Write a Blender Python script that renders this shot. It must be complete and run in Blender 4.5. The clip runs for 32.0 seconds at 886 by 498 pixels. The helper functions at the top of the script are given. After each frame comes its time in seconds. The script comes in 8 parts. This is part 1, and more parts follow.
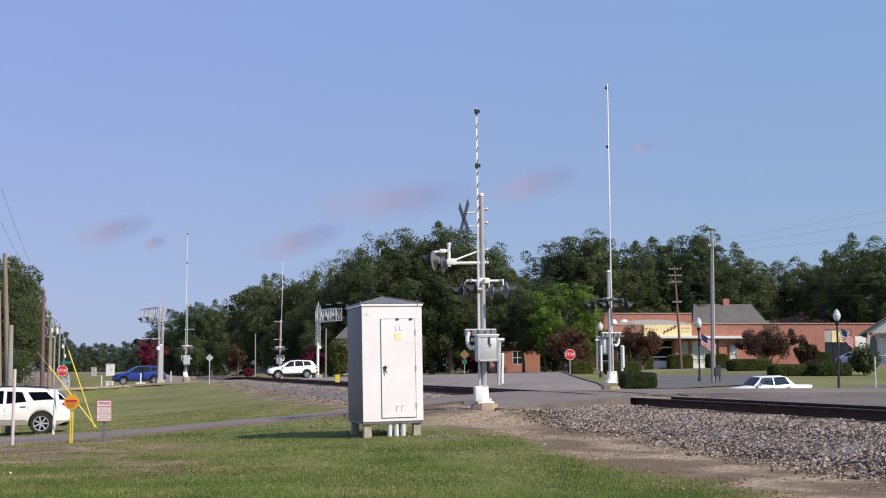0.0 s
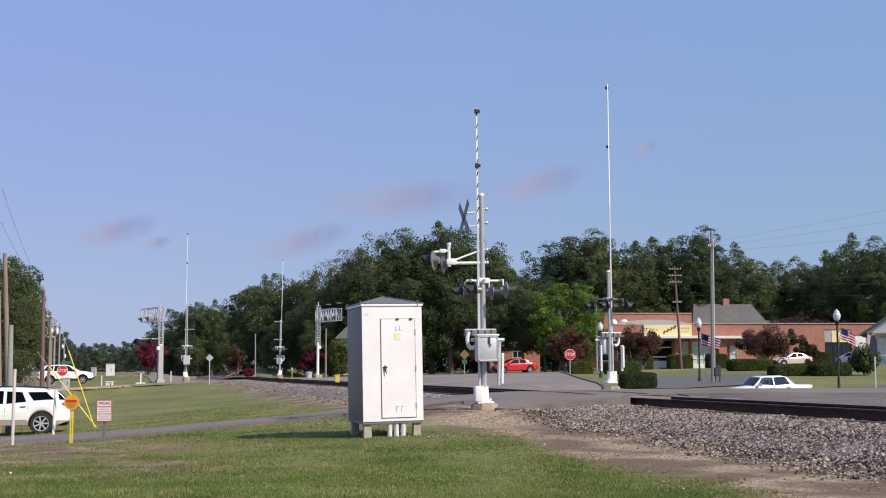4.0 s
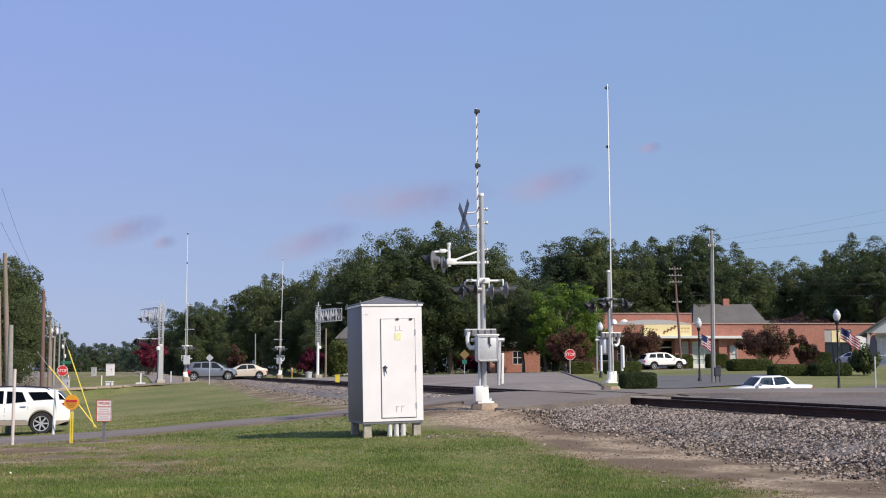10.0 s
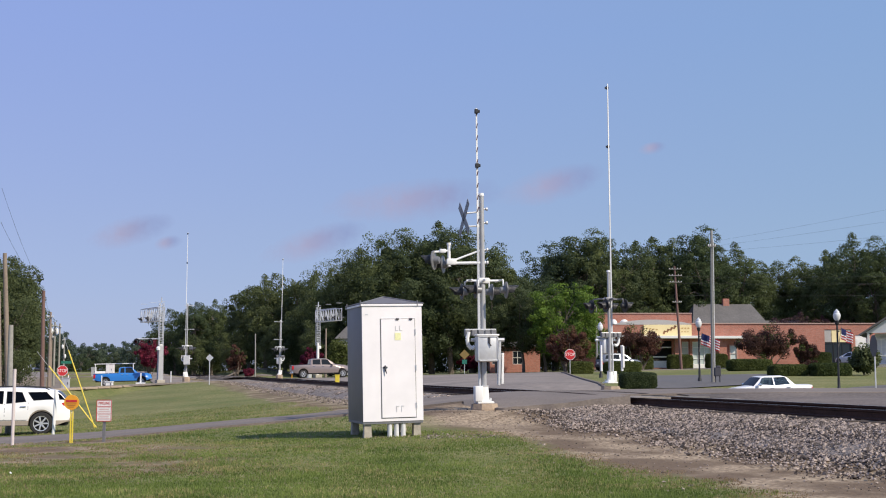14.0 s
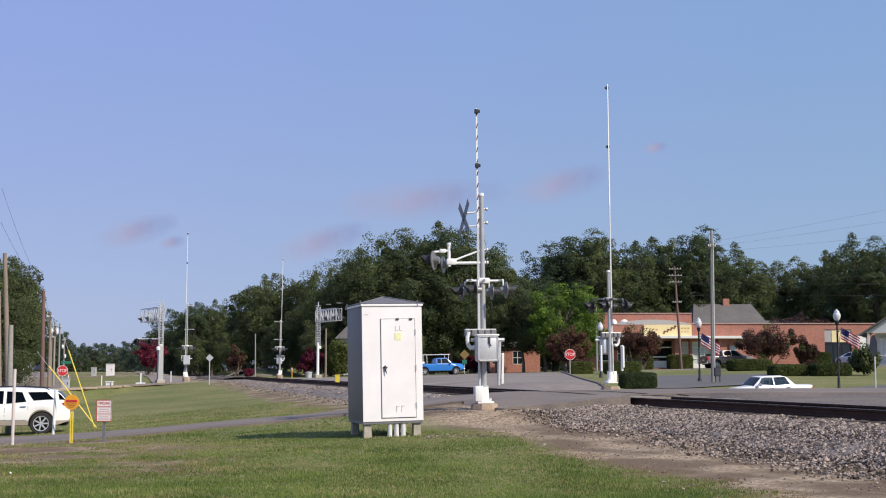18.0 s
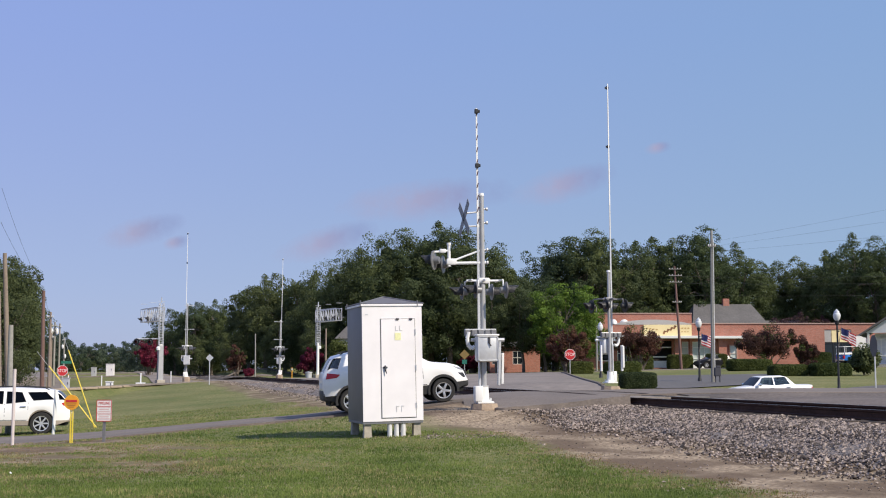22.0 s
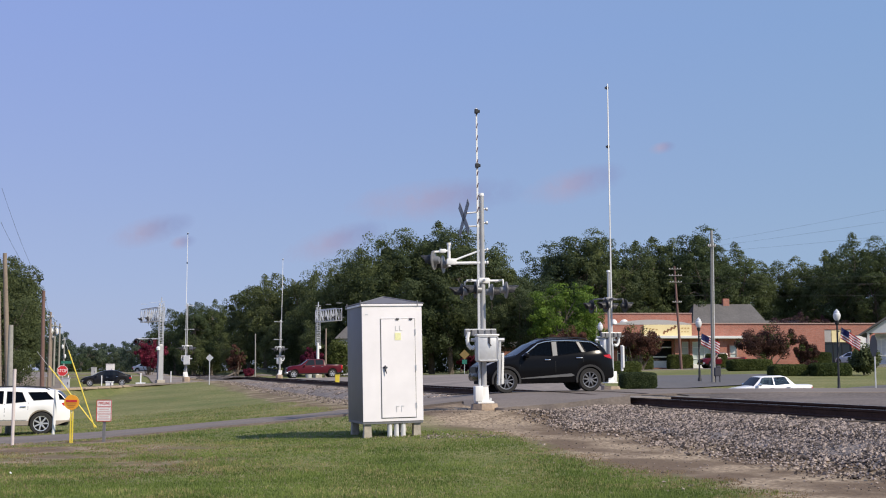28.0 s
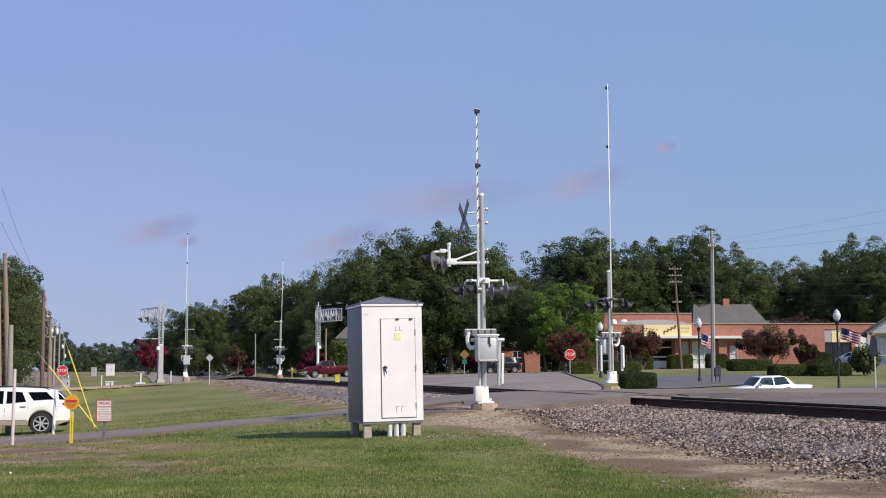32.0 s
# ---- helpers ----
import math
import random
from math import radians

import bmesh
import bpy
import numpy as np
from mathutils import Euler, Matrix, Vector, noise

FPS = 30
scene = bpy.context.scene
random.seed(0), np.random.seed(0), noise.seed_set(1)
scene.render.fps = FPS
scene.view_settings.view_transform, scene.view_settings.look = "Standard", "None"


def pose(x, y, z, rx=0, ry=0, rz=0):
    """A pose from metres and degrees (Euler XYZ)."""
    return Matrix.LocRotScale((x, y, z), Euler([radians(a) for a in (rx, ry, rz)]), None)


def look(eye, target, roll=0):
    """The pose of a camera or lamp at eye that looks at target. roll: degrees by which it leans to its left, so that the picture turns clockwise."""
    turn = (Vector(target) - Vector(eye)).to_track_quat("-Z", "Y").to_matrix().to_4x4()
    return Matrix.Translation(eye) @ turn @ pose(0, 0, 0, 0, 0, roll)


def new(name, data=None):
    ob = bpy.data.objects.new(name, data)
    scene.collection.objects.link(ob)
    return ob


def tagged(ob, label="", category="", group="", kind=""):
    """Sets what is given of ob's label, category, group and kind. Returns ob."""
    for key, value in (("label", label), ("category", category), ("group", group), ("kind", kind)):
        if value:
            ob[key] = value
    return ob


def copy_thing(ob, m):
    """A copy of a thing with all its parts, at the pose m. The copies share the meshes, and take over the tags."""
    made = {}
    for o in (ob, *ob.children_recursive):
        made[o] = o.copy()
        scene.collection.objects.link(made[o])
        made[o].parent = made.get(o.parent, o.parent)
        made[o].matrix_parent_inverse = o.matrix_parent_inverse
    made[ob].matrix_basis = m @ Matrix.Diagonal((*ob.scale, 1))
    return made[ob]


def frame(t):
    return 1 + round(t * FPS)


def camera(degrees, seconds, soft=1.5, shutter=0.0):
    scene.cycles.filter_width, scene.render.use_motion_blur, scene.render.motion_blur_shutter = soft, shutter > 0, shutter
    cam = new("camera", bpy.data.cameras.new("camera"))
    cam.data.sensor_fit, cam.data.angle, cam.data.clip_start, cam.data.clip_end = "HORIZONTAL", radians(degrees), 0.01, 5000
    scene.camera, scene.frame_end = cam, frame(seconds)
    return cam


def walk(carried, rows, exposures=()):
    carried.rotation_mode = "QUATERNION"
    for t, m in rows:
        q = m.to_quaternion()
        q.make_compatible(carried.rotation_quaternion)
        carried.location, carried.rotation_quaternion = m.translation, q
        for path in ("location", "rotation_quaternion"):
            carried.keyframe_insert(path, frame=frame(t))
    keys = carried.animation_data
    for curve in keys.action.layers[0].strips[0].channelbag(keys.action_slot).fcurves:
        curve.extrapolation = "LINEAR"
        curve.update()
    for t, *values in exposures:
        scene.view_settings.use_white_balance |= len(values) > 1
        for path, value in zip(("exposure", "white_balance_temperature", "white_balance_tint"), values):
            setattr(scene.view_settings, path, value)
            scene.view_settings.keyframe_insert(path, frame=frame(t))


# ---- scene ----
cam = camera(40.0, 32.0, soft=1.07, shutter=0.0)
EYE = (0.0, 0.0, 1.6)
VIEW = look(EYE, (0.0, 100.0, 1.6 + 9.935), 0.0)
walk(cam, [(0.0, VIEW), (32.0, VIEW)], [(0.0, 0.0, 6500, 11), (22.0, 0.0, 6500, 11), (24.5, -0.035, 6500, 11), (32.0, -0.05, 6500, 11)])

# ---- light: morning sun behind the camera's right shoulder, clear sky ----
SUN_FROM = Vector((0.76, -0.56, 0.79)).normalized()
world = bpy.data.worlds.new("sky")
scene.world = world
world.use_nodes = True
wn = world.node_tree
sky = wn.nodes.new("ShaderNodeTexSky")
sky.sky_type = "NISHITA"
sky.sun_disc = False
sky.sun_elevation = math.asin(SUN_FROM.z)
sky.sun_rotation = math.atan2(SUN_FROM.x, SUN_FROM.y)
sky.altitude = 50.0
sky.air_density = 1.0
sky.dust_density = 0.4
sky.ozone_density = 4.0
wn.nodes["Background"].inputs["Strength"].default_value = 0.116
# morning haze evens the sky out towards lavender
haze = wn.nodes.new("ShaderNodeMix")
haze.data_type = "RGBA"
haze.inputs["Factor"].default_value = 0.78
# the haze is more lavender away from the sun's side
drift = wn.nodes.new("ShaderNodeMix")
drift.data_type = "RGBA"
heading = wn.nodes.new("ShaderNodeTexCoord")
axes = wn.nodes.new("ShaderNodeSeparateXYZ")
spread = wn.nodes.new("ShaderNodeMapRange")
spread.interpolation_type = "SMOOTHSTEP"
spread.inputs["From Min"].default_value = -0.55
spread.inputs["From Max"].default_value = 0.55
wn.links.new(heading.outputs["Generated"], axes.inputs[0])
wn.links.new(axes.outputs["X"], spread.inputs["Value"])
wn.links.new(spread.outputs["Result"], drift.inputs["Factor"])
climb = wn.nodes.new("ShaderNodeMapRange")
climb.inputs["From Min"].default_value = 0.11
climb.inputs["From Max"].default_value = 0.27
wn.links.new(axes.outputs["Z"], climb.inputs["Value"])
for end, low_tone, high_tone in (("A", (2.96, 3.50, 6.12, 1), (2.68, 3.47, 6.92, 1)), ("B", (2.56, 3.72, 5.58, 1), (2.28, 3.62, 6.10, 1))):
    tones = wn.nodes.new("ShaderNodeMix")
    tones.data_type = "RGBA"
    tones.inputs["A"].default_value = low_tone
    tones.inputs["B"].default_value = high_tone
    wn.links.new(climb.outputs["Result"], tones.inputs["Factor"])
    wn.links.new(tones.outputs["Result"], drift.inputs[end])
wn.links.new(drift.outputs["Result"], haze.inputs["B"])
wn.links.new(sky.outputs["Color"], haze.inputs["A"])
wn.links.new(haze.outputs["Result"], wn.nodes["Background"].inputs["Color"])
sun = new("sun", bpy.data.lights.new("sun", "SUN"))
sun.data.energy = 4.8
sun.data.angle = radians(0.5)
sun.data.color = (1.0, 0.90, 0.75)
sun.matrix_world = look(SUN_FROM * 100, (0, 0, 0))


# ---- materials ----
def material(name, color, rough=0.6, metal=0.0, vary=0.15, grain=6.0, stain=0.7, bump=0.0, second=None,
             coat=0.0, island=0.0, obj_random=0.0, spec=0.5):
    """A surface with two scales of variation: fine grain and broad stains, and a fine relief."""
    m = bpy.data.materials.new(name)
    m.use_nodes = True
    nt = m.node_tree
    b = nt.nodes["Principled BSDF"]
    b.inputs["Roughness"].default_value = rough
    b.inputs["Metallic"].default_value = metal
    b.inputs["Coat Weight"].default_value = coat
    b.inputs["Specular IOR Level"].default_value = spec
    tc = nt.nodes.new("ShaderNodeTexCoord")
    fine = nt.nodes.new("ShaderNodeTexNoise")
    fine.inputs["Scale"].default_value = grain
    fine.inputs["Detail"].default_value = 5.0
    broad = nt.nodes.new("ShaderNodeTexNoise")
    broad.inputs["Scale"].default_value = stain
    broad.inputs["Detail"].default_value = 3.0
    for n in (fine, broad):
        nt.links.new(tc.outputs["Object"], n.inputs["Vector"])
    ramp = nt.nodes.new("ShaderNodeMix")
    ramp.data_type = "RGBA"
    dark = [c * (1 - vary) for c in color]
    if second:
        dark = list(second)
    light = [min(1.0, c * (1 + vary)) for c in color]
    ramp.inputs["A"].default_value = (*dark, 1)
    ramp.inputs["B"].default_value = (*light, 1)
    add = nt.nodes.new("ShaderNodeMath")
    add.operation = "ADD"
    nt.links.new(fine.outputs["Fac"], add.inputs[0])
    nt.links.new(broad.outputs["Fac"], add.inputs[1])
    last = add
    source = None
    if island:
        geo = nt.nodes.new("ShaderNodeNewGeometry")
        source, amount = geo.outputs["Random Per Island"], island
    elif obj_random:
        info = nt.nodes.new("ShaderNodeObjectInfo")
        source, amount = info.outputs["Random"], obj_random
    if source:
        mad = nt.nodes.new("ShaderNodeMath")
        mad.operation = "MULTIPLY_ADD"
        mad.inputs[1].default_value = amount
        nt.links.new(source, mad.inputs[0])
        nt.links.new(add.outputs[0], mad.inputs[2])
        off = nt.nodes.new("ShaderNodeMath")
        off.operation = "SUBTRACT"
        off.inputs[1].default_value = amount / 2
        nt.links.new(mad.outputs[0], off.inputs[0])
        last = off
    sub = nt.nodes.new("ShaderNodeMapRange")
    sub.inputs["From Min"].default_value = 0.65
    sub.inputs["From Max"].default_value = 1.35
    nt.links.new(last.outputs[0], sub.inputs["Value"])
    nt.links.new(sub.outputs["Result"], ramp.inputs["Factor"])
    nt.links.new(ramp.outputs["Result"], b.inputs["Base Color"])
    if bump:
        bp = nt.nodes.new("ShaderNodeBump")
        bp.inputs["Strength"].default_value = min(1.0, bump)
        bp.inputs["Distance"].default_value = 0.02
        nt.links.new(fine.outputs["Fac"], bp.inputs["Height"])
        nt.links.new(bp.outputs["Normal"], b.inputs["Normal"])
    return m


def foliage(name, dark, light):
    m = material(name, light, rough=0.65, vary=0.1, grain=0.9, stain=0.25, second=dark, island=0.38, spec=0.2)
    nt = m.node_tree
    b = nt.nodes["Principled BSDF"]
    # each plant leans a little to a yellower or a bluer green
    info = nt.nodes.new("ShaderNodeObjectInfo")
    lean = nt.nodes.new("ShaderNodeMix")
    lean.data_type = "RGBA"
    lean.inputs["A"].default_value = (0.68, 0.76, 0.80, 1)
    lean.inputs["B"].default_value = (1.28, 1.20, 1.04, 1)
    nt.links.new(info.outputs["Random"], lean.inputs["Factor"])
    tone = nt.nodes.new("ShaderNodeMix")
    tone.data_type = "RGBA"
    tone.blend_type = "MULTIPLY"
    tone.inputs["Factor"].default_value = 1.0
    nt.links.new(b.inputs["Base Color"].links[0].from_socket, tone.inputs["A"])
    nt.links.new(lean.outputs["Result"], tone.inputs["B"])
    nt.links.new(tone.outputs["Result"], b.inputs["Base Color"])
    tr = nt.nodes.new("ShaderNodeBsdfTranslucent")
    mix = nt.nodes.new("ShaderNodeMixShader")
    mix.inputs[0].default_value = 0.42
    col = b.inputs["Base Color"].links[0].from_socket
    nt.links.new(col, tr.inputs["Color"])
    nt.links.new(b.outputs[0], mix.inputs[1])
    nt.links.new(tr.outputs[0], mix.inputs[2])
    nt.links.new(mix.outputs[0], nt.nodes["Material Output"].inputs["Surface"])
    return m


def glass(name, tint=(0.02, 0.025, 0.03), rough=0.03):
    m = bpy.data.materials.new(name)
    m.use_nodes = True
    b = m.node_tree.nodes["Principled BSDF"]
    b.inputs["Base Color"].default_value = (*tint, 1)
    b.inputs["Roughness"].default_value = rough
    b.inputs["Specular IOR Level"].default_value = 0.4
    return m


M_ASPHALT = material("asphalt", (0.178, 0.148, 0.126), 0.9, vary=0.30, grain=16, stain=0.45, bump=0.5)
M_ASPHALT_FAR = material("worn_asphalt", (0.222, 0.188, 0.162), 0.9, vary=0.34, grain=3, stain=0.22, bump=0.3)
M_TAR = material("dark_asphalt", (0.115, 0.108, 0.105), 0.9, vary=0.2, grain=5, stain=0.2, bump=0.3)
M_CONCRETE = material("concrete", (0.40, 0.36, 0.29), 0.85, vary=0.25, grain=14, stain=2.0, bump=0.4)
M_TAN_CONCRETE = material("tan_concrete", (0.36, 0.275, 0.20), 0.9, vary=0.25, grain=14, stain=2.0, bump=0.4)
M_STONE = material("ballast_stone", (0.270, 0.220, 0.186), 0.85, vary=0.4, grain=9, stain=1.0, second=(0.066, 0.051, 0.042), island=1.6)
M_BALLAST = material("ballast_bed", (0.19, 0.165, 0.148), 0.95, vary=0.45, grain=16, stain=1.2, bump=1.0)
M_RUST = material("rusty_steel", (0.060, 0.033, 0.024), 0.8, metal=0.0, spec=0.15, vary=0.35, grain=18, stain=2.0, bump=0.3)
M_RAILHEAD = material("polished_rail", (0.42, 0.40, 0.38), 0.3, metal=0.9, vary=0.15, grain=10)
M_TIE = material("creosote_wood", (0.055, 0.042, 0.034), 0.9, vary=0.3, grain=12, bump=0.4)
M_WHITE_PAINT = material("white_painted_steel", (0.845, 0.815, 0.825), 0.42, vary=0.06, grain=3, stain=1.2, bump=0.02)
M_GALV = material("galvanised_steel", (0.60, 0.61, 0.62), 0.45, metal=0.35, vary=0.12, grain=9, stain=1.5)
M_SILVER = material("silver_paint", (0.43, 0.43, 0.43), 0.45, metal=0.3, vary=0.08, grain=8, stain=1.5)
M_SILVER_DARK = material("weathered_aluminium", (0.20, 0.20, 0.21), 0.5, metal=0.3, vary=0.15, grain=10)
M_BLACK = material("black_paint", (0.018, 0.018, 0.02), 0.5, vary=0.2, grain=8)
M_GREY_ROOF = material("grey_sheet_roof", (0.175, 0.165, 0.17), 0.55, metal=0.2, vary=0.12, grain=5)
M_RED = material("red_sign", (0.55, 0.03, 0.035), 0.4, vary=0.06)
M_SIGN_WHITE = material("sign_white", (0.80, 0.80, 0.78), 0.4, vary=0.03)
M_YELLOW = material("yellow_plastic", (0.78, 0.60, 0.06), 0.45, vary=0.08)
M_ORANGE = material("amber_sign", (0.80, 0.36, 0.03), 0.45, vary=0.08)
M_WOOD = material("weathered_pole_wood", (0.24, 0.19, 0.15), 0.9, vary=0.25, grain=10, stain=1.0, bump=0.4)
M_WOOD_RED = material("brown_pole_wood", (0.17, 0.10, 0.085), 0.9, vary=0.25, grain=10, bump=0.4)
M_WOOD_GREY = material("grey_pole_wood", (0.29, 0.28, 0.25), 0.9, vary=0.2, grain=10, bump=0.4)
M_BARK = material("bark", (0.17, 0.14, 0.11), 0.95, vary=0.4, grain=5, bump=0.6)
M_TRIM = material("white_trim", (0.78, 0.77, 0.73), 0.5, vary=0.05)
M_SHINGLE = material("grey_shingles", (0.125, 0.118, 0.112), 0.9, vary=0.25, grain=4, stain=0.4)
M_GLASS = glass("window_glass")
M_CARGLASS = glass("car_glass", (0.016, 0.018, 0.020))
M_TYRE = material("tyre_rubber", (0.022, 0.021, 0.02), 0.85, vary=0.2, grain=20)
M_ALLOY = material("alloy_rim", (0.60, 0.60, 0.61), 0.3, metal=0.7, vary=0.06)
M_CLAD = material("black_cladding", (0.025, 0.024, 0.024), 0.6, vary=0.15, grain=15)
M_UNDER = material("underbody", (0.012, 0.012, 0.012), 0.9, vary=0.2)
M_SIGNAL_LENS = material("dark_red_lens", (0.07, 0.008, 0.008), 0.2, vary=0.05)
M_TAIL = material("tail_lens", (0.45, 0.015, 0.02), 0.15, vary=0.05)
M_LENS = material("head_lens", (0.34, 0.35, 0.37), 0.1, vary=0.05, metal=0.3)
M_CHROME = material("chrome", (0.75, 0.75, 0.76), 0.12, metal=1.0, vary=0.03)
M_BAR = material("dark_lettering", (0.05, 0.05, 0.06), 0.6, vary=0.1)
M_CREAM = material("cream_panel", (0.84, 0.70, 0.38), 0.55, vary=0.06, grain=2)
L_OAK = foliage("oak_leaves", (0.066, 0.088, 0.039), (0.138, 0.168, 0.068))
L_DARK = foliage("dark_leaves", (0.058, 0.077, 0.038), (0.120, 0.148, 0.064))
L_PLUM = foliage("faded_plum_blossom", (0.060, 0.036, 0.036), (0.19, 0.105, 0.105))
L_BRIGHT = foliage("bright_leaves", (0.052, 0.098, 0.020), (0.150, 0.245, 0.044))
L_MAGENTA = foliage("crape_blossom", (0.075, 0.016, 0.030), (0.31, 0.040, 0.092))
L_BRONZE = foliage("bronze_leaves", (0.048, 0.026, 0.022), (0.180, 0.084, 0.064))
L_HEDGE = foliage("hedge_leaves", (0.050, 0.066, 0.022), (0.142, 0.172, 0.054))
# Distance haze is put into these paler, bluer leaf colours.
L_FAR = foliage("hazed_far_leaves", (0.058, 0.082, 0.065), (0.14, 0.175, 0.115))


# ---- mesh tools ----
def thing(name, at, label, category, group="", turn=0.0, kind=""):
    e = new(name)
    e.matrix_world = pose(at[0], at[1], at[2], 0, 0, turn)
    return tagged(e, label, category, group, kind)


def mesh_of(bm, mat, name="mesh", smooth=False, angle=35):
    me = bpy.data.meshes.new(name)
    bm.to_mesh(me)
    bm.free()
    me.materials.append(mat)
    if smooth:
        me.shade_smooth()
        me.set_sharp_from_angle(angle=radians(angle))
    return me


def part(name, bm, mat, parent, label="", smooth=False, at=None):
    """One mesh under a thing or a part."""
    me = mesh_of(bm, mat, name, smooth) if isinstance(bm, bmesh.types.BMesh) else bm
    ob = new(name, me)
    ob.parent = parent
    if at is not None:
        ob.matrix_basis = at
    if label:
        tagged(ob, label)
    return ob


def box(bm, c, s, rot=None, bev=0.0):
    """A box of size s round c, its edges bevelled."""
    m = Matrix.Translation(c) @ (rot if rot is not None else Matrix()) @ Matrix.Diagonal((*s, 1))
    r = bmesh.ops.create_cube(bm, size=1.0, matrix=m)
    if bev:
        edges = list({e for v in r["verts"] for e in v.link_edges})
        bmesh.ops.bevel(bm, geom=edges, offset=bev, segments=2, affect="EDGES", profile=0.5)
    return bm


def boxed(c, s, rot=None, bev=0.0):
    return box(bmesh.new(), c, s, rot, bev)


def rod(bm, a, b, r0, r1=None, seg=10, caps=True):
    """A round bar from a to b."""
    a, b = Vector(a), Vector(b)
    d = b - a
    q = d.to_track_quat("Z", "Y").to_matrix().to_4x4()
    m = Matrix.Translation((a + b) / 2) @ q
    bmesh.ops.create_cone(bm, cap_ends=caps, segments=seg, radius1=r0, radius2=r0 if r1 is None else r1,
                          depth=d.length, matrix=m)
    return bm


def rodded(a, b, r0, r1=None, seg=10):
    return rod(bmesh.new(), a, b, r0, r1, seg)


def lathe(bm, profile, seg=20, m=None, caps=True):
    """A solid of turning round z: profile of (radius, height)."""
    m = m or Matrix()
    rings = []
    for r, z in profile:
        rings.append([bm.verts.new(m @ Vector((r * math.cos(2 * math.pi * i / seg), r * math.sin(2 * math.pi * i / seg), z)))
                      for i in range(seg)])
    for p, q in zip(rings, rings[1:]):
        for i in range(seg):
            j = (i + 1) % seg
            bm.faces.new((p[i], p[j], q[j], q[i]))
    if caps and profile[0][0] > 1e-4:
        bm.faces.new(rings[0][::-1])
    if caps and profile[-1][0] > 1e-4:
        bm.faces.new(rings[-1])
    return bm


def prism(bm, pts, y0, y1):
    """A plate: an outline of (x, z) points drawn out from y0 to y1."""
    a = [bm.verts.new((x, y0, z)) for x, z in pts]
    b = [bm.verts.new((x, y1, z)) for x, z in pts]
    bm.faces.new(a[::-1])
    bm.faces.new(b)
    n = len(pts)
    for i in range(n):
        bm.faces.new((a[i], a[(i + 1) % n], b[(i + 1) % n], b[i]))
    bmesh.ops.recalc_face_normals(bm, faces=bm.faces[:])
    return bm


def lettering(name, words, size, mat, parent, at, spread=1.0):
    """Raised words in the built-in font, turned into a mesh."""
    cu = bpy.data.curves.new(name, "FONT")
    cu.body = words
    cu.size = size
    cu.align_x, cu.align_y = "CENTER", "CENTER"
    cu.extrude = 0.002
    tmp = bpy.data.objects.new(name, cu)
    me = bpy.data.meshes.new_from_object(tmp)
    bpy.data.objects.remove(tmp)
    me.materials.clear()
    me.materials.append(mat)
    ob = new(name, me)
    ob.parent = parent
    ob.matrix_basis = at @ Matrix.Diagonal((spread, 1, 1, 1))
    return ob


def step(a, b, x):
    t = min(1.0, max(0.0, (x - a) / (b - a)))
    return t * t * (3 - 2 * t)


# ---- the lie of the land ----
TRACK_C = (5.49, 31.7)
TN = Vector((0.9622, 0.2723))
TD = Vector((-0.2723, 0.9622))
RAIL_Z = 0.90


def track_uv(x, y):
    dx, dy = x - TRACK_C[0], y - TRACK_C[1]
    return dx * TN.x + dy * TN.y, dx * TD.x + dy * TD.y


def track_xy(u, v):
    return TRACK_C[0] + u * TN.x + v * TD.x, TRACK_C[1] + u * TN.y + v * TD.y


def near_road_z(x):
    """Height of the near road: it climbs from the left over the track."""
    return -0.62 - 0.06 * step(-9, -14, x) + 0.36 * step(-24, -10, x) + 0.55 * step(-12, -2.5, x) + 0.62 * step(-5.0, 3.0, x) + 0.06 * step(3, 8, x)


def near_road_y(x):
    return 35.9 + 0.19 * x


def far_road_y(x):
    return 117.0 + 0.28 * x


def far_z(x):
    return 1.12 + 0.023 * max(-60.0, min(70.0, x)) - 0.30 * step(-20, -31, x)


def apron(x):
    """How far the far road widens towards the junction on its near side."""
    return 31.0 * step(-20.6, -25.5, x)


def near_road_half(x):
    """Lower and upper half widths: it widens towards the crossing."""
    return 2.35 + 0.9 * step(-3, 2, x) + 0.6 * step(-4, -8, x) + 0.8 * step(-8, -14, x), 2.5 + 1.8 * step(-5, 2, x)


def base_z(x, y):
    near = 0.12 - 0.85 * step(-3, -20, x) * step(24, 44, y) - 0.25 * step(-3, -14, x) * step(12, 30, y)
    near += 0.25 * step(17, 30, y) * step(-5, 0, x) * step(14, 5, x)
    near += 0.62 * step(40, 58, y) * step(-4, 4, x) + 0.25 * step(40, 75, y) * step(4, -12, x) * (1 - step(-15, -23, x)) - 0.35 * step(-16, -25, x) * step(46, 66, y)
    near -= 0.95 * math.exp(-(((x - 15.5) / 6.0) ** 4) - ((y - 55.0) / 6.5) ** 4)
    k = step(52, 108, y)
    return near * (1 - k) + far_z(x) * k


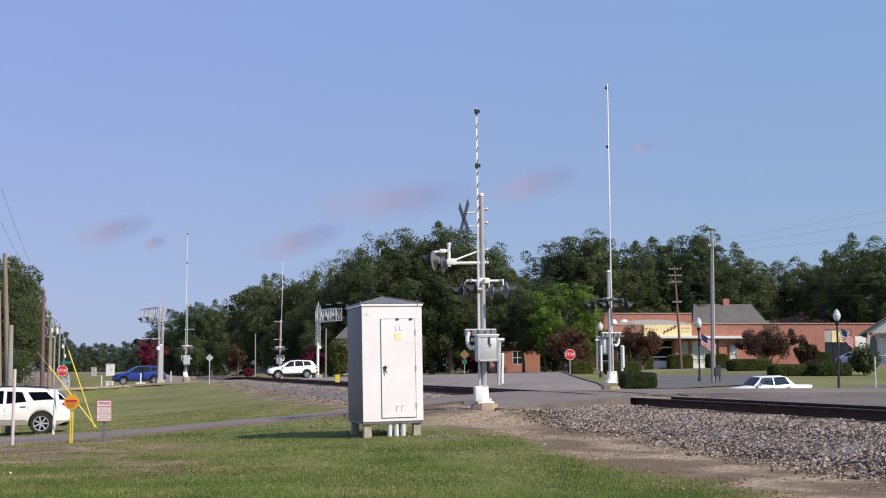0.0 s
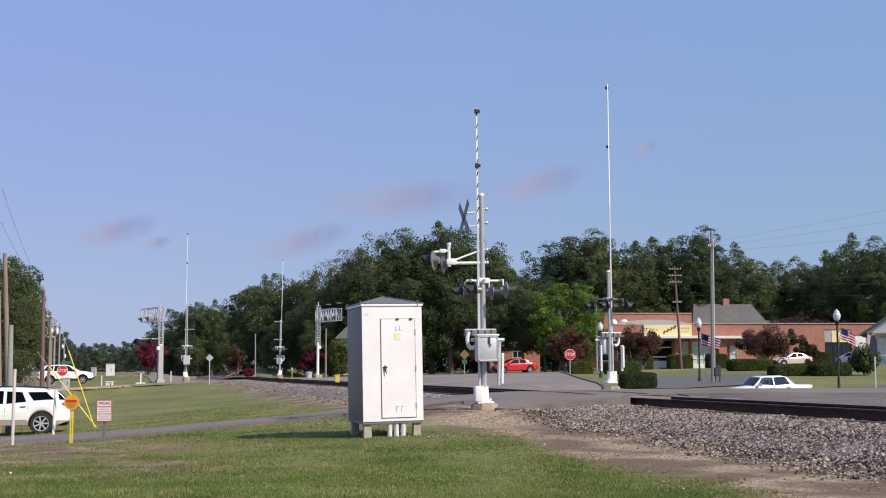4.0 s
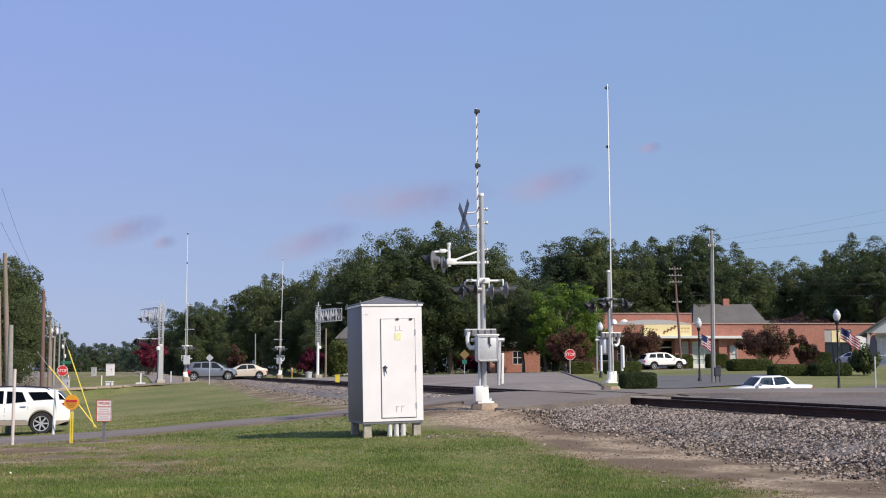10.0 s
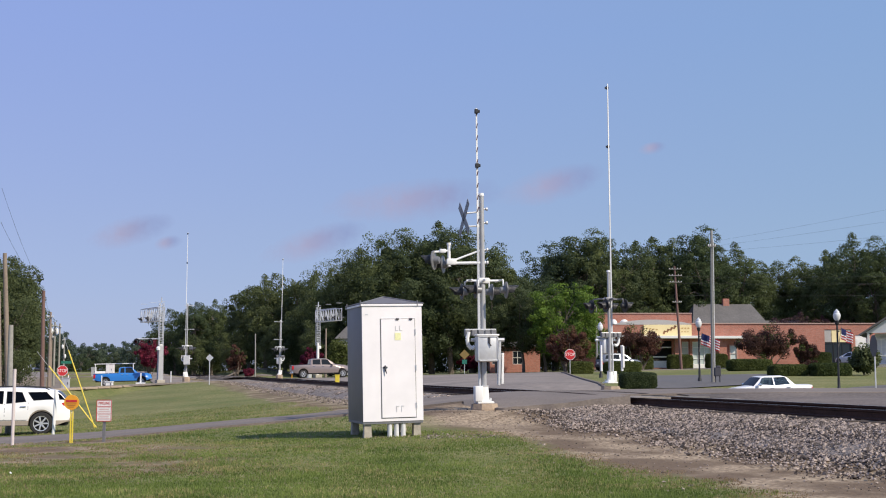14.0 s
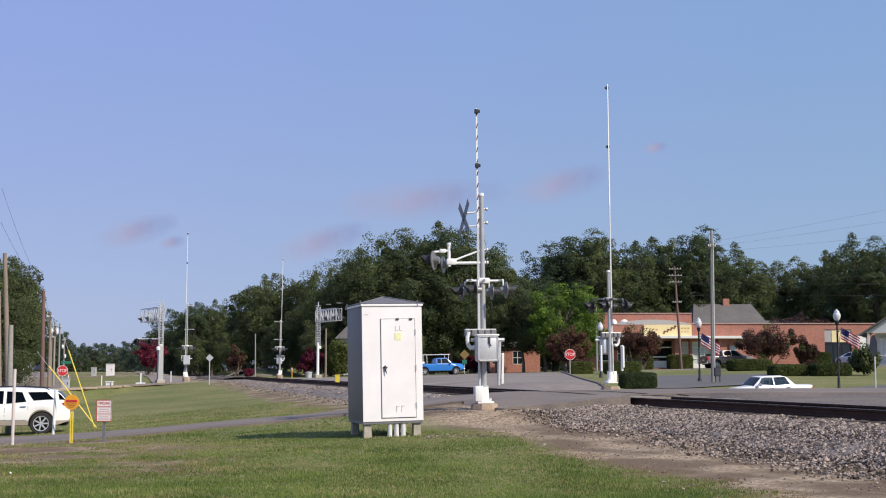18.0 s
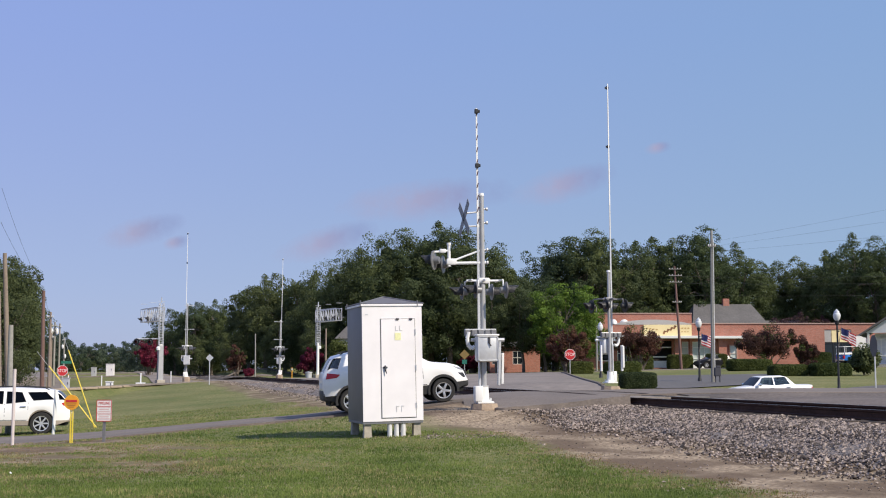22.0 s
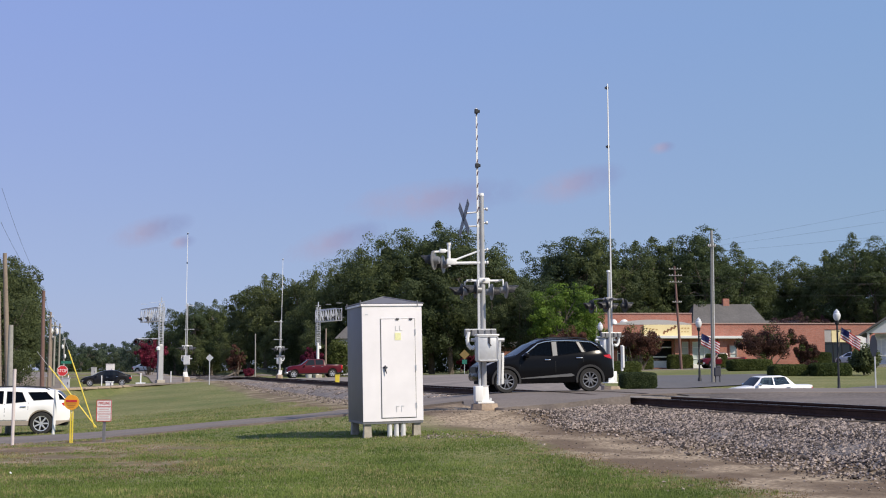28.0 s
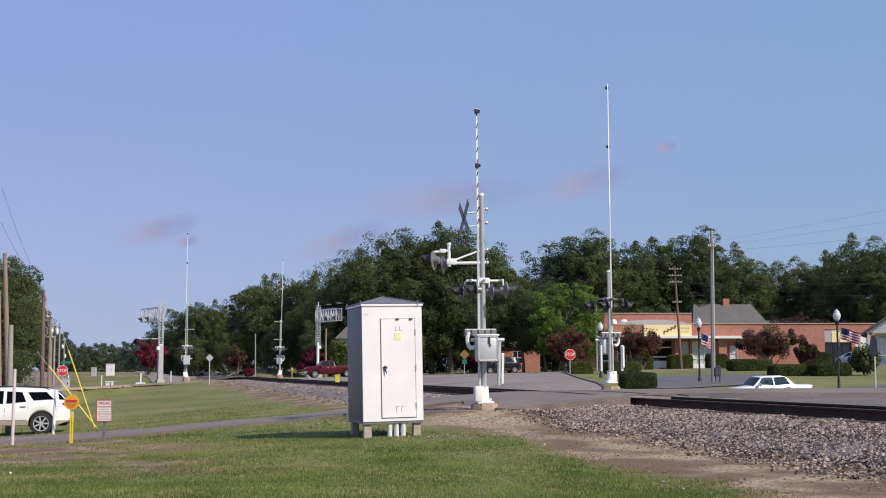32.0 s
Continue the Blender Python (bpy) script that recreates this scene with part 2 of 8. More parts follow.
def ground_z(x, y):
    z = base_z(x, y)
    u, v = track_uv(x, y)
    # ballast shoulder of the track
    crest = 0.66
    edge = 1.75 if u < 0 else 2.0
    k = 1 - step(edge, edge + 2.3, abs(u))
    if crest > z:
        z += (crest - z) * k
    else:
        z += (crest - z) * (1 - step(1.7, 5.0, abs(u)))
    # bed of the near road
    lo, hi = near_road_half(x)
    d = (y - near_road_y(x)) * 0.982
    over = max(-d - lo, d - hi)
    k = 1 - step(0.0, 3.0, over)
    z += (near_road_z(x) - 0.05 - z) * k
    # bank round the foot of the near signal
    z += (max(z, 0.60) - z) * math.exp(-((x - 1.3) / 2.3) ** 4 - ((y - 30.7) / 1.7) ** 4)
    # bed of the far road
    over = abs(y - far_road_y(x)) * 0.963 - 4.6
    if y < far_road_y(x):
        over -= apron(x)
    z += (far_z(x) - 0.05 - z) * (1 - step(0.0, 6.0, over))
    # the verge rises beyond the far road
    bank = 0.72 * step(118, 134, y) + 0.85 * step(128, 192, y)
    bank *= step(-18, -26, x) * step(2.6, 7.0, abs(u))
    # the hump on which the suv is parked
    return z + bank + 0.12 * math.exp(-((x + 15.8) / 3.6) ** 4 - ((y - 44.2) / 2.6) ** 4)


def bare(x, y):
    """How bare the soil is: 1 beside the ballast, 0 in the lawn."""
    u, v = track_uv(x, y)
    w = (1 - step(4.6, 7.2 - 1.3 * step(36, 46, y), abs(u + 0.4) + 0.9 * noise.noise(Vector((x * 0.35, y * 0.35, 7.0))))) * (1 - step(38, 48, y) * 0.35)
    d = (y - near_road_y(x)) * 0.982
    lo, hi = near_road_half(x)
    over = max(-d - lo, d - hi)
    w = max(w, (1 - step(0.0, 0.9, over)) * (0.6 + 0.4 * step(-4, 0, x)))
    w = max(w, (1 - step(0.0, 3.8, math.hypot((x - 2.6) * 0.62, (y - 28.3) * 0.8))))
    w = max(w, 0.95 * (1 - step(0.55, 1.0, math.hypot((x + 11.5) / 9.0, (y - 110.5) / 6.0))))
    # dry patches of the lawn
    q = noise.noise(Vector((x * 0.45, y * 0.30, 1.0))) + 0.6 * noise.noise(Vector((x * 1.3, y * 0.9, 4.0)))
    w = max(w, (0.50 + 0.66 * q) * step(-1.5, -4.5, x) * (1 - step(23.5, 26.5, y)) * step(15.0, 18.0, y))
    n = noise.noise(Vector((x * 0.16, y * 0.22, 3.0))) + 0.5 * noise.noise(Vector((x * 0.5, y * 0.6, 9.0)))
    w = max(w, 0.74 * step(-0.08, 0.5, n) * step(1, -5, x) * (1 - 0.85 * step(30, 37, y)))
    # bare strip between the track and the road on the right
    w = max(w, step(6.5, 8.5, x) * step(24, 27, y) * (1 if y < near_road_y(x) else 0))
    w = max(w, 0.30 * step(0.1, 0.5, n) * step(30, 40, y))
    return w


def spaced(lo, hi, fine_lo, fine_hi, fine, grow):
    vals = list(np.arange(fine_lo, fine_hi + 1e-6, fine))
    s, x = fine, fine_lo
    left = []
    while x > lo:
        s *= grow
        x -= s
        left.append(x)
    s, x = fine, fine_hi
    right = []
    while x < hi:
        s *= grow
        x += s
        right.append(x)
    return [float(q) for q in left[::-1] + vals + right]


def grid_mesh(name, xs, ys, zf, attr=None):
    verts = [(x, y, zf(x, y)) for y in ys for x in xs]
    n = len(xs)
    faces = [(j * n + i, j * n + i + 1, (j + 1) * n + i + 1, (j + 1) * n + i) for j in range(len(ys) - 1) for i in range(n - 1)]
    me = bpy.data.meshes.new(name)
    me.from_pydata(verts, [], faces)
    if attr:
        a = me.attributes.new("bare", "FLOAT", "POINT")
        a.data.foreach_set("value", [attr(x, y) for y in ys for x in xs])
    me.shade_smooth()
    return me


def lawn_material():
    m = bpy.data.materials.new("lawn")
    m.use_nodes = True
    nt = m.node_tree
    b = nt.nodes["Principled BSDF"]
    b.inputs["Roughness"].default_value = 0.95
    b.inputs["Specular IOR Level"].default_value = 0.15
    tc = nt.nodes.new("ShaderNodeTexCoord")

    def noise_at(scale, detail=4.0):
        n = nt.nodes.new("ShaderNodeTexNoise")
        n.inputs["Scale"].default_value = scale
        n.inputs["Detail"].default_value = detail
        nt.links.new(tc.outputs["Object"], n.inputs["Vector"])
        return n.outputs["Fac"]

    def mix(f, a, c):
        n = nt.nodes.new("ShaderNodeMix")
        n.data_type = "RGBA"
        nt.links.new(f, n.inputs["Factor"])
        for s, v in (("A", a), ("B", c)):
            if isinstance(v, tuple):
                n.inputs[s].default_value = (*v, 1)
            else:
                nt.links.new(v, n.inputs[s])
        return n.outputs["Result"]

    def ranged(v, lo, hi):
        n = nt.nodes.new("ShaderNodeMapRange")
        n.inputs["From Min"].default_value, n.inputs["From Max"].default_value = lo, hi
        nt.links.new(v, n.inputs["Value"])
        return n.outputs["Result"]

    green = mix(ranged(noise_at(0.22), 0.35, 0.65), (0.168, 0.178, 0.072), (0.318, 0.275, 0.140))
    green = mix(ranged(noise_at(0.9, 6.0), 0.50, 0.76), green, (0.25, 0.20, 0.09))
    green = mix(ranged(noise_at(9.0), 0.3, 0.7), (0.085, 0.115, 0.03), green)
    dirt = mix(ranged(noise_at(0.55, 6.0), 0.44, 0.58), (0.130, 0.093, 0.066), (0.50, 0.40, 0.285))
    dirt = mix(ranged(noise_at(14.0), 0.35, 0.7), (0.17, 0.125, 0.085), dirt)
    at = nt.nodes.new("ShaderNodeAttribute")
    at.attribute_name = "bare"
    s = nt.nodes.new("ShaderNodeMath")
    s.operation = "MULTIPLY_ADD"
    s.inputs[1].default_value = 0.55
    nt.links.new(noise_at(1.6, 6.0), s.inputs[0])
    nt.links.new(at.outputs["Fac"], s.inputs[2])
    nt.links.new(mix(ranged(s.outputs[0], 0.62, 0.98), green, dirt), b.inputs["Base Color"])
    bp = nt.nodes.new("ShaderNodeBump")
    bp.inputs["Strength"].default_value = 0.7
    bp.inputs["Distance"].default_value = 0.04
    nt.links.new(noise_at(12.0), bp.inputs["Height"])
    nt.links.new(bp.outputs["Normal"], b.inputs["Normal"])
    return m


M_LAWN = lawn_material()
gx = spaced(-900, 900, -22, 18, 0.4, 1.12)
gy = spaced(-120, 1500, 12, 60, 0.4, 1.07)
ground = new("ground", grid_mesh("ground", gx, gy, ground_z, bare))
ground.data.materials.append(M_LAWN)
tagged(ground, "mown lawn with dry brown patches and bare soil by the track", "ground", kind="structure")


def strip(name, line, widths, heights, xs, mat, label, category="road", crown=0.03, thick=0.12):
    """A road: a slab along y = line(x), with a crown and edges that go down into the ground."""
    bm = bmesh.new()
    prev = None
    for x in xs:
        lo, hi = widths(x)
        y0 = line(x)
        row = []
        cross = [(-lo, -thick), (-lo, 0.0)] + [(-lo + (lo + hi) * k / 6, crown * math.sin(math.pi * k / 6)) for k in range(1, 6)] + [(hi, 0.0), (hi, -thick)]
        for w, h in cross:
            row.append(bm.verts.new((x, y0 + w, heights(x) + h)))
        if prev:
            for i in range(len(row) - 1):
                bm.faces.new((prev[i], row[i], row[i + 1], prev[i + 1]))
        prev = row
    ob = new(name, mesh_of(bm, mat, name, True, 60))
    return tagged(ob, label, category, kind="structure")


road_near = strip("road_near", near_road_y, near_road_half, near_road_z,
                  [x * 0.8 for x in range(-190, 200)], M_ASPHALT, "narrow grey asphalt road climbing over the track")
road_far = strip("road_far", far_road_y, lambda x: (4.3 + apron(x) - 0.9 * step(-16.5, -14.0, x) * step(6, 0, x), 4.3), far_z, [x * 4.0 for x in range(-110, 111)],
                 M_ASPHALT_FAR, "two-lane grey asphalt road with traffic")


def road_apron():
    """The near road widens towards the signal and the rail: a slab that slopes down to a raised broken edge."""
    bm = bmesh.new()
    prev = None
    for k in range(25):
        x = 0.55 + 4.17 * k / 24
        y1 = near_road_y(x) - near_road_half(x)[0] + 0.25
        y0 = 30.15 + 0.16 * x + 0.10 * noise.noise(Vector((x * 2.3, 0, 1))) + 1.6 * (1 - step(0.55, 1.5, x))
        ze = 0.655 + 0.072 * (x - 1.3) + 0.05 * step(2.8, 4.3, x) + 0.02 * noise.noise(Vector((x * 3.1, 4, 0)))
        zr = near_road_z(x) + 0.012
        row = [bm.verts.new((x, y0 - 0.05, ze - 0.30)), bm.verts.new((x, y0, ze))]
        row += [bm.verts.new((x, y0 + (y1 - y0) * q / 5, ze + (zr - ze) * math.sin(math.pi / 2 * q / 5))) for q in range(1, 6)]
        if prev:
            for i in range(len(row) - 1):
                bm.faces.new((prev[i], row[i], row[i + 1], prev[i + 1]))
        prev = row
    return tagged(new("road_apron", mesh_of(bm, M_ASPHALT, "road_apron", True, 40)), "worn asphalt apron with a raised edge at the level crossing", "road", kind="structure")


road_apron()


def far_crossing():
    """Asphalt laid level with the rails where the far road goes over the track."""
    bm = bmesh.new()
    prev = None
    for k in range(9):
        v = 87.0 + 3.9 * k
        row = []
        for u, z in ((-2.7, 0.60), (-2.3, 0.80), (-1.5, 0.90), (-0.9, RAIL_Z + 0.025), (0.9, RAIL_Z + 0.025), (1.6, 0.88), (2.4, 0.60)):
            x, y = track_xy(u, v)
            row.append(bm.verts.new((x, y, z + 0.012 * noise.noise(Vector((u, v * 0.4, 2))))))
        if prev:
            for i in range(6):
                bm.faces.new((prev[i], prev[i + 1], row[i + 1], row[i]))
        prev = row
    bmesh.ops.solidify(bm, geom=bm.faces[:], thickness=0.06)
    bmesh.ops.recalc_face_normals(bm, faces=bm.faces[:])
    return tagged(new("far_crossing", mesh_of(bm, M_ASPHALT_FAR, "far_crossing")), "worn asphalt laid over the rails at the far road", "road", kind="structure")


far_crossing()


def flangeways():
    """Narrow dark gaps in the asphalt where the rails run through the near road."""
    for u in (-0.72, 0.72):
        bm = bmesh.new()
        prev = None
        for k in range(49):
            v = 0.4 + 9.6 * k / 48
            x, y = track_xy(u, v)
            lo, hi = near_road_half(x)
            q = (y - near_road_y(x) + lo) / (lo + hi)
            if not 0.0 < q < 1.0:
                prev = None
                continue
            z = near_road_z(x) + 0.03 * math.sin(math.pi * q) + 0.010
            row = []
            for w in (-0.075, 0.075):
                x, y = track_xy(u + w, v)
                row.append(bm.verts.new((x, y, z)))
            if prev:
                bm.faces.new((prev[0], prev[1], row[1], row[0]))
            prev = row
        bmesh.ops.solidify(bm, geom=bm.faces[:], thickness=0.02)
        bmesh.ops.recalc_face_normals(bm, faces=bm.faces[:])
        tagged(new("flangeway", mesh_of(bm, M_RUST, "flangeway")), "dark rail set flush in the crossing asphalt", "rail", kind="structure")


flangeways()


# side street that joins the two roads beyond the track
def side_left(y):
    u = 1.9 + 1.2 * step(62, 80, y)
    return TRACK_C[0] + (u - (y - TRACK_C[1]) * TN.y) / TN.x


def side_right(y):
    return 6.3 + 0.062 * (y - 44) + 5.0 * step(104, 114, y)


def side_street():
    bm = bmesh.new()
    prev = None
    for k in range(75):
        y = 39.6 + k * 1.0
        row = []
        xl, xr = side_left(y), side_right(y)
        for i in range(9):
            x = xl + (xr - xl) * i / 8
            row.append(bm.verts.new((x, y, ground_z(x, y) + 0.045)))
        if prev:
            for i in range(8):
                bm.faces.new((prev[i], prev[i + 1], row[i + 1], row[i]))
        prev = row
    bmesh.ops.recalc_face_normals(bm, faces=bm.faces[:])
    return tagged(new("side_street", mesh_of(bm, M_ASPHALT_FAR, "side_street", True)), "worn asphalt side street beyond the track", "road", kind="structure")


side_street()

# ---- the railway ----
def rail_bar(name, u, v0, v1, parent):
    """One rail: foot, web and head, with a polished running band on top."""
    prof = [(-0.07, 0.0), (0.07, 0.0), (0.07, 0.02), (0.015, 0.045), (0.012, 0.13), (0.036, 0.145), (0.036, 0.178), (-0.036, 0.178),
            (-0.036, 0.145), (-0.012, 0.13), (-0.015, 0.045), (-0.07, 0.02)]
    bm = bmesh.new()
    n = len(prof)
    ends = []
    for v in (v0, v1):
        ends.append([bm.verts.new((*track_xy(u + a, v), RAIL_Z - 0.18 + h)) for a, h in prof])
    for i in range(n):
        bm.faces.new((ends[0][i], ends[0][(i + 1) % n], ends[1][(i + 1) % n], ends[1][i]))
    bmesh.ops.recalc_face_normals(bm, faces=bm.faces[:])
    r = part(name, bm, M_RUST, parent, "dark rusty steel rail")
    top = bmesh.new()
    q = [top.verts.new((*track_xy(u + a, v), RAIL_Z + 0.002)) for a, v in ((-0.028, v0), (0.028, v0), (0.028, v1), (-0.028, v1))]
    top.faces.new(q)
    part("running_surface", top, M_RAILHEAD, r, "worn bright rail top")
    return r


track = thing("railway_track", (0, 0, 0), "single railway track with dark rusty rails on grey ballast", "railway track")
rail_bar("rail", -0.72, -45, 330, track)
rail_bar("rail", 0.72, -45, 330, track)
tie_mesh = mesh_of(boxed((0, 0, 0), (2.6, 0.22, 0.16), bev=0.012), M_TIE, "tie")
turn_track = math.degrees(math.atan2(TN.y, TN.x))
for i in range(170):
    v = -22 + i * 0.56
    if 0.1 < v < 7.7:
        continue
    x, y = track_xy(0, v)
    part("tie", tie_mesh, M_TIE, track, at=pose(x, y, RAIL_Z - 0.262, 0, 0, turn_track + random.uniform(-1, 1)))


def stone_field(name, spots, size, label):
    """Loose angular stones, each its own closed lump."""
    verts, faces = [], []
    rnd = random.Random(5)
    for x, y, z in spots:
        s = size * rnd.uniform(0.5, 1.2) * (1.7 if rnd.random() < 0.08 else 1.0)
        a = rnd.uniform(0, 6.28)
        ca, sa = math.cos(a), math.sin(a)
        k = len(verts)
        for px, py, pz in ((1, 0, 0), (0.1, 1, 0.1), (-1, 0.1, 0), (0, -1, 0), (0.2, 0.1, 0.8), (0, 0, -0.7), (-0.5, -0.4, 0.6)):
            px, py, pz = px + rnd.uniform(-0.3, 0.3), py + rnd.uniform(-0.3, 0.3), pz + rnd.uniform(-0.25, 0.25)
            verts.append((x + s * (px * ca - py * sa), y + s * (px * sa + py * ca), z + s * pz))
        faces += [(k, k + 1, k + 4), (k + 1, k + 2, k + 4), (k + 2, k + 6, k + 4), (k + 2, k + 3, k + 6), (k + 3, k, k + 6), (k, k + 4, k + 6),
                  (k + 1, k, k + 5), (k + 2, k + 1, k + 5), (k + 3, k + 2, k + 5), (k, k + 3, k + 5)]
    me = bpy.data.meshes.new(name)
    me.from_pydata(verts, [], faces)
    me.materials.append(M_STONE)
    return tagged(new(name, me), label, "ballast", kind="stuff")


def ballast_bed():
    """The heaped bed of the track on both sides."""
    bm = bmesh.new()
    prev = None
    us = [-4.0, -3.6, -3.2, -2.7, -2.2, -1.7, -1.3, -0.5, 0.5, 1.3, 1.9, 2.6, 3.4]
    for k in range(190):
        v = -30 + k * 0.8 if k < 160 else 98 + (k - 160) * 8
        row = []
        for u in us:
            x, y = track_xy(u, v)
            h = 0.03 + 0.05 * noise.noise(Vector((x * 0.9, y * 0.9, 0)))
            if u < -3.5 or u > 3.3:
                h = -0.10
            z = ground_z(x, y) + h
            lo, hi = near_road_half(x)
            d = (y - near_road_y(x)) * 0.982
            inside = 1 - step(0.1, 1.0, max(-d - lo, d - hi))
            far_d = abs(y - far_road_y(x)) * 0.963 - 4.3
            inside = max(inside, 1 - step(0.1, 1.0, far_d))
            row.append(bm.verts.new((x, y, z - 0.22 * inside)))
        if prev:
            for i in range(len(us) - 1):
                bm.faces.new((prev[i], prev[i + 1], row[i + 1], row[i]))
        prev = row
    bmesh.ops.recalc_face_normals(bm, faces=bm.faces[:])
    return tagged(new("ballast_bed", mesh_of(bm, M_BALLAST, "ballast_bed", True)), "sloping bed of grey crushed stone under the track", "ballast", kind="structure")


ballast_bed()
spots = []
rs = random.Random(11)
while len(spots) < 38000:
    v = rs.uniform(-24, 2.6)
    u = -0.88 - abs(rs.triangular(0, 4.9, 0.7))
    x, y = track_xy(u, v)
    d = (y - near_road_y(x)) * 0.982
    reach = 3.25 + 0.5 * noise.noise(Vector((v * 0.35, 2.0, 0.0)))
    if (d > -4.5 and x < 0.4) or (x >= 0.4 and y > 29.95 + 0.16 * x) or abs(x) > 0.4 * y + 1 or (-u > reach and rs.random() < 0.5 + 0.5 * step(reach, reach + 1.3, -u)):
        continue
    spots.append((x, y, ground_z(x, y) + 0.03 + 0.05 * noise.noise(Vector((x * 0.9, y * 0.9, 0)))))
stone_field("ballast_stones", spots, 0.0255, "loose grey crushed stones on the shoulder of the track")
spots = []
while len(spots) < 13000:
    v = rs.uniform(10, 74)
    u = -1.55 - abs(rs.triangular(0, 2.6, 0.4))
    x, y = track_xy(u, v)
    d = (y - near_road_y(x)) * 0.982
    if d < 3.4:
        continue
    spots.append((x, y, ground_z(x, y) + 0.01))
stone_field("ballast_stones", spots, 0.036, "loose grey crushed stones further along the track")


def shoulder():
    """Worn asphalt and packed gravel between the rails and the road bank."""
    bm = bmesh.new()
    prev = None
    for k in range(60):
        v = -30 + 32.5 * k / 59
        xr, yr = track_xy(1.55, v)
        y1 = near_road_y(xr) + 0.19 * 4
        row = []
        for i in range(15):
            y = yr + (y1 - near_road_half(xr)[0] + 0.3 - yr) * i / 14
            x = xr + 4.5 * i / 14
            row.append(bm.verts.new((x, y, max(ground_z(x, y), 0.70 + 0.14 * step(0, 0.6, i / 14)) + 0.03)))
        if prev:
            for i in range(14):
                bm.faces.new((prev[i], prev[i + 1], row[i + 1], row[i]))
        prev = row
    bmesh.ops.recalc_face_normals(bm, faces=bm.faces[:])
    return tagged(new("road_shoulder", mesh_of(bm, M_SHOULDER, "road_shoulder", True)), "grey-brown packed gravel shoulder between the rails and the road", "ground", kind="structure")


M_SHOULDER = material("packed_gravel", (0.125, 0.102, 0.088), 0.92, vary=0.55, grain=10, stain=0.5, bump=0.6)
shoulder()


# ---- crossing surface between and beside the rails ----
def crossing(v0, v1, label):
    c = thing("crossing_surface", (0, 0, 0), label, "level crossing", kind="structure")
    for u0, u1 in ((-1.75, -0.79), (-0.63, 0.63), (0.79, 1.75)):
        n = 3
        for i in range(1 if u1 < -0.7 else 0, n):
            a, b = v0 + (v1 - v0) * i / n + 0.01, v0 + (v1 - v0) * (i + 1) / n - 0.01
            x, y = track_xy((u0 + u1) / 2, (a + b) / 2)
            part("panel", boxed((0, 0, 0), (u1 - u0, b - a, 0.16), bev=0.012), M_PANEL if abs(u0 + u1) < 0.1 else M_CONCRETE_DARK, c,
                 at=pose(x, y, RAIL_Z - 0.083, 0, 0, turn_track))
    for u0, u1 in ((-0.63, -0.50), (0.50, 0.63), (0.79, 0.98)):
        x, y = track_xy((u0 + u1) / 2, (v0 + v1) / 2 + 0.25)
        part("rubber_seal", boxed((0, 0, 0), (u1 - u0, v1 - v0 - 0.5, 0.03), bev=0.006), M_TYRE, c, "black rubber seal along the rail",
             at=pose(x, y, RAIL_Z - 0.007, 0, 0, turn_track))
    return c


M_PANEL = material("pale_crossing_panel", (0.22, 0.19, 0.16), 0.85, vary=0.25, grain=12, stain=0.8, bump=0.3)
M_CONCRETE_DARK = material("worn_crossing_panel", (0.15, 0.135, 0.12), 0.85, vary=0.2, grain=12, stain=0.8, bump=0.3)
crossing(0.35, 7.6, "worn grey panels between the rails where the near road crosses")


# ---- trees ----
def leaf_cloud(name, centres, radii, per, size, mat, seed, squash=0.8):
    """A crown: clumps of many small leaf blades round the given centres."""
    r = np.random.RandomState(seed)
    cs = np.array(centres)
    n = len(cs) * per
    which = np.repeat(np.arange(len(cs)), per)
    d = r.normal(size=(n, 3))
    d /= np.linalg.norm(d, axis=1)[:, None]
    rad = np.array(radii)[which] * r.uniform(0.35, 1.0, n) ** 0.6
    p = cs[which] + d * rad[:, None] * np.array([1, 1, squash])
    up = d + np.array([0, 0, 0.25]) + r.normal(size=(n, 3)) * 0.55
    a = np.cross(up, r.normal(size=(n, 3)))
    a /= np.linalg.norm(a, axis=1)[:, None]
    b = np.cross(up, a)
    b /= np.linalg.norm(b, axis=1)[:, None]
    s = size * r.uniform(0.6, 1.4, n)[:, None]
    a, b = a * s, b * s * 0.6
    v = np.stack([p - a, p + b, p + a, p - b], axis=1).reshape(-1, 3)
    me = bpy.data.meshes.new(name)
    me.vertices.add(4 * n)
    me.vertices.foreach_set("co", v.ravel())
    me.loops.add(4 * n)
    me.loops.foreach_set("vertex_index", np.arange(4 * n, dtype=np.int32))
    me.polygons.add(n)
    me.polygons.foreach_set("loop_start", np.arange(0, 4 * n, 4, dtype=np.int32))
    me.update()
    me.validate()
    me.materials.append(mat)
    return me


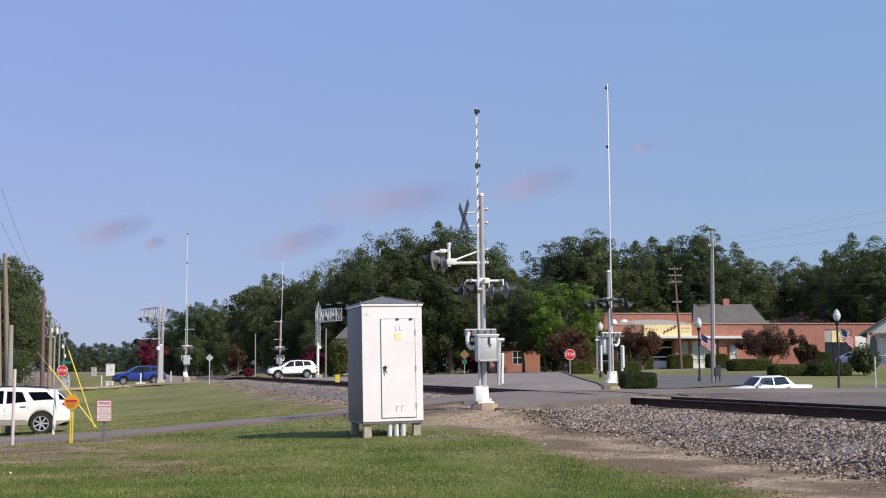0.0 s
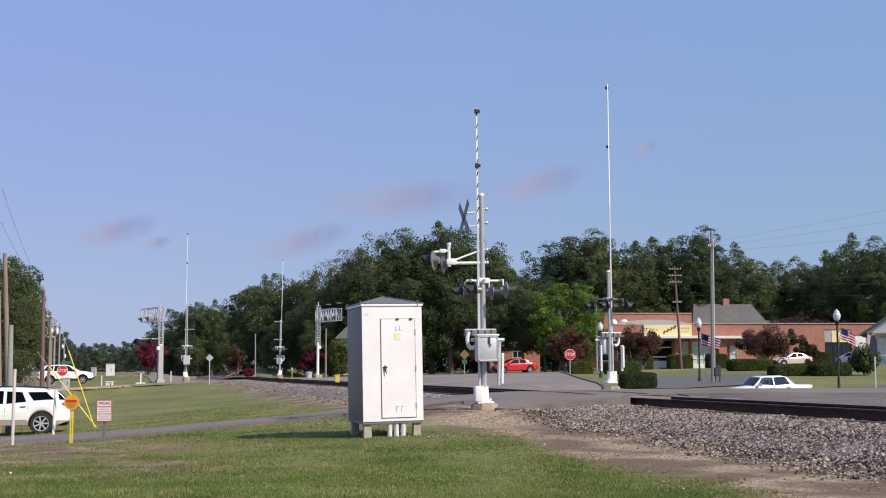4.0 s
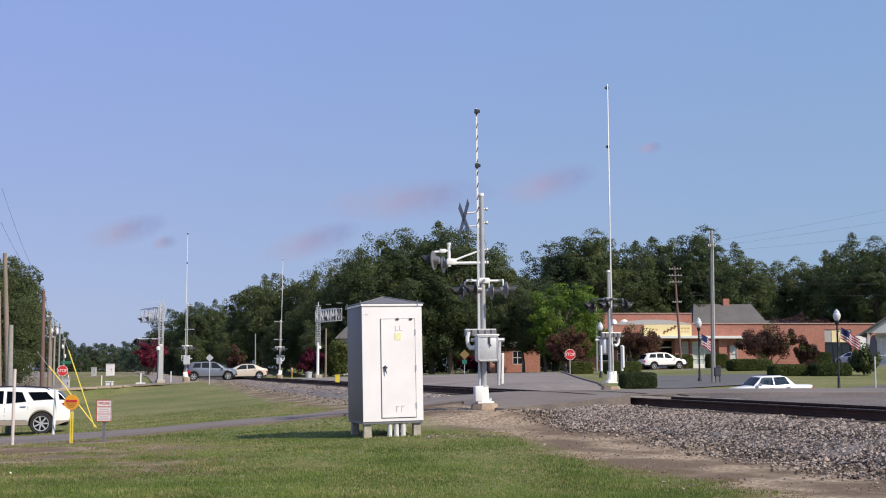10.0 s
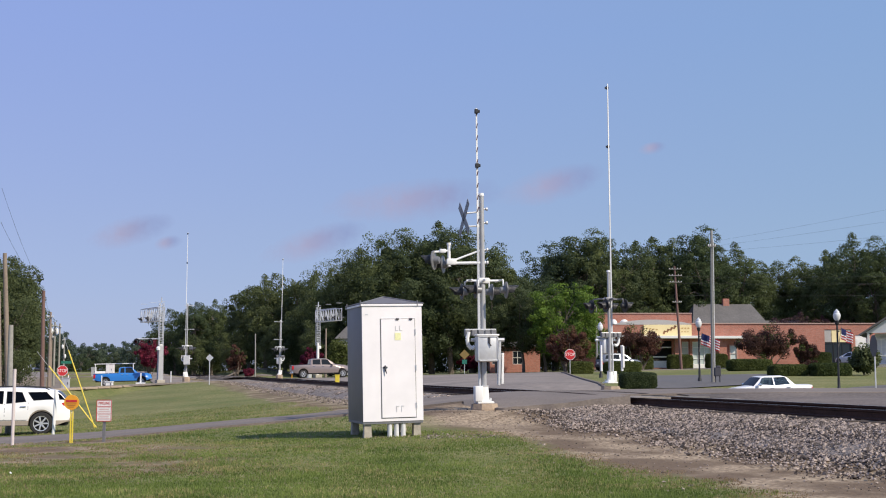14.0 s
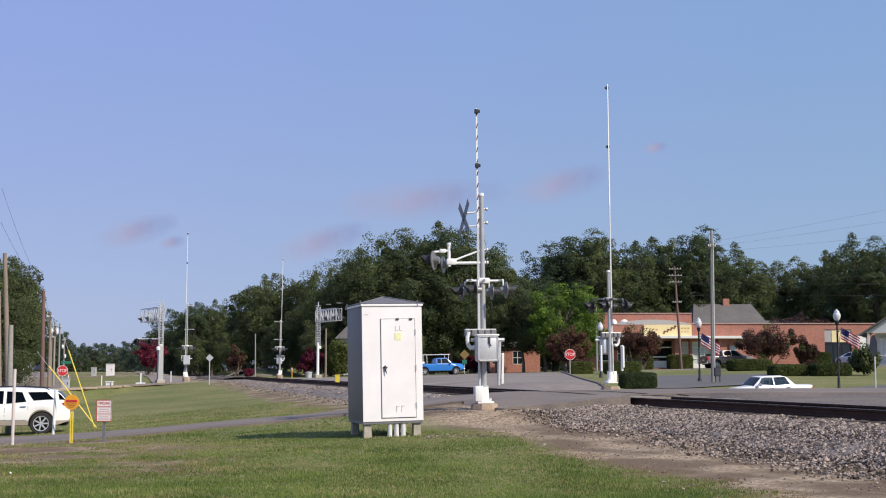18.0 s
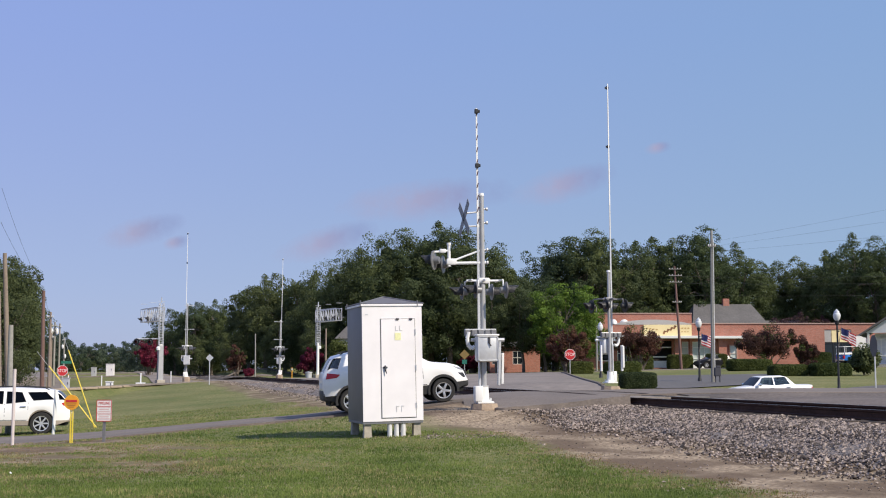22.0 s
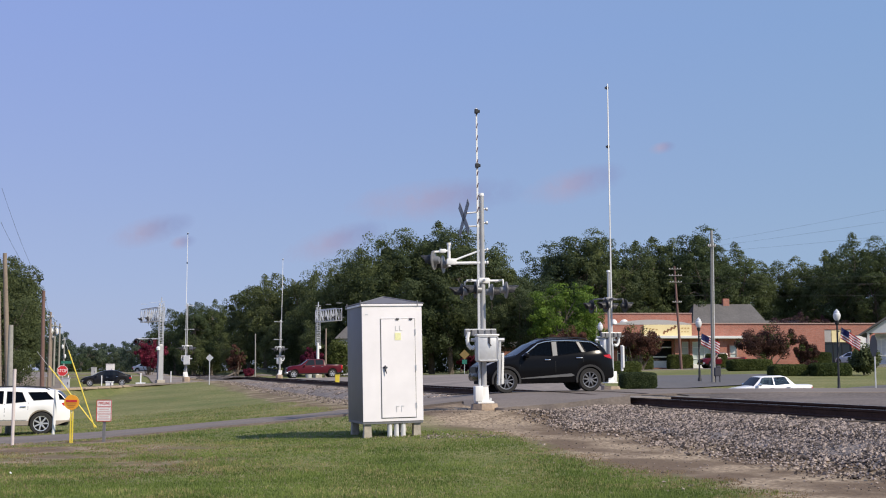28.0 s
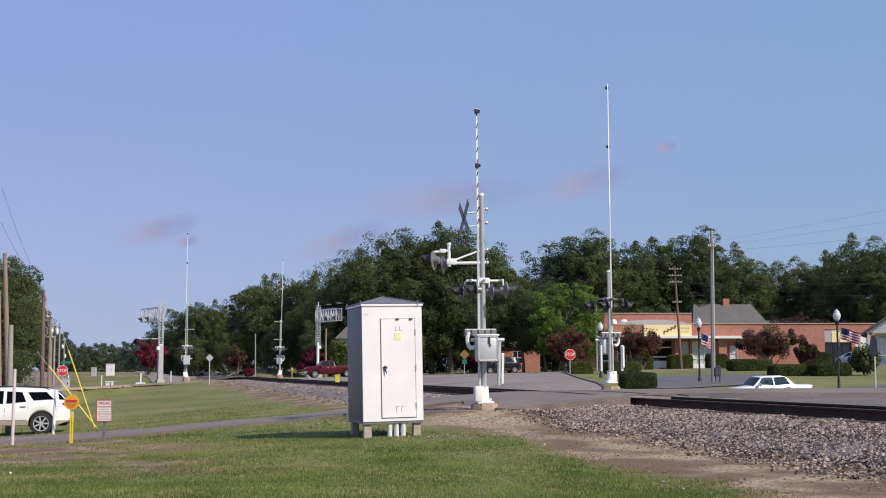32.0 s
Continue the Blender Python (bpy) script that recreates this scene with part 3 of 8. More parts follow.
def crown_mesh(name, seed, height, radius, low, lobes, leaves, size, mat):
    """A crown of billowing lobes: each a leafy core with small blades standing off it in tufts."""
    r = np.random.RandomState(seed)
    mid, halfh = height * (low + 1) / 2, height * (1 - low) / 2
    i = np.arange(lobes) + 0.5
    z = 1 - 2 * i / lobes
    ang = i * 2.39996 + r.uniform(-0.5, 0.5, lobes)
    ring = np.sqrt(1 - z * z)
    out = np.stack([ring * np.cos(ang), ring * np.sin(ang), z], axis=1)
    k = r.uniform(0.50, 0.90, lobes) * np.array([1 + 0.34 * noise.noise(Vector(q) * 1.8 + Vector((seed * 3.7, 0, 0))) for q in out])
    cs = out * k[:, None] * np.array([radius, radius, halfh]) + np.array([0, 0, mid])
    lr = radius * r.uniform(0.11, 0.27, lobes)
    form = r.uniform(0.65, 1.4, (lobes, 3)) * np.array([1, 1, 0.8])
    # loose sprays that break the outline
    n_spray = lobes // 4
    pick = r.randint(0, lobes, n_spray)
    sp = cs[pick] + out[pick] * (lr[pick] * r.uniform(0.75, 1.08, n_spray))[:, None]
    tuft_c = np.concatenate([cs, sp])
    tuft_r = np.concatenate([lr, radius * r.uniform(0.07, 0.13, n_spray)])
    tuft_o = np.concatenate([out, out[pick]])
    tuft_f = np.concatenate([form, r.uniform(0.6, 1.5, (n_spray, 3))])
    weight = tuft_r ** 2
    weight[lobes:] *= 1.6
    which = r.choice(len(tuft_c), leaves, p=weight / weight.sum())
    d = r.normal(size=(leaves, 3)) + 0.55 * tuft_o[which] + np.array([0, 0, 0.25])
    d /= np.linalg.norm(d, axis=1)[:, None]
    knobs = r.normal(size=(len(tuft_c), 11, 3))
    knobs /= np.linalg.norm(knobs, axis=2)[:, :, None]
    dots = np.einsum("nj,nkj->nk", d, knobs[which])
    best = dots.argmax(axis=1)
    swell = np.clip((dots.max(axis=1) - 0.55) / 0.4, 0, 1)
    rad = tuft_r[which] * (0.56 + 0.46 * swell + r.normal(0, 0.13, leaves))
    p = tuft_c[which] + d * rad[:, None] * tuft_f[which]
    up = d + 0.5 * knobs[which, best] + r.normal(size=(leaves, 3)) * 0.60
    a = np.cross(up, r.normal(size=(leaves, 3)))
    a /= np.linalg.norm(a, axis=1)[:, None]
    b = np.cross(up, a)
    b /= np.linalg.norm(b, axis=1)[:, None]
    s = size * r.uniform(0.55, 1.45, leaves)[:, None]
    a, b = a * s, b * s * 0.62
    quads = np.stack([p - a, p + b, p + a, p - b], axis=1).reshape(-1, 3)
    # cores
    ico = bmesh.new()
    bmesh.ops.create_icosphere(ico, subdivisions=1, radius=1.0)
    base = np.array([v.co[:] for v in ico.verts])
    tri = np.array([[v.index for v in f.verts] for f in ico.faces])
    ico.free()
    nb = len(base)
    inner = [j for j in range(lobes) if k[j] < 0.70]
    core = [cs[j] + base * form[j] * (lr[j] * 0.54 * r.uniform(0.5, 1.25, nb))[:, None] for j in inner]
    verts = np.concatenate([quads] + core)
    tris = np.concatenate([tri + 4 * leaves + j * nb for j in range(len(inner))])
    me = bpy.data.meshes.new(name)
    me.vertices.add(len(verts))
    me.vertices.foreach_set("co", verts.ravel())
    me.loops.add(4 * leaves + tris.size)
    me.loops.foreach_set("vertex_index", np.concatenate([np.arange(4 * leaves), tris.ravel()]).astype(np.int32))
    me.polygons.add(leaves + len(tris))
    me.polygons.foreach_set("loop_start", np.concatenate([np.arange(0, 4 * leaves, 4), 4 * leaves + np.arange(0, tris.size, 3)]).astype(np.int32))
    me.update()
    me.validate()
    me.materials.append(mat)
    return me, cs


def tree(name, seed, height, radius, mat, label, category="tree", low=0.22, leaf=0.11, lobes=44, leaves=26000):
    """A tapered trunk, limbs that fork from it, and a crown of leafy lobes with gaps."""
    r = random.Random(seed)
    t = thing(name, (0, 0, 0), label, category)
    tr = height * 0.022
    bm = bmesh.new()
    top = height * 0.62
    pts = [Vector((0, 0, -0.3))]
    for k in range(1, 6):
        pts.append(Vector((r.uniform(-0.2, 0.2) * radius * 0.15 * k, r.uniform(-0.2, 0.2) * radius * 0.15 * k, top * k / 5)))
    for k in range(5):
        rod(bm, pts[k], pts[k + 1], tr * (1 - 0.16 * k), tr * (1 - 0.16 * (k + 1)), 8)
    me, centres = crown_mesh("crown", seed, height, radius, low, lobes, int(leaves * 1.12), leaf * 0.90, mat)
    for i in range(18):
        p = pts[r.randint(2, 5)]
        c = Vector(centres[r.randrange(len(centres))])
        elbow = p.lerp(c, 0.5) + Vector((0, 0, height * 0.03))
        rod(bm, p, elbow, tr * 0.40, tr * 0.26, 6)
        rod(bm, elbow, c, tr * 0.26, tr * 0.10, 6)
    part("trunk", bm, M_BARK, t, smooth=True)
    part("crown", me, mat, t)
    return t


# patterns, planted once each and then copied
TREES = [tree("oak_tree", 3, 18.0, 7.2, L_OAK, "broad dark green oak with a heavy uneven crown", lobes=150, leaves=34000, leaf=0.115, low=0.06),
         tree("oak_tree", 8, 17.0, 5.8, L_DARK, "tall dark green oak with a ragged crown", lobes=130, leaves=30000, low=0.05),
         tree("hardwood_tree", 21, 14.5, 4.8, L_OAK, "mid-height green hardwood tree", lobes=110, leaves=26000, leaf=0.105, low=0.05),
         tree("hardwood_tree", 34, 12.0, 4.8, L_DARK, "low dark green hardwood tree", lobes=100, leaves=24000, leaf=0.105, low=0.04),
         tree("hardwood_tree", 47, 18.0, 4.3, L_OAK, "tall narrow green hardwood with a ragged crown", lobes=130, leaves=28000, low=0.08),
         tree("far_tree", 58, 10.0, 5.5, L_FAR, "distant tree with haze put into its pale green leaves", lobes=70, leaves=9000, leaf=0.20, low=0.03),
         tree("bright_tree", 63, 8.0, 3.1, L_BRIGHT, "young tree with bright yellow-green leaves", lobes=80, leaves=16000, leaf=0.085, low=0.12),
         tree("shade_tree", 71, 12.0, 4.8, L_DARK, "dark shade tree with a high crown", lobes=90, leaves=24000, leaf=0.105, low=0.27),
         tree("thicket_tree", 83, 6.0, 4.6, L_DARK, "low spreading dark tree of the undergrowth", lobes=40, leaves=4500, leaf=0.17, low=-0.12),
         tree("crape_myrtle", 91, 7.0, 4.0, L_PLUM, "crape myrtle with faded plum blossom behind the shop", lobes=60, leaves=12000, leaf=0.10, low=0.15)]
TALL = [18.0, 17.0, 14.5, 12.0, 18.0, 10.0, 8.0, 12.0, 6.0, 7.0]
placed = set()


def put(i, b, depth, height, turn):
    """Plant pattern i at a bearing (x over y) and depth, scaled to its height."""
    x = b * depth
    m = pose(x, depth, ground_z(x, depth) - 0.1, 0, 0, turn) @ Matrix.Scale(height / TALL[i], 4)
    if i not in placed:
        placed.add(i)
        TREES[i].matrix_world = m
        return TREES[i]
    c = copy_thing(TREES[i], Matrix())
    c.matrix_basis = m
    return c


rt = random.Random(4)
WOOD_MIDDLE = [(-0.219, 195, 11.4), (-0.203, 190, 12.4), (-0.189, 192, 13.0), (-0.175, 195, 11.2), (-0.159, 180, 13.1), (-0.145, 176, 14.1), (-0.129, 172, 14.0), (-0.111, 168, 13.9),
               (-0.092, 162, 13.8), (-0.078, 155, 15.4), (-0.062, 152, 15.3), (-0.044, 150, 17.6), (-0.027, 148, 17.8), (-0.009, 150, 18.5), (0.007, 148, 18.4), (0.025, 150, 17.6),
               (0.039, 154, 15.7), (0.054, 158, 13.4), (0.07, 160, 12.8), (0.082, 166, 12.1)]
WOOD_RIGHT = [(0.093, 172, 18.1), (0.107, 168, 19.3), (0.123, 166, 19.5), (0.139, 170, 19.1), (0.156, 176, 18.2), (0.172, 174, 18.5), (0.188, 178, 18.5), (0.203, 176, 19.5), (0.213, 172, 20.2),
              (0.227, 178, 17.3), (0.244, 176, 17.7), (0.26, 182, 15.7), (0.278, 184, 15.9), (0.294, 182, 16.3), (0.311, 178, 16.4), (0.327, 172, 16.7), (0.343, 166, 17.6), (0.357, 162, 17.0), (0.375, 162, 16.4)]
WOOD_LEFT = [(-0.366, 122, 12.6), (-0.380, 112, 12.4), (-0.358, 128, 11.4), (-0.368, 134, 12.6), (-0.356, 150, 10.5), (-0.374, 140, 12.8)]
WOOD_FAR = [(-0.298, 420, 9.3), (-0.289, 400, 9.5), (-0.273, 450, 10.4), (-0.261, 380, 8.0), (-0.25, 300, 8.7), (-0.239, 250, 8.5), (-0.231, 225, 8.5), (-0.305, 500, 7.7), (-0.282, 480, 8.5),
            (-0.315, 330, 9.0), (-0.322, 280, 9.5)]
for b, d, h in WOOD_MIDDLE + WOOD_LEFT:
    h -= 0.85 * step(128, 192, d) * step(-18, -26, b * d)
    put(rt.choice((0, 1, 2)) if h > 15 else rt.choice((2, 3, 3, 1)), b, d, h, rt.uniform(0, 360))
for b, d, h in WOOD_RIGHT:
    put(rt.choice((4, 2, 4, 1, 2)), b, d, h, rt.uniform(0, 360))
for k in range(12):
    put(8, -0.325 + 0.105 * k / 11, 385 + 14 * (k % 3), 5.2, 47 * k)
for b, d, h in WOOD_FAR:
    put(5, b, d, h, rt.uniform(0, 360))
# lower trees that fill the wood behind and between
for k in range(9):
    put(rt.choice((1, 3)), -0.195 + 0.56 * k / 8, 200 + rt.uniform(-6, 6), rt.uniform(10.0, 12.5), rt.uniform(0, 360))
for k in range(34):
    put(8, -0.222 + 0.62 * k / 33, 212 + rt.uniform(-4, 4), rt.uniform(6.0, 7.5), rt.uniform(0, 360))
for b, d, h in ((-0.205, 176, 6.0), (-0.17, 172, 6.5), (-0.135, 160, 7.0), (-0.10, 150, 7.5), (-0.065, 146, 8.0), (-0.035, 143, 8.0), (0.045, 150, 7.5), (0.06, 152, 7.0), (0.078, 152, 7.0), (0.09, 158, 8)):
    put(3, b, d, h, rt.uniform(0, 360))
put(7, 0.044, 134.5, 10.0, 10)
put(7, 0.066, 133.0, 9.2, 100)
put(7, 0.084, 134.0, 8.6, 60)
put(3, -0.360, 108, 9.0, 50)
put(4, -0.354, 125, 13.2, 40)
put(6, 0.100, 128, 10.2, 30)
put(6, 0.113, 131, 7.8, 200)
put(9, 0.283, 162, 6.6, 20)
put(9, 0.318, 163, 6.2, 140)


# ---- vehicles ----
def wheel_meshes(r, w, spokes, rim_mat, big=True):
    """Tyre and rim, turning round y; shared by the four wheels of one car."""
    seg = 28 if big else 16
    turn = Matrix.Rotation(radians(90), 4, "X")
    rim_r = r * (0.68 if big else 0.64)
    spokes = spokes if big else min(spokes, 6)
    t = bmesh.new()
    lathe(t, [(rim_r, -w / 2), (r * 0.94, -w / 2), (r, -w * 0.34), (r, w * 0.34), (r * 0.94, w / 2), (rim_r, w / 2), (rim_r, -w / 2)], seg, turn, False)
    tyre = mesh_of(t, M_TYRE, "wheel", True)
    m = bmesh.new()
    lathe(m, [(rim_r, -w * 0.42), (rim_r, w * 0.46), (rim_r * 0.93, w * 0.46), (rim_r * 0.90, w * 0.1), (0.0, w * 0.06)], seg, turn)
    back = mesh_of(m, M_UNDER, "rim_well", True)
    s = bmesh.new()
    lathe(s, [(rim_r * 1.0, w * 0.40), (rim_r * 1.0, w * 0.49), (rim_r * 0.90, w * 0.47), (rim_r * 0.90, w * 0.38)], seg, turn, False)
    lathe(s, [(rim_r * 0.22, w * 0.2), (rim_r * 0.20, w * 0.47), (0.0, w * 0.48)], 12, turn)
    for k in range(spokes):
        a = 2 * math.pi * k / spokes
        rot = Matrix.Rotation(a, 4, "Y")
        c = rot @ Vector((rim_r * 0.55, -w * 0.40, 0))
        box(s, c, (rim_r * 0.86, w * 0.12, rim_r * 0.86 / spokes * (1.7 if big else 1.8)), rot, 0.006 if big else 0)
    rim = mesh_of(s, rim_mat, "rim", True)
    return tyre, back, rim


CARS = {
    # length, width, wheelbase, wheel radius, front axle x; silhouette and belt as (x, z); side windows as bottom and top x pairs
    "small_suv": dict(L=4.10, W=1.77, wb=2.52, r=0.322, ax=1.22, sill=0.30, arch=1.22,
                      top=[(-2.05, 1.02), (-1.98, 1.10), (-1.60, 1.56), (-1.40, 1.60), (-0.4, 1.66), (0.25, 1.635), (0.62, 1.50), (1.28, 1.08), (1.75, 0.97), (2.0, 0.84), (2.05, 0.62)],
                      belt=[(-2.05, 1.0), (-1.5, 1.07), (0.0, 1.0), (1.2, 0.96), (2.05, 0.60)],
                      wins=[(-1.28, -0.36, -0.92, -0.36), (-0.27, 0.86, -0.27, 0.36)], quarter=(-1.90, -1.50, -1.70, -1.42), shield=(0.30, 1.20), back=(-1.98, -1.62), clad=0.20),
    "mid_suv": dict(L=4.65, W=1.84, wb=2.706, r=0.36, ax=1.40, sill=0.33, arch=1.20,
                    top=[(-2.32, 0.98), (-2.25, 1.08), (-1.95, 1.52), (-1.7, 1.64), (-0.6, 1.70), (0.15, 1.67), (0.55, 1.52), (1.15, 1.14), (1.85, 1.04), (2.22, 0.92), (2.32, 0.64)],
                    belt=[(-2.32, 0.96), (-1.9, 1.14), (0.0, 1.06), (1.15, 1.01), (2.32, 0.62)],
                    wins=[(-0.98, -0.22, -0.92, -0.22), (-0.12, 0.98, -0.12, 0.32)], quarter=(-1.80, -1.06, -1.58, -1.00), shield=(0.22, 1.08), back=(-2.26, -1.96), clad=0.16),
    "large_suv": dict(L=4.3, W=1.95, wb=3.02, r=0.38, ax=1.36, sill=0.32, arch=1.17,
                      top=[(-2.15, 1.0), (-2.11, 1.10), (-1.90, 1.56), (-1.72, 1.63), (-0.6, 1.69), (0.2, 1.66), (0.60, 1.51), (1.12, 1.13), (1.75, 1.05), (2.08, 0.91), (2.15, 0.62)],
                      belt=[(-2.15, 0.98), (-1.75, 1.12), (0.0, 1.05), (1.15, 1.0), (2.15, 0.6)],
                      wins=[(-0.95, -0.20, -0.92, -0.20), (-0.10, 0.92, -0.10, 0.38)], quarter=(-1.74, -1.05, -1.56, -1.0), shield=(0.26, 1.06), back=(-2.09, -1.90), clad=0.10),
    "sedan": dict(L=4.36, W=1.80, wb=2.78, r=0.33, ax=1.42, sill=0.26, arch=1.15,
                  top=[(-2.18, 0.80), (-2.11, 0.98), (-1.68, 1.06), (-1.0, 1.38), (-0.4, 1.45), (0.2, 1.42), (0.6, 1.28), (1.18, 1.0), (1.80, 0.87), (2.10, 0.75), (2.18, 0.55)],
                  belt=[(-2.18, 0.78), (-1.66, 0.99), (0.0, 0.92), (1.18, 0.88), (2.18, 0.53)],
                  wins=[(-1.06, -0.30, -0.86, -0.28), (-0.22, 0.90, -0.20, 0.34)], quarter=None, shield=(0.26, 1.12), back=(-1.63, -1.02), clad=0.06),
    "pickup": dict(L=5.26, W=1.96, wb=3.65, r=0.39, ax=2.03, sill=0.38, arch=1.16, bed=-0.92,
                   top=[(-2.63, 1.20), (-2.56, 1.22), (-0.96, 1.24), (-0.90, 1.68), (-0.70, 1.76), (0.45, 1.77), (0.68, 1.71), (1.34, 1.24), (2.18, 1.15), (2.55, 1.05), (2.63, 0.68)],
                   belt=[(-2.63, 1.18), (-0.90, 1.18), (0.0, 1.16), (1.34, 1.11), (2.63, 0.66)],
                   wins=[(-0.78, -0.04, -0.74, -0.04), (0.06, 1.08, 0.06, 0.62)], quarter=None, shield=(0.72, 1.30), back=None, clad=0.08),
    "old_pickup": dict(L=4.95, W=1.75, wb=3.05, r=0.35, ax=1.58, sill=0.36, arch=1.15, bed=-0.30,
                       top=[(-2.47, 1.06), (-2.40, 1.08), (-0.36, 1.10), (-0.30, 1.52), (-0.12, 1.60), (0.65, 1.60), (0.82, 1.55), (1.25, 1.12), (2.1, 1.04), (2.40, 0.94), (2.47, 0.6)],
                       belt=[(-2.47, 1.04), (-0.3, 1.06), (0.0, 1.06), (1.25, 1.02), (2.47, 0.58)],
                       wins=[(-0.22, 0.14, -0.18, 0.14), (0.22, 1.08, 0.22, 0.76)], quarter=None, shield=(0.84, 1.22), back=None, clad=0.05),
}


def clear_glass(name, tint, gloss=1.5):
    """See-through glazing: tinted clear, with the mirror of the sky by angle."""
    m = bpy.data.materials.new(name)
    m.use_nodes = True
    nt = m.node_tree
    nt.nodes.remove(nt.nodes["Principled BSDF"])
    tr = nt.nodes.new("ShaderNodeBsdfTransparent")
    tr.inputs["Color"].default_value = (*tint, 1)
    gl = nt.nodes.new("ShaderNodeBsdfGlossy")
    gl.inputs["Roughness"].default_value = 0.02
    fr = nt.nodes.new("ShaderNodeFresnel")
    fr.inputs["IOR"].default_value = gloss
    mx = nt.nodes.new("ShaderNodeMixShader")
    nt.links.new(fr.outputs[0], mx.inputs[0])
    nt.links.new(tr.outputs[0], mx.inputs[1])
    nt.links.new(gl.outputs[0], mx.inputs[2])
    nt.links.new(mx.outputs[0], nt.nodes["Material Output"].inputs["Surface"])
    return m


def bounds(poly, x):
    """Lower and upper edge of a convex outline at x, or None outside it."""
    hit = []
    for (x0, z0), (x1, z1) in zip(poly, poly[1:] + poly[:1]):
        if min(x0, x1) - 1e-6 <= x <= max(x0, x1) + 1e-6:
            hit += [z0, z1] if abs(x1 - x0) < 1e-5 else [z0 + (z1 - z0) * (x - x0) / (x1 - x0)]
    return (min(hit), max(hit)) if hit else None


def car(name, kind, paint, label, category="car", clad_mat=None, rim_mat=None, big=False, spokes=10, rack=False, rails=False, group="", pane_mat=None, arch_mat=None):
    """A vehicle facing +x on z = 0: shell with arches and window openings, glass, cabin, lamps, wheels and trim, all separate parts."""
    S = CARS[kind]
    glazing = pane_mat or M_CARGLASS
    L, W, r, ax = S["L"], S["W"], S["r"], S["ax"]
    rx = ax - S["wb"]
    ra = r * S["arch"]
    tx, tz = zip(*S["top"])
    bx, bz = zip(*S["belt"])
    lip = 0.07 if big else 0.055
    e = thing(name, (0, 0, 0), label, category, group)

    def ztop(x):
        return float(np.interp(x, tx, tz))

    def zbelt(x):
        return min(float(np.interp(x, bx, bz)), ztop(x) - 0.02)

    def zlow(x):
        z = S["sill"] + 0.14 * step(L / 2 - 0.55, L / 2, abs(x)) * (1 if x > 0 else 0.9)
        for c in (ax, rx):
            if abs(x - c) < ra:
                z = max(z, r + math.sqrt(ra * ra - (x - c) ** 2))
        return z

    def half(x):
        return W / 2 * (1 - 0.29 * (abs(2 * x / L)) ** 6.5)

    def roof_half(x):
        h = max(0.0, ztop(x) - zbelt(x))
        return half(x) * 0.955 - 0.30 * h - 0.02

    def on_strip(x, z):
        """Height as a share of the window strip."""
        return min(0.985, max(0.015, (z - zbelt(x)) / max(0.03, ztop(x) - lip - zbelt(x))))

    # window outlines as (x, share of the strip)
    outlines = []
    if "glass" in S:
        for nm, poly in S["glass"]:
            outlines.append((nm, [(x, on_strip(x, z)) for x, z in poly]))
    else:
        for x0b, x1b, x0t, x1t in S["wins"]:
            outlines.append(("side_window", [(x0b, 0.10), (x1b, 0.10), (x1t, 0.93), (x0t, 0.93)]))
        if S["quarter"]:
            x0b, x1b, x0t, x1t = S["quarter"]
            outlines.append(("quarter_window", [(x0b, 0.12), (x1b, 0.12), (x1t, 0.90), (x0t, 0.90)]))
    holes = [S["shield"]] + ([S["back"]] if S["back"] else [])
    xs = set(np.linspace(-L / 2, L / 2, 56 if big else 30).round(3))
    for c in (ax, rx):
        xs |= {round(c + ra * math.cos(k * math.pi / (16 if big else 10)), 3) for k in range(17 if big else 11)}
        xs |= {round(c + q * (ra + 0.004), 3) for q in (-1, 1)}
    xs |= set(round(v, 3) for v in tx)
    keep = {round(x, 3) for nm, poly in outlines for x, t in poly} | {round(x, 3) for h in holes for x in h}
    xs = {x for x in xs if all(abs(x - k) > 0.012 for k in keep)} | keep
    xs = sorted(float(x) for x in xs if abs(x) <= L / 2 + 0.001)

    def ring(x):
        w, lo, be, to = half(x), zlow(x), zbelt(x), ztop(x)
        cl = min(max(lo + 0.055, S["sill"] + S["clad"]), be - 0.05)
        rh = roof_half(x)
        mid = max(lo + (be - lo) * 0.55, cl + 0.02)
        sh = max(be - 0.085, mid + 0.015)
        return [(w * 0.955, lo), (w * 0.985, cl), (w * 0.998, (cl + mid) / 2), (w, mid), (w * 0.992, sh), (w * 0.955, max(be, sh + 0.01)),
                (rh, max(to - lip, be + 0.004)), (rh - 0.05, max(to - lip * 0.42, be + 0.005)), (rh * 0.55, to - 0.008), (0.0, to)]

    rings = [ring(x) for x in xs]
    LAST = 9

    def surf(x, z, side, off=0.0):
        """Point on the flank at height z."""
        rg = ring(x)
        zz = [p[1] for p in rg[:7]]
        y = float(np.interp(z, zz, [p[0] for p in rg[:7]]))
        return Vector((x, side * (y + off), z))

    def strip_pt(x, t, side, off=0.0):
        p, q = ring(x)[5], ring(x)[6]
        y, z = p[0] + (q[0] - p[0]) * t, p[1] + (q[1] - p[1]) * t
        n = Vector((0, q[1] - p[1], p[0] - q[0]))
        n = n.normalized() if n.length > 1e-4 else Vector((0, 1, 0))
        return Vector((x, side * (y + n.y * off), z + n.z * off))

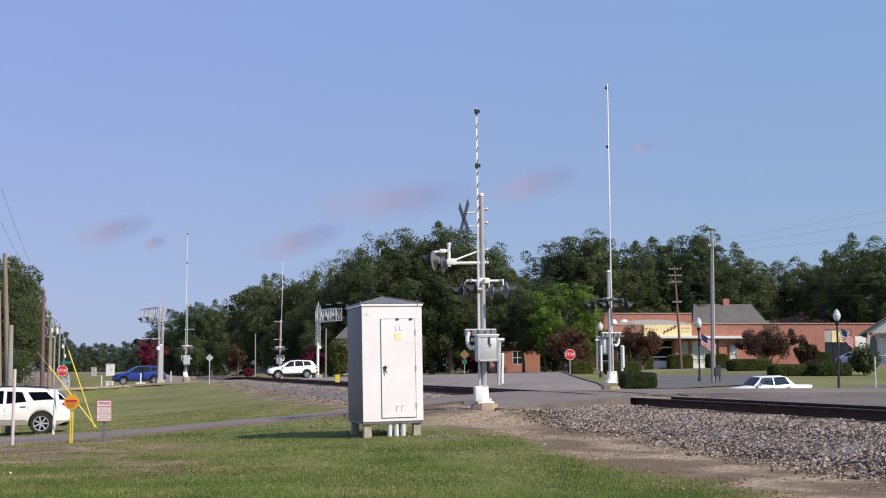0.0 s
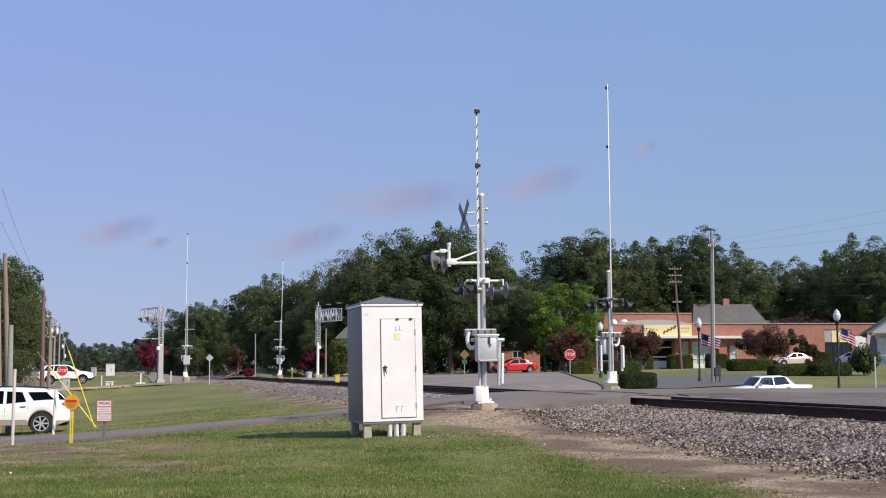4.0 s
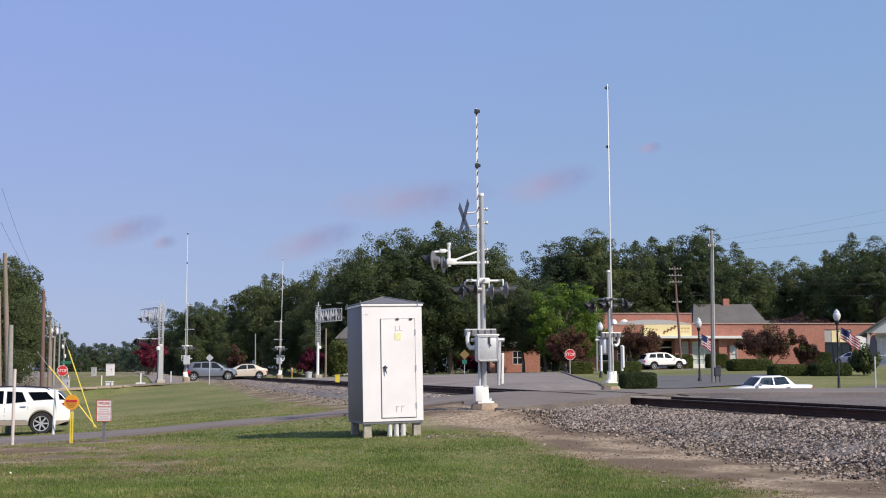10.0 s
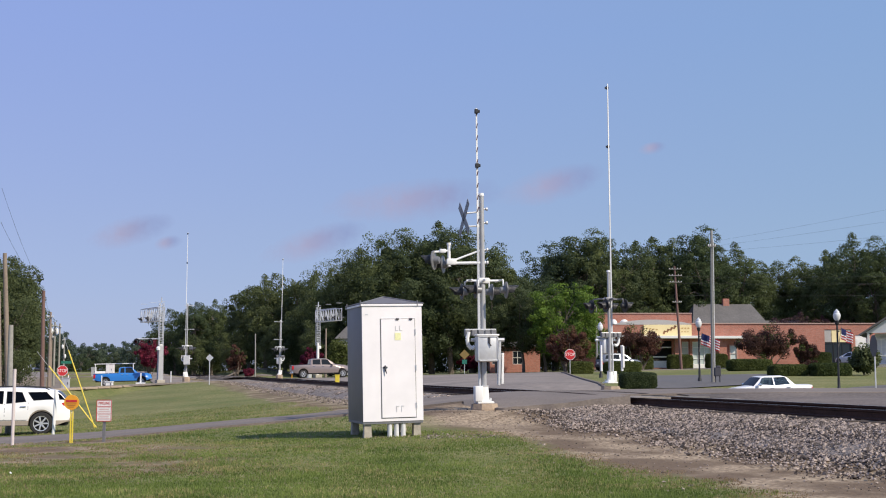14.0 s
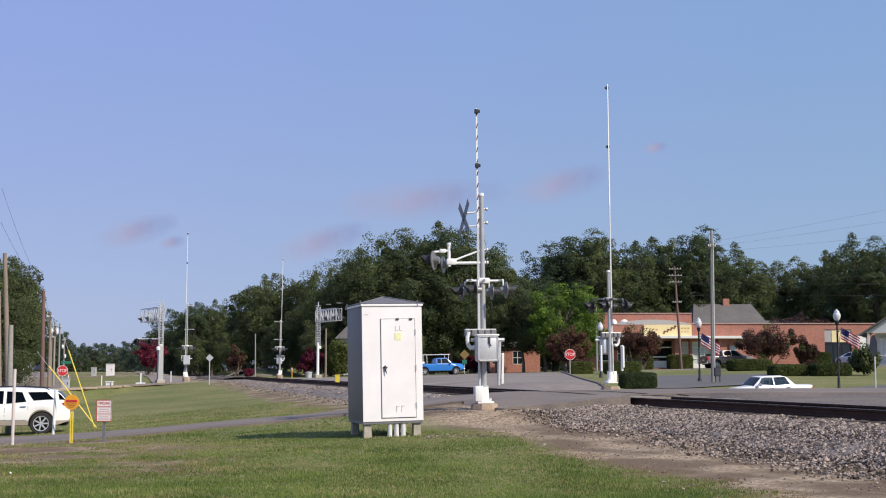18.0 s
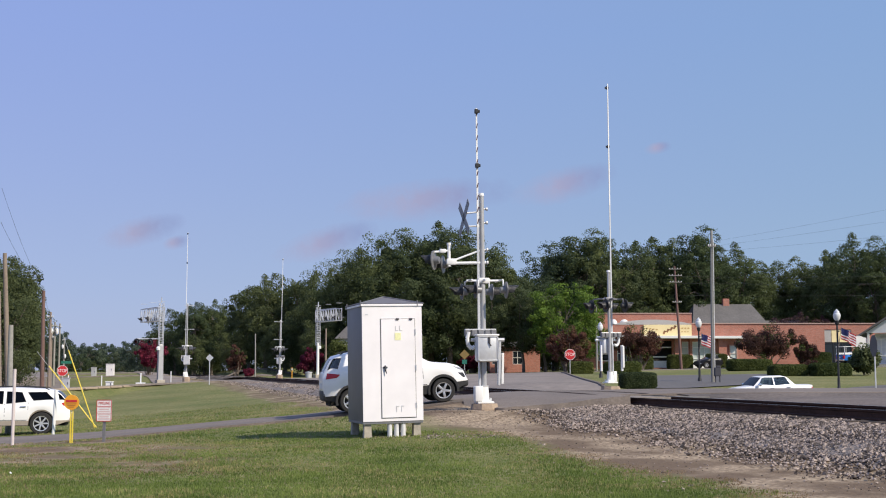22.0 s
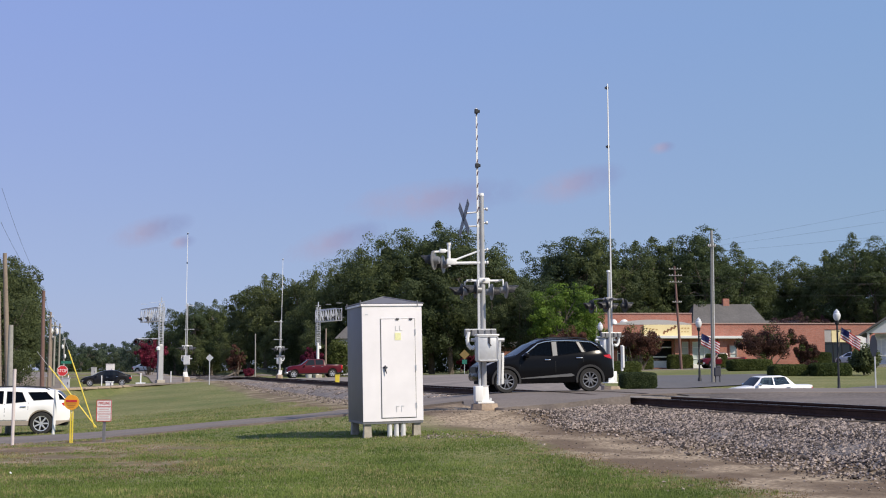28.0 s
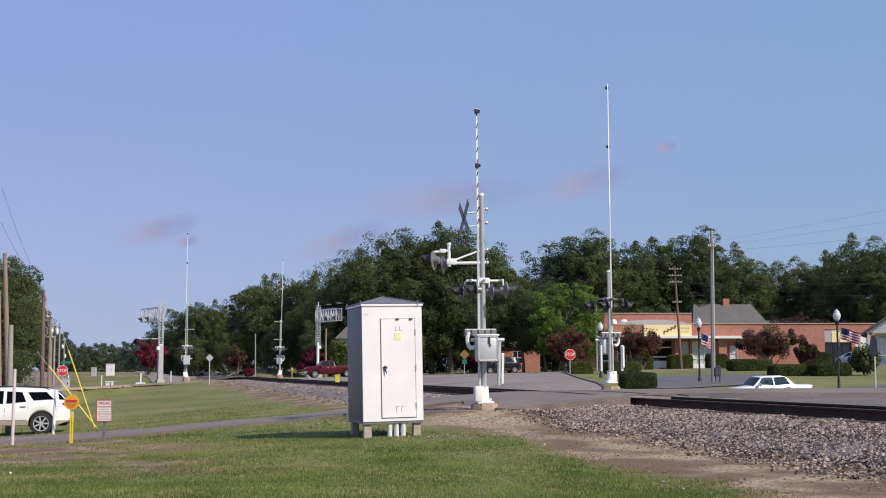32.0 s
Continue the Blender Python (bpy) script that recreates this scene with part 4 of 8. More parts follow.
    def shell(a, b):
        bm = bmesh.new()

        def quad(pts, flip):
            vs = [bm.verts.new(p) for p in pts]
            bm.faces.new(vs[::-1] if flip else vs)

        for side in (1, -1):
            flip = side > 0
            for i in range(len(xs) - 1):
                xa, xb = xs[i], xs[i + 1]
                xm = (xa + xb) / 2
                for j in range(a, b):
                    if j == 5:
                        win = next((poly for nm, poly in outlines if bounds(poly, xm)), None)
                        if win:
                            ba, bb = bounds(win, xa) or bounds(win, xa + 0.004), bounds(win, xb) or bounds(win, xb - 0.004)
                            for t0a, t1a, t0b, t1b in ((0, ba[0], 0, bb[0]), (ba[1], 1, bb[1], 1)):
                                quad((strip_pt(xa, t0a, side), strip_pt(xb, t0b, side), strip_pt(xb, t1b, side), strip_pt(xa, t1a, side)), flip)
                            continue
                    if j >= 7 and any(h[0] < xm < h[1] for h in holes):
                        continue
                    p0, p1, q0, q1 = rings[i][j], rings[i][j + 1], rings[i + 1][j], rings[i + 1][j + 1]
                    quad(((xa, side * p0[0], p0[1]), (xb, side * q0[0], q0[1]), (xb, side * q1[0], q1[1]), (xa, side * p1[0], p1[1])), flip)
            if b == LAST:
                for i, fl in ((0, side > 0), (-1, side < 0)):
                    x = xs[i]
                    pts = [(x, 0, rings[i][a][1])] + [(x, side * p[0], p[1]) for p in rings[i][a:]]
                    quad(pts, not fl)
        bmesh.ops.remove_doubles(bm, verts=bm.verts[:], dist=0.0015)
        bmesh.ops.dissolve_degenerate(bm, edges=bm.edges[:], dist=0.0008)
        bmesh.ops.recalc_face_normals(bm, faces=bm.faces[:])
        return bm

    part("body", shell(1, LAST), paint, e, smooth=True)
    part("lower_cladding", shell(0, 1), clad_mat or M_CLAD, e, smooth=True)
    u = bmesh.new()
    box(u, (0, 0, S["sill"] + 0.10), (L * 0.93, W * 0.66, 0.26))
    box(u, ((ax + rx) / 2, 0, S["sill"] + 0.12), (S["wb"] - 2 * ra - 0.02, W * 0.90, 0.16))
    for c in (ax, rx):
        box(u, (c, 0, r + ra * 0.5), (ra * 1.9, W * 0.62, ra * 1.0))
    part("underbody", u, M_UNDER, e)
    if big:
        # cabin: seats, bench, dash and wheel
        fx, bxx, zs = S["seats"]
        for side in (1, -1):
            st = bmesh.new()
            box(st, (fx, side * 0.37, zs), (0.50, 0.50, 0.16), bev=0.05)
            box(st, (fx - 0.30, side * 0.37, zs + 0.32), (0.14, 0.48, 0.62), pose(0, 0, 0, 0, -14, 0), 0.05)
            part("front_seat", st, M_SEAT, e, smooth=True)
        bn = bmesh.new()
        box(bn, (bxx, 0, zs), (0.50, 1.25, 0.16), bev=0.05)
        box(bn, (bxx - 0.30, 0, zs + 0.28), (0.14, 1.25, 0.54), pose(0, 0, 0, 0, -16, 0), 0.05)
        part("rear_bench", bn, M_SEAT, e, smooth=True)
        part("dashboard", boxed((S["shield"][1] - 0.14, 0, zbelt(S["shield"][1]) - 0.16), (0.44, W * 0.74, 0.24), bev=0.06), M_SEAT, e, smooth=True)
        wh = bmesh.new()
        pts = [Vector((fx + 0.52 + 0.06 * math.sin(q * math.pi / 8), 0.37 + 0.18 * math.cos(q * math.pi / 8), zs + 0.36 + 0.17 * math.sin(q * math.pi / 8))) for q in range(17)]
        for p, q in zip(pts, pts[1:]):
            rod(wh, p, q, 0.014, seg=6)
        part("steering_wheel", wh, M_BLACK, e, smooth=True)
        part("cabin_floor", boxed(((fx + bxx) / 2 - 0.1, 0, S["sill"] + 0.26), (2.7, W * 0.84, 0.06)), M_UNDER, e)
    # bumpers
    if not big:
        for nm, x, z in (("front_bumper", L / 2 - 0.04, 0.50), ("rear_bumper", -L / 2 + 0.04, 0.52)):
            part(nm, boxed((x, 0, z), (0.16, W * 0.80, 0.20), bev=0.05), (clad_mat or M_CLAD) if kind not in ("pickup", "old_pickup") else M_CHROME, e, smooth=True)
    else:
        for nm, x, z, hh in (("front_bumper", L / 2 - 0.10, S["sill"] + 0.20, 0.26), ("rear_bumper", -L / 2 + 0.10, S["sill"] + 0.26, 0.34)):
            part(nm, boxed((x, 0, z), (0.24, W * 0.74, hh), bev=0.08), S.get("bumper") or clad_mat or M_CLAD, e, smooth=True)

    def solid(bm, side, depth):
        ext = bmesh.ops.extrude_face_region(bm, geom=bm.faces[:])
        for v in [v for v in ext["geom"] if isinstance(v, bmesh.types.BMVert)]:
            v.co.y -= side * depth
        bmesh.ops.recalc_face_normals(bm, faces=bm.faces[:])
        return bm

    for side in (1, -1):
        for nm, poly in outlines:
            bm = bmesh.new()
            lo_x, hi_x = min(p[0] for p in poly), max(p[0] for p in poly)
            cols = [x for x in xs if lo_x - 0.002 <= x <= hi_x + 0.002]
            prev = None
            for x in cols:
                t0, t1 = bounds(poly, min(max(x, lo_x), hi_x))
                row = [bm.verts.new(strip_pt(x, t0 - 0.01 + (t1 - t0 + 0.02) * q / 3, side, -0.012 if big else 0.002)) for q in range(4)]
                if prev:
                    for q in range(3):
                        bm.faces.new((prev[q], row[q], row[q + 1], prev[q + 1]))
                prev = row
            part(nm, solid(bm, side, 0.006), glazing, e)
            if big:
                tb = bmesh.new()
                edge = [strip_pt(x, bounds(poly, x)[1], side, 0.004) for x in cols]
                edge = [strip_pt(x, bounds(poly, x)[0], side, 0.004) for x in cols[::-1]] + edge
                for p, q in zip(edge, edge[1:] + edge[:1]):
                    if (p - q).length > 1e-3:
                        rod(tb, p, q, 0.009, seg=5)
                part("window_seal", tb, S.get("seal") or M_BLACK, e)

    def top_pane(nm, xa, xb):
        bm = bmesh.new()
        cols = [x for x in xs if xa - 0.002 <= x <= xb + 0.002]
        rows = []
        for x in cols:
            rg = ring(x)
            pts = [(-rg[7][0], rg[7][1]), (-rg[8][0], rg[8][1]), (0, rg[9][1]), (rg[8][0], rg[8][1]), (rg[7][0], rg[7][1])]
            rows.append([bm.verts.new((x, y, z + 0.004)) for y, z in pts])
        for p, q in zip(rows, rows[1:]):
            for j in range(4):
                bm.faces.new((p[j], q[j], q[j + 1], p[j + 1]))
        ext = bmesh.ops.extrude_face_region(bm, geom=bm.faces[:])
        for v in [v for v in ext["geom"] if isinstance(v, bmesh.types.BMVert)]:
            v.co.z -= 0.01
        bmesh.ops.recalc_face_normals(bm, faces=bm.faces[:])
        return part(nm, bm, glazing, e, smooth=True)

    top_pane("windshield", *S["shield"])
    if S["back"]:
        top_pane("rear_window", *S["back"])

    def patch(nm, poly, side, mat, off=0.006, lab=""):
        """A lamp, trim or seam that follows the flank, outlined in (x, z)."""
        bm = bmesh.new()
        lo_x, hi_x = min(p[0] for p in poly), max(p[0] for p in poly)
        n = max(2, int((hi_x - lo_x) / 0.05))
        prev = None
        for i in range(n + 1):
            x = lo_x + (hi_x - lo_x) * i / n
            z0, z1 = bounds(poly, x)
            row = [bm.verts.new(surf(x, z0 + (z1 - z0) * q / 4, side, off)) for q in range(5)]
            if prev:
                for q in range(4):
                    bm.faces.new((prev[q], row[q], row[q + 1], prev[q + 1]))
            prev = row
        return part(nm, solid(bm, side, 0.02), mat, e, lab, smooth=True)

    for side in (1, -1):
        if big:
            for nm, mat, poly in S["lamps"]:
                patch(nm, poly, side, mat, 0.010)
            for xd, z0, z1 in S["seams"]:
                patch("door_seam", [(xd - 0.006, z0), (xd + 0.006, z0), (xd + 0.006, z1), (xd - 0.006, z1)], side, M_UNDER, 0.001)
            if clad_mat is not paint and S["clad"] > 0.12:
                patch("sill_crease", [(rx + ra + 0.06, S["sill"] + S["clad"] + 0.015), (ax - ra - 0.06, S["sill"] + S["clad"] + 0.015), (ax - ra - 0.06, S["sill"] + S["clad"] + 0.03), (rx + ra + 0.06, S["sill"] + S["clad"] + 0.03)], side, M_CLAD, 0.006)
        else:
            xl = L / 2 - 0.26
            part("headlight", boxed((xl, side * (half(xl) * 0.972 - 0.085), zbelt(xl) - 0.10), (0.32, 0.17, 0.12), pose(0, 0, 0, 0, 12, -14 * side), 0.04), M_LENS, e, smooth=True)
            zt = zbelt(-L / 2 + 0.12) - 0.10
            tall = 0.16 if kind not in ("pickup", "old_pickup", "large_suv") else 0.34
            part("tail_light", boxed((-L / 2 + 0.15, side * (half(-L / 2 + 0.15) * 0.97 - 0.09), zt - tall / 3), (0.30, 0.24, tall), bev=0.04), M_TAIL, e, smooth=True)
        xm, zm = S.get("mirror") or (S["wins"][-1][1] - 0.06, zbelt(S["wins"][-1][1]) + 0.06)
        part("wing_mirror", boxed((xm, side * (half(xm) + 0.09), zm), (0.14, 0.22, 0.16), pose(0, 0, 0, 0, 0, 10 * side), 0.055), S.get("mirror_mat") or paint, e, smooth=True)
        for xh, zh in S.get("handles") or [(w[0] + 0.14, zbelt(w[0] + 0.14) - 0.11) for w in S["wins"]]:
            p = surf(xh, zh, side, 0.018)
            part("door_handle", boxed(p, (0.20, 0.035, 0.04), bev=0.014), S.get("handle_mat") or M_CHROME, e, smooth=True)
        if big and arch_mat:
            for c in (ax, rx):
                b = bmesh.new()
                n = 18
                prev = None
                for i in range(n + 1):
                    a = math.pi * (i / n * 1.12 - 0.06)
                    row = []
                    for rr, off in ((ra - 0.01, -0.03), (ra, 0.012), (ra + 0.055, 0.014), (ra + 0.065, 0.0)):
                        x, z = c + rr * math.cos(a), r + rr * math.sin(a)
                        row.append(b.verts.new((x, side * (half(c) * 0.998 + off), z)))
                    if prev:
                        for q in range(3):
                            b.faces.new((prev[q], row[q], row[q + 1], prev[q + 1]))
                    prev = row
                bmesh.ops.recalc_face_normals(b, faces=b.faces[:])
                part("arch_trim", b, arch_mat, e, "wheel arch trim", smooth=True)
        for xp0, xp1, zp0, zp1, wd in S.get("pillars", ()):
            b = bmesh.new()
            n = 4
            rows = []
            for i in range(n + 1):
                x, z = xp0 + (xp1 - xp0) * i / n, zp0 + (zp1 - zp0) * i / n
                rows.append([b.verts.new(strip_pt(x + q * wd / 2, on_strip(x, z), side, 0.008)) for q in (-1, 1)])
            for p, q in zip(rows, rows[1:]):
                b.faces.new((p[0], p[1], q[1], q[0]))
            part("pillar_trim", solid(b, side, 0.01), S["pillar_mat"], e, "door pillar trim")
        if S.get("chrome_line"):
            b = bmesh.new()
            pts = [strip_pt(x, on_strip(x, z), side, 0.012) for x, z in S["chrome_line"]]
            for p, q in zip(pts, pts[1:]):
                rod(b, p, q, 0.016, seg=6)
            part("window_trim", b, M_CHROME, e, "bright trim along the window line")
            patch("sill_trim", S["sill_strip"], side, M_PILLAR, 0.012, "satin grey sill strip")
        if rails:
            b = bmesh.new()
            n = 14
            x0, x1 = S.get("rail_x", (-1.45, 0.55))
            pts = []
            for i in range(n + 1):
                x = x0 + (x1 - x0) * i / n
                pts.append(Vector((x, side * (roof_half(x) - 0.07), ztop(x) + (0.028 if 0 < i < n else -0.03))))
            for p, q in zip(pts, pts[1:]):
                rod(b, p, q, 0.016, seg=6)
            part("roof_rail", b, M_BLACK, e, smooth=True)
    part("grille", boxed((L / 2 - 0.02, 0, 0.76 * ztop(L / 2 - 0.2)), (0.08, W * 0.46, 0.18), bev=0.02), M_BLACK, e)
    part("number_plate", boxed((-L / 2 - 0.01, 0, 0.80), (0.05, 0.31, 0.16), bev=0.006), M_SIGN_WHITE, e)
    if S.get("bed"):
        b0 = S["bed"]
        part("cargo_bed", boxed(((-L / 2 + b0) / 2 + 0.02, 0, ztop(-2.0) + 0.006), (L / 2 + b0 - 0.16, W * 0.76, 0.02)), M_UNDER, e)
    if rack:
        b = bmesh.new()
        for side in (1, -1):
            for x in (-2.3, -1.2, 0.9):
                rod(b, (x, side * 0.72, 1.05), (x, side * 0.66, 1.90), 0.025, seg=6)
            rod(b, (-2.4, side * 0.66, 1.90), (1.05, side * 0.66, 1.90), 0.03, seg=6)
            box(b, (-1.9, side * 0.70, 1.18), (0.9, 0.20, 0.20), bev=0.01)
        for x in (-2.3, -1.2, -0.2, 0.9):
            rod(b, (x, -0.66, 1.90), (x, 0.66, 1.90), 0.02, seg=6)
        part("ladder_rack", b, M_SIGN_WHITE, e, "white steel ladder rack with side boxes")
    tyre, well, rim = wheel_meshes(r, 0.235 if big else 0.22, spokes, rim_mat or M_ALLOY, big)
    for c in (ax, rx):
        for side in (1, -1):
            wl = part("wheel", tyre, M_TYRE, e, "black rubber tyre", at=pose(c, side * (W / 2 - 0.135), r, 0, 0, 0 if side < 0 else 180))
            part("rim_well", well, M_UNDER, wl)
            part("rim", rim, M_ALLOY, wl, "alloy wheel rim")
    return e


def paint(name, color, metal=0.0, rough=0.28, coat=0.4, spec=0.5):
    return material(name, color, rough, metal, vary=0.03, grain=2, stain=0.6, coat=coat, spec=spec)


M_PILLAR = material("satin_pillar", (0.17, 0.17, 0.17), 0.35, metal=0.3, vary=0.1)
P_WHITE = paint("white_car_paint", (0.86, 0.85, 0.83))
P_BLACK = paint("black_car_paint", (0.005, 0.005, 0.006), rough=0.2, coat=0.0, spec=0.16)
P_BLUE = paint("dark_blue_car_paint", (0.015, 0.04, 0.24))
P_TRUCK_BLUE = paint("bright_blue_car_paint", (0.02, 0.17, 0.52))
P_RED = paint("red_car_paint", (0.55, 0.025, 0.03))
P_DKRED = paint("dark_red_car_paint", (0.078, 0.004, 0.010), coat=0.05, spec=0.3)
P_BEIGE = paint("beige_car_paint", (0.62, 0.54, 0.43), 0.2)
P_TAUPE = paint("taupe_car_paint", (0.27, 0.22, 0.21), 0.3)
P_SLATE = paint("slate_car_paint", (0.20, 0.22, 0.26), 0.4)
P_SILVER = paint("silver_car_paint", (0.55, 0.56, 0.58), 0.3)
P_CHAR = paint("charcoal_car_paint", (0.014, 0.014, 0.016), 0.0, coat=0.0, spec=0.22)
M_DARKRIM = material("dark_alloy", (0.22, 0.22, 0.23), 0.35, metal=0.7, vary=0.1)

# ---- traffic: cars on the far road as (seconds, bearing) pairs; bearing is x over y ----
FLEET = []


def near_pose(x, lane, direction, kind):
    y = near_road_y(x) + lane
    h = 1.2
    zf, zr = near_road_z(x + h * direction), near_road_z(x - h * direction)
    pitch = -math.degrees(math.atan2(zf - zr, 2 * h))
    yaw = math.degrees(math.atan(0.19)) + (0 if direction > 0 else 180)
    return Matrix.Translation((x, y, (zf + zr) / 2 + 0.025)) @ pose(0, 0, 0, 0, 0, yaw) @ pose(0, 0, 0, 0, pitch, 0)


def far_pose(x, lane, direction):
    yaw = math.degrees(math.atan(0.28)) + (0 if direction > 0 else 180)
    slope = -math.degrees(math.atan(0.023 * 0.963)) * direction if -60 < x < 70 else 0.0
    return Matrix.Translation((x, far_road_y(x) + lane, far_z(x) + 0.02)) @ pose(0, 0, 0, 0, 0, yaw) @ pose(0, 0, 0, 0, slope, 0)


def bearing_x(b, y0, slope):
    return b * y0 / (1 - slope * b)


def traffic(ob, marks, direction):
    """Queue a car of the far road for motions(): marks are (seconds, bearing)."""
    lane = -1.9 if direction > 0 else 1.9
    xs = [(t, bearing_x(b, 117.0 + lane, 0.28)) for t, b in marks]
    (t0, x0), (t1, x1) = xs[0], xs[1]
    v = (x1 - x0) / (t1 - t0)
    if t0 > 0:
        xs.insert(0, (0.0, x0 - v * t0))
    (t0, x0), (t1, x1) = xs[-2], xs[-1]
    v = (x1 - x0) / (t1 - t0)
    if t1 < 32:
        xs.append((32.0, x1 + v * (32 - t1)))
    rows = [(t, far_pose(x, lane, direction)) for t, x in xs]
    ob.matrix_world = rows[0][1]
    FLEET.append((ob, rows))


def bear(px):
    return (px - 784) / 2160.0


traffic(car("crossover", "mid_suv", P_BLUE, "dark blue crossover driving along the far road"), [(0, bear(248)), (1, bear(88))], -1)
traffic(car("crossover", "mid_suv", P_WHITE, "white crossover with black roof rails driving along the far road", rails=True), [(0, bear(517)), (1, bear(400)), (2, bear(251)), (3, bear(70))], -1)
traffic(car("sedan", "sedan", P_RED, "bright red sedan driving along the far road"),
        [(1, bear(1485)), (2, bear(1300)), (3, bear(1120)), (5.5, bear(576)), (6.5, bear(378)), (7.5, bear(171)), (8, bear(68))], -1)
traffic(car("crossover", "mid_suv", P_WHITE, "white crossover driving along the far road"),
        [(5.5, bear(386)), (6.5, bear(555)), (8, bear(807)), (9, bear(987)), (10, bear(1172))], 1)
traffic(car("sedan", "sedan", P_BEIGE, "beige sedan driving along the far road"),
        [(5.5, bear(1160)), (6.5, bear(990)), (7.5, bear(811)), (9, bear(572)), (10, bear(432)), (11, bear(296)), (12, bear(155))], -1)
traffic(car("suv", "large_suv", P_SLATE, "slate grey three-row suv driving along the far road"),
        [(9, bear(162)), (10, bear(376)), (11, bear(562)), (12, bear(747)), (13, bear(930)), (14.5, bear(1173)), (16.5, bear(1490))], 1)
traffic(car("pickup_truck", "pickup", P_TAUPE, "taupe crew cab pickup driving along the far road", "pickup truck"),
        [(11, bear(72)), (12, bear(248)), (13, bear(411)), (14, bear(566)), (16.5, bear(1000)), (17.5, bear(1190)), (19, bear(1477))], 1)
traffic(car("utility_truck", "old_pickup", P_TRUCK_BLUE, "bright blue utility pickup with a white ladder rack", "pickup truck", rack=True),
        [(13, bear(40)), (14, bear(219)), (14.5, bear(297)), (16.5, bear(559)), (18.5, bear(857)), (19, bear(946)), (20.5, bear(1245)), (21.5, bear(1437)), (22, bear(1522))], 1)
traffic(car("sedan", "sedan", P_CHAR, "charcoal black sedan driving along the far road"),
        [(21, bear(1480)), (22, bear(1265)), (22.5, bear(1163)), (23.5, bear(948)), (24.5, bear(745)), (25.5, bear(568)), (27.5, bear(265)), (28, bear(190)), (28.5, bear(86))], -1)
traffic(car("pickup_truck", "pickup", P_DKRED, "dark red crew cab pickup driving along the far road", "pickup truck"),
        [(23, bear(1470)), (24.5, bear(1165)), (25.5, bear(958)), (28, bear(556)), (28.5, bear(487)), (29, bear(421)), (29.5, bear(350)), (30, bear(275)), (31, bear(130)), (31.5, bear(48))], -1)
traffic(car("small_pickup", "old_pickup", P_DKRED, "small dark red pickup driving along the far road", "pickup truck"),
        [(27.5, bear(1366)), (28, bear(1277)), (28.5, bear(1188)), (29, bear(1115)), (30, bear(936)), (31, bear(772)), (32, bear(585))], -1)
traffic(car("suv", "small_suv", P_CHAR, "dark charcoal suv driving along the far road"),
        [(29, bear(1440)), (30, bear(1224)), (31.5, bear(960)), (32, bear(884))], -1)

# two cars on the near road, rows of (seconds, x)
M_SEAT = material("dark_seat_cloth", (0.035, 0.034, 0.036), 0.9, vary=0.2, grain=20)
M_CLEAR = clear_glass("clear_car_glazing", (0.80, 0.86, 0.84), 1.7)
M_PRIVACY = clear_glass("dark_car_glazing", (0.10, 0.11, 0.12), 1.35)
CARS["compact_crossover"] = dict(
    L=3.97, W=1.77, wb=2.52, r=0.322, ax=1.24, sill=0.27, arch=1.16, clad=0.24, shield=(0.24, 0.93), back=(-1.93, -1.70), seats=(0.12, -0.80, 0.72),
    top=[(-1.985, 0.75), (-1.97, 1.08), (-1.93, 1.18), (-1.74, 1.48), (-1.62, 1.575), (-1.3, 1.625), (-0.6, 1.665), (-0.2, 1.655), (0.2, 1.59), (0.5, 1.46), (0.93, 1.175),
         (1.1, 1.12), (1.5, 1.055), (1.75, 0.97), (1.9, 0.85), (1.985, 0.60)],
    belt=[(-1.985, 1.02), (-1.5, 1.17), (-0.4, 1.13), (0.6, 1.09), (0.95, 1.05), (1.5, 0.98), (1.985, 0.56)],
    glass=[("quarter_window", [(-1.82, 1.21), (-1.66, 1.47), (-1.44, 1.49), (-1.56, 1.22)]),
           ("side_window", [(-1.21, 1.215), (-1.05, 1.49), (-0.53, 1.545), (-0.46, 1.165), (-1.12, 1.18)]),
           ("side_window", [(-0.36, 1.155), (-0.37, 1.545), (0.10, 1.515), (0.42, 1.35), (0.66, 1.17), (0.58, 1.135)])],
    lamps=[("tail_light", M_TAIL, [(-1.90, 0.97), (-1.60, 0.98), (-1.52, 1.06), (-1.86, 1.13)]), ("headlight", M_LENS, [(1.58, 0.95), (1.74, 0.84), (1.90, 0.80), (1.86, 0.86)]),
           ("fog_lamp", M_BLACK, [(1.70, 0.76), (1.86, 0.60), (1.93, 0.62), (1.88, 0.74)])],
    seams=[(-0.41, 0.50, 1.14), (0.72, 0.70, 1.07), (-1.20, 0.80, 1.17)], handles=[(-1.00, 1.03), (-0.02, 0.99)], handle_mat=M_CLAD, mirror=(0.60, 1.17), mirror_mat=M_CLAD,
    bumper=M_CLAD, rail_x=(-1.45, 0.05), pillars=[(-0.41, -0.45, 1.17, 1.54, 0.09)], pillar_mat=P_WHITE)
near_white = car("small_crossover", "compact_crossover", P_WHITE, "white compact crossover with black lower cladding crossing the track", big=True, spokes=5, rails=True, pane_mat=M_CLEAR, arch_mat=M_CLAD)
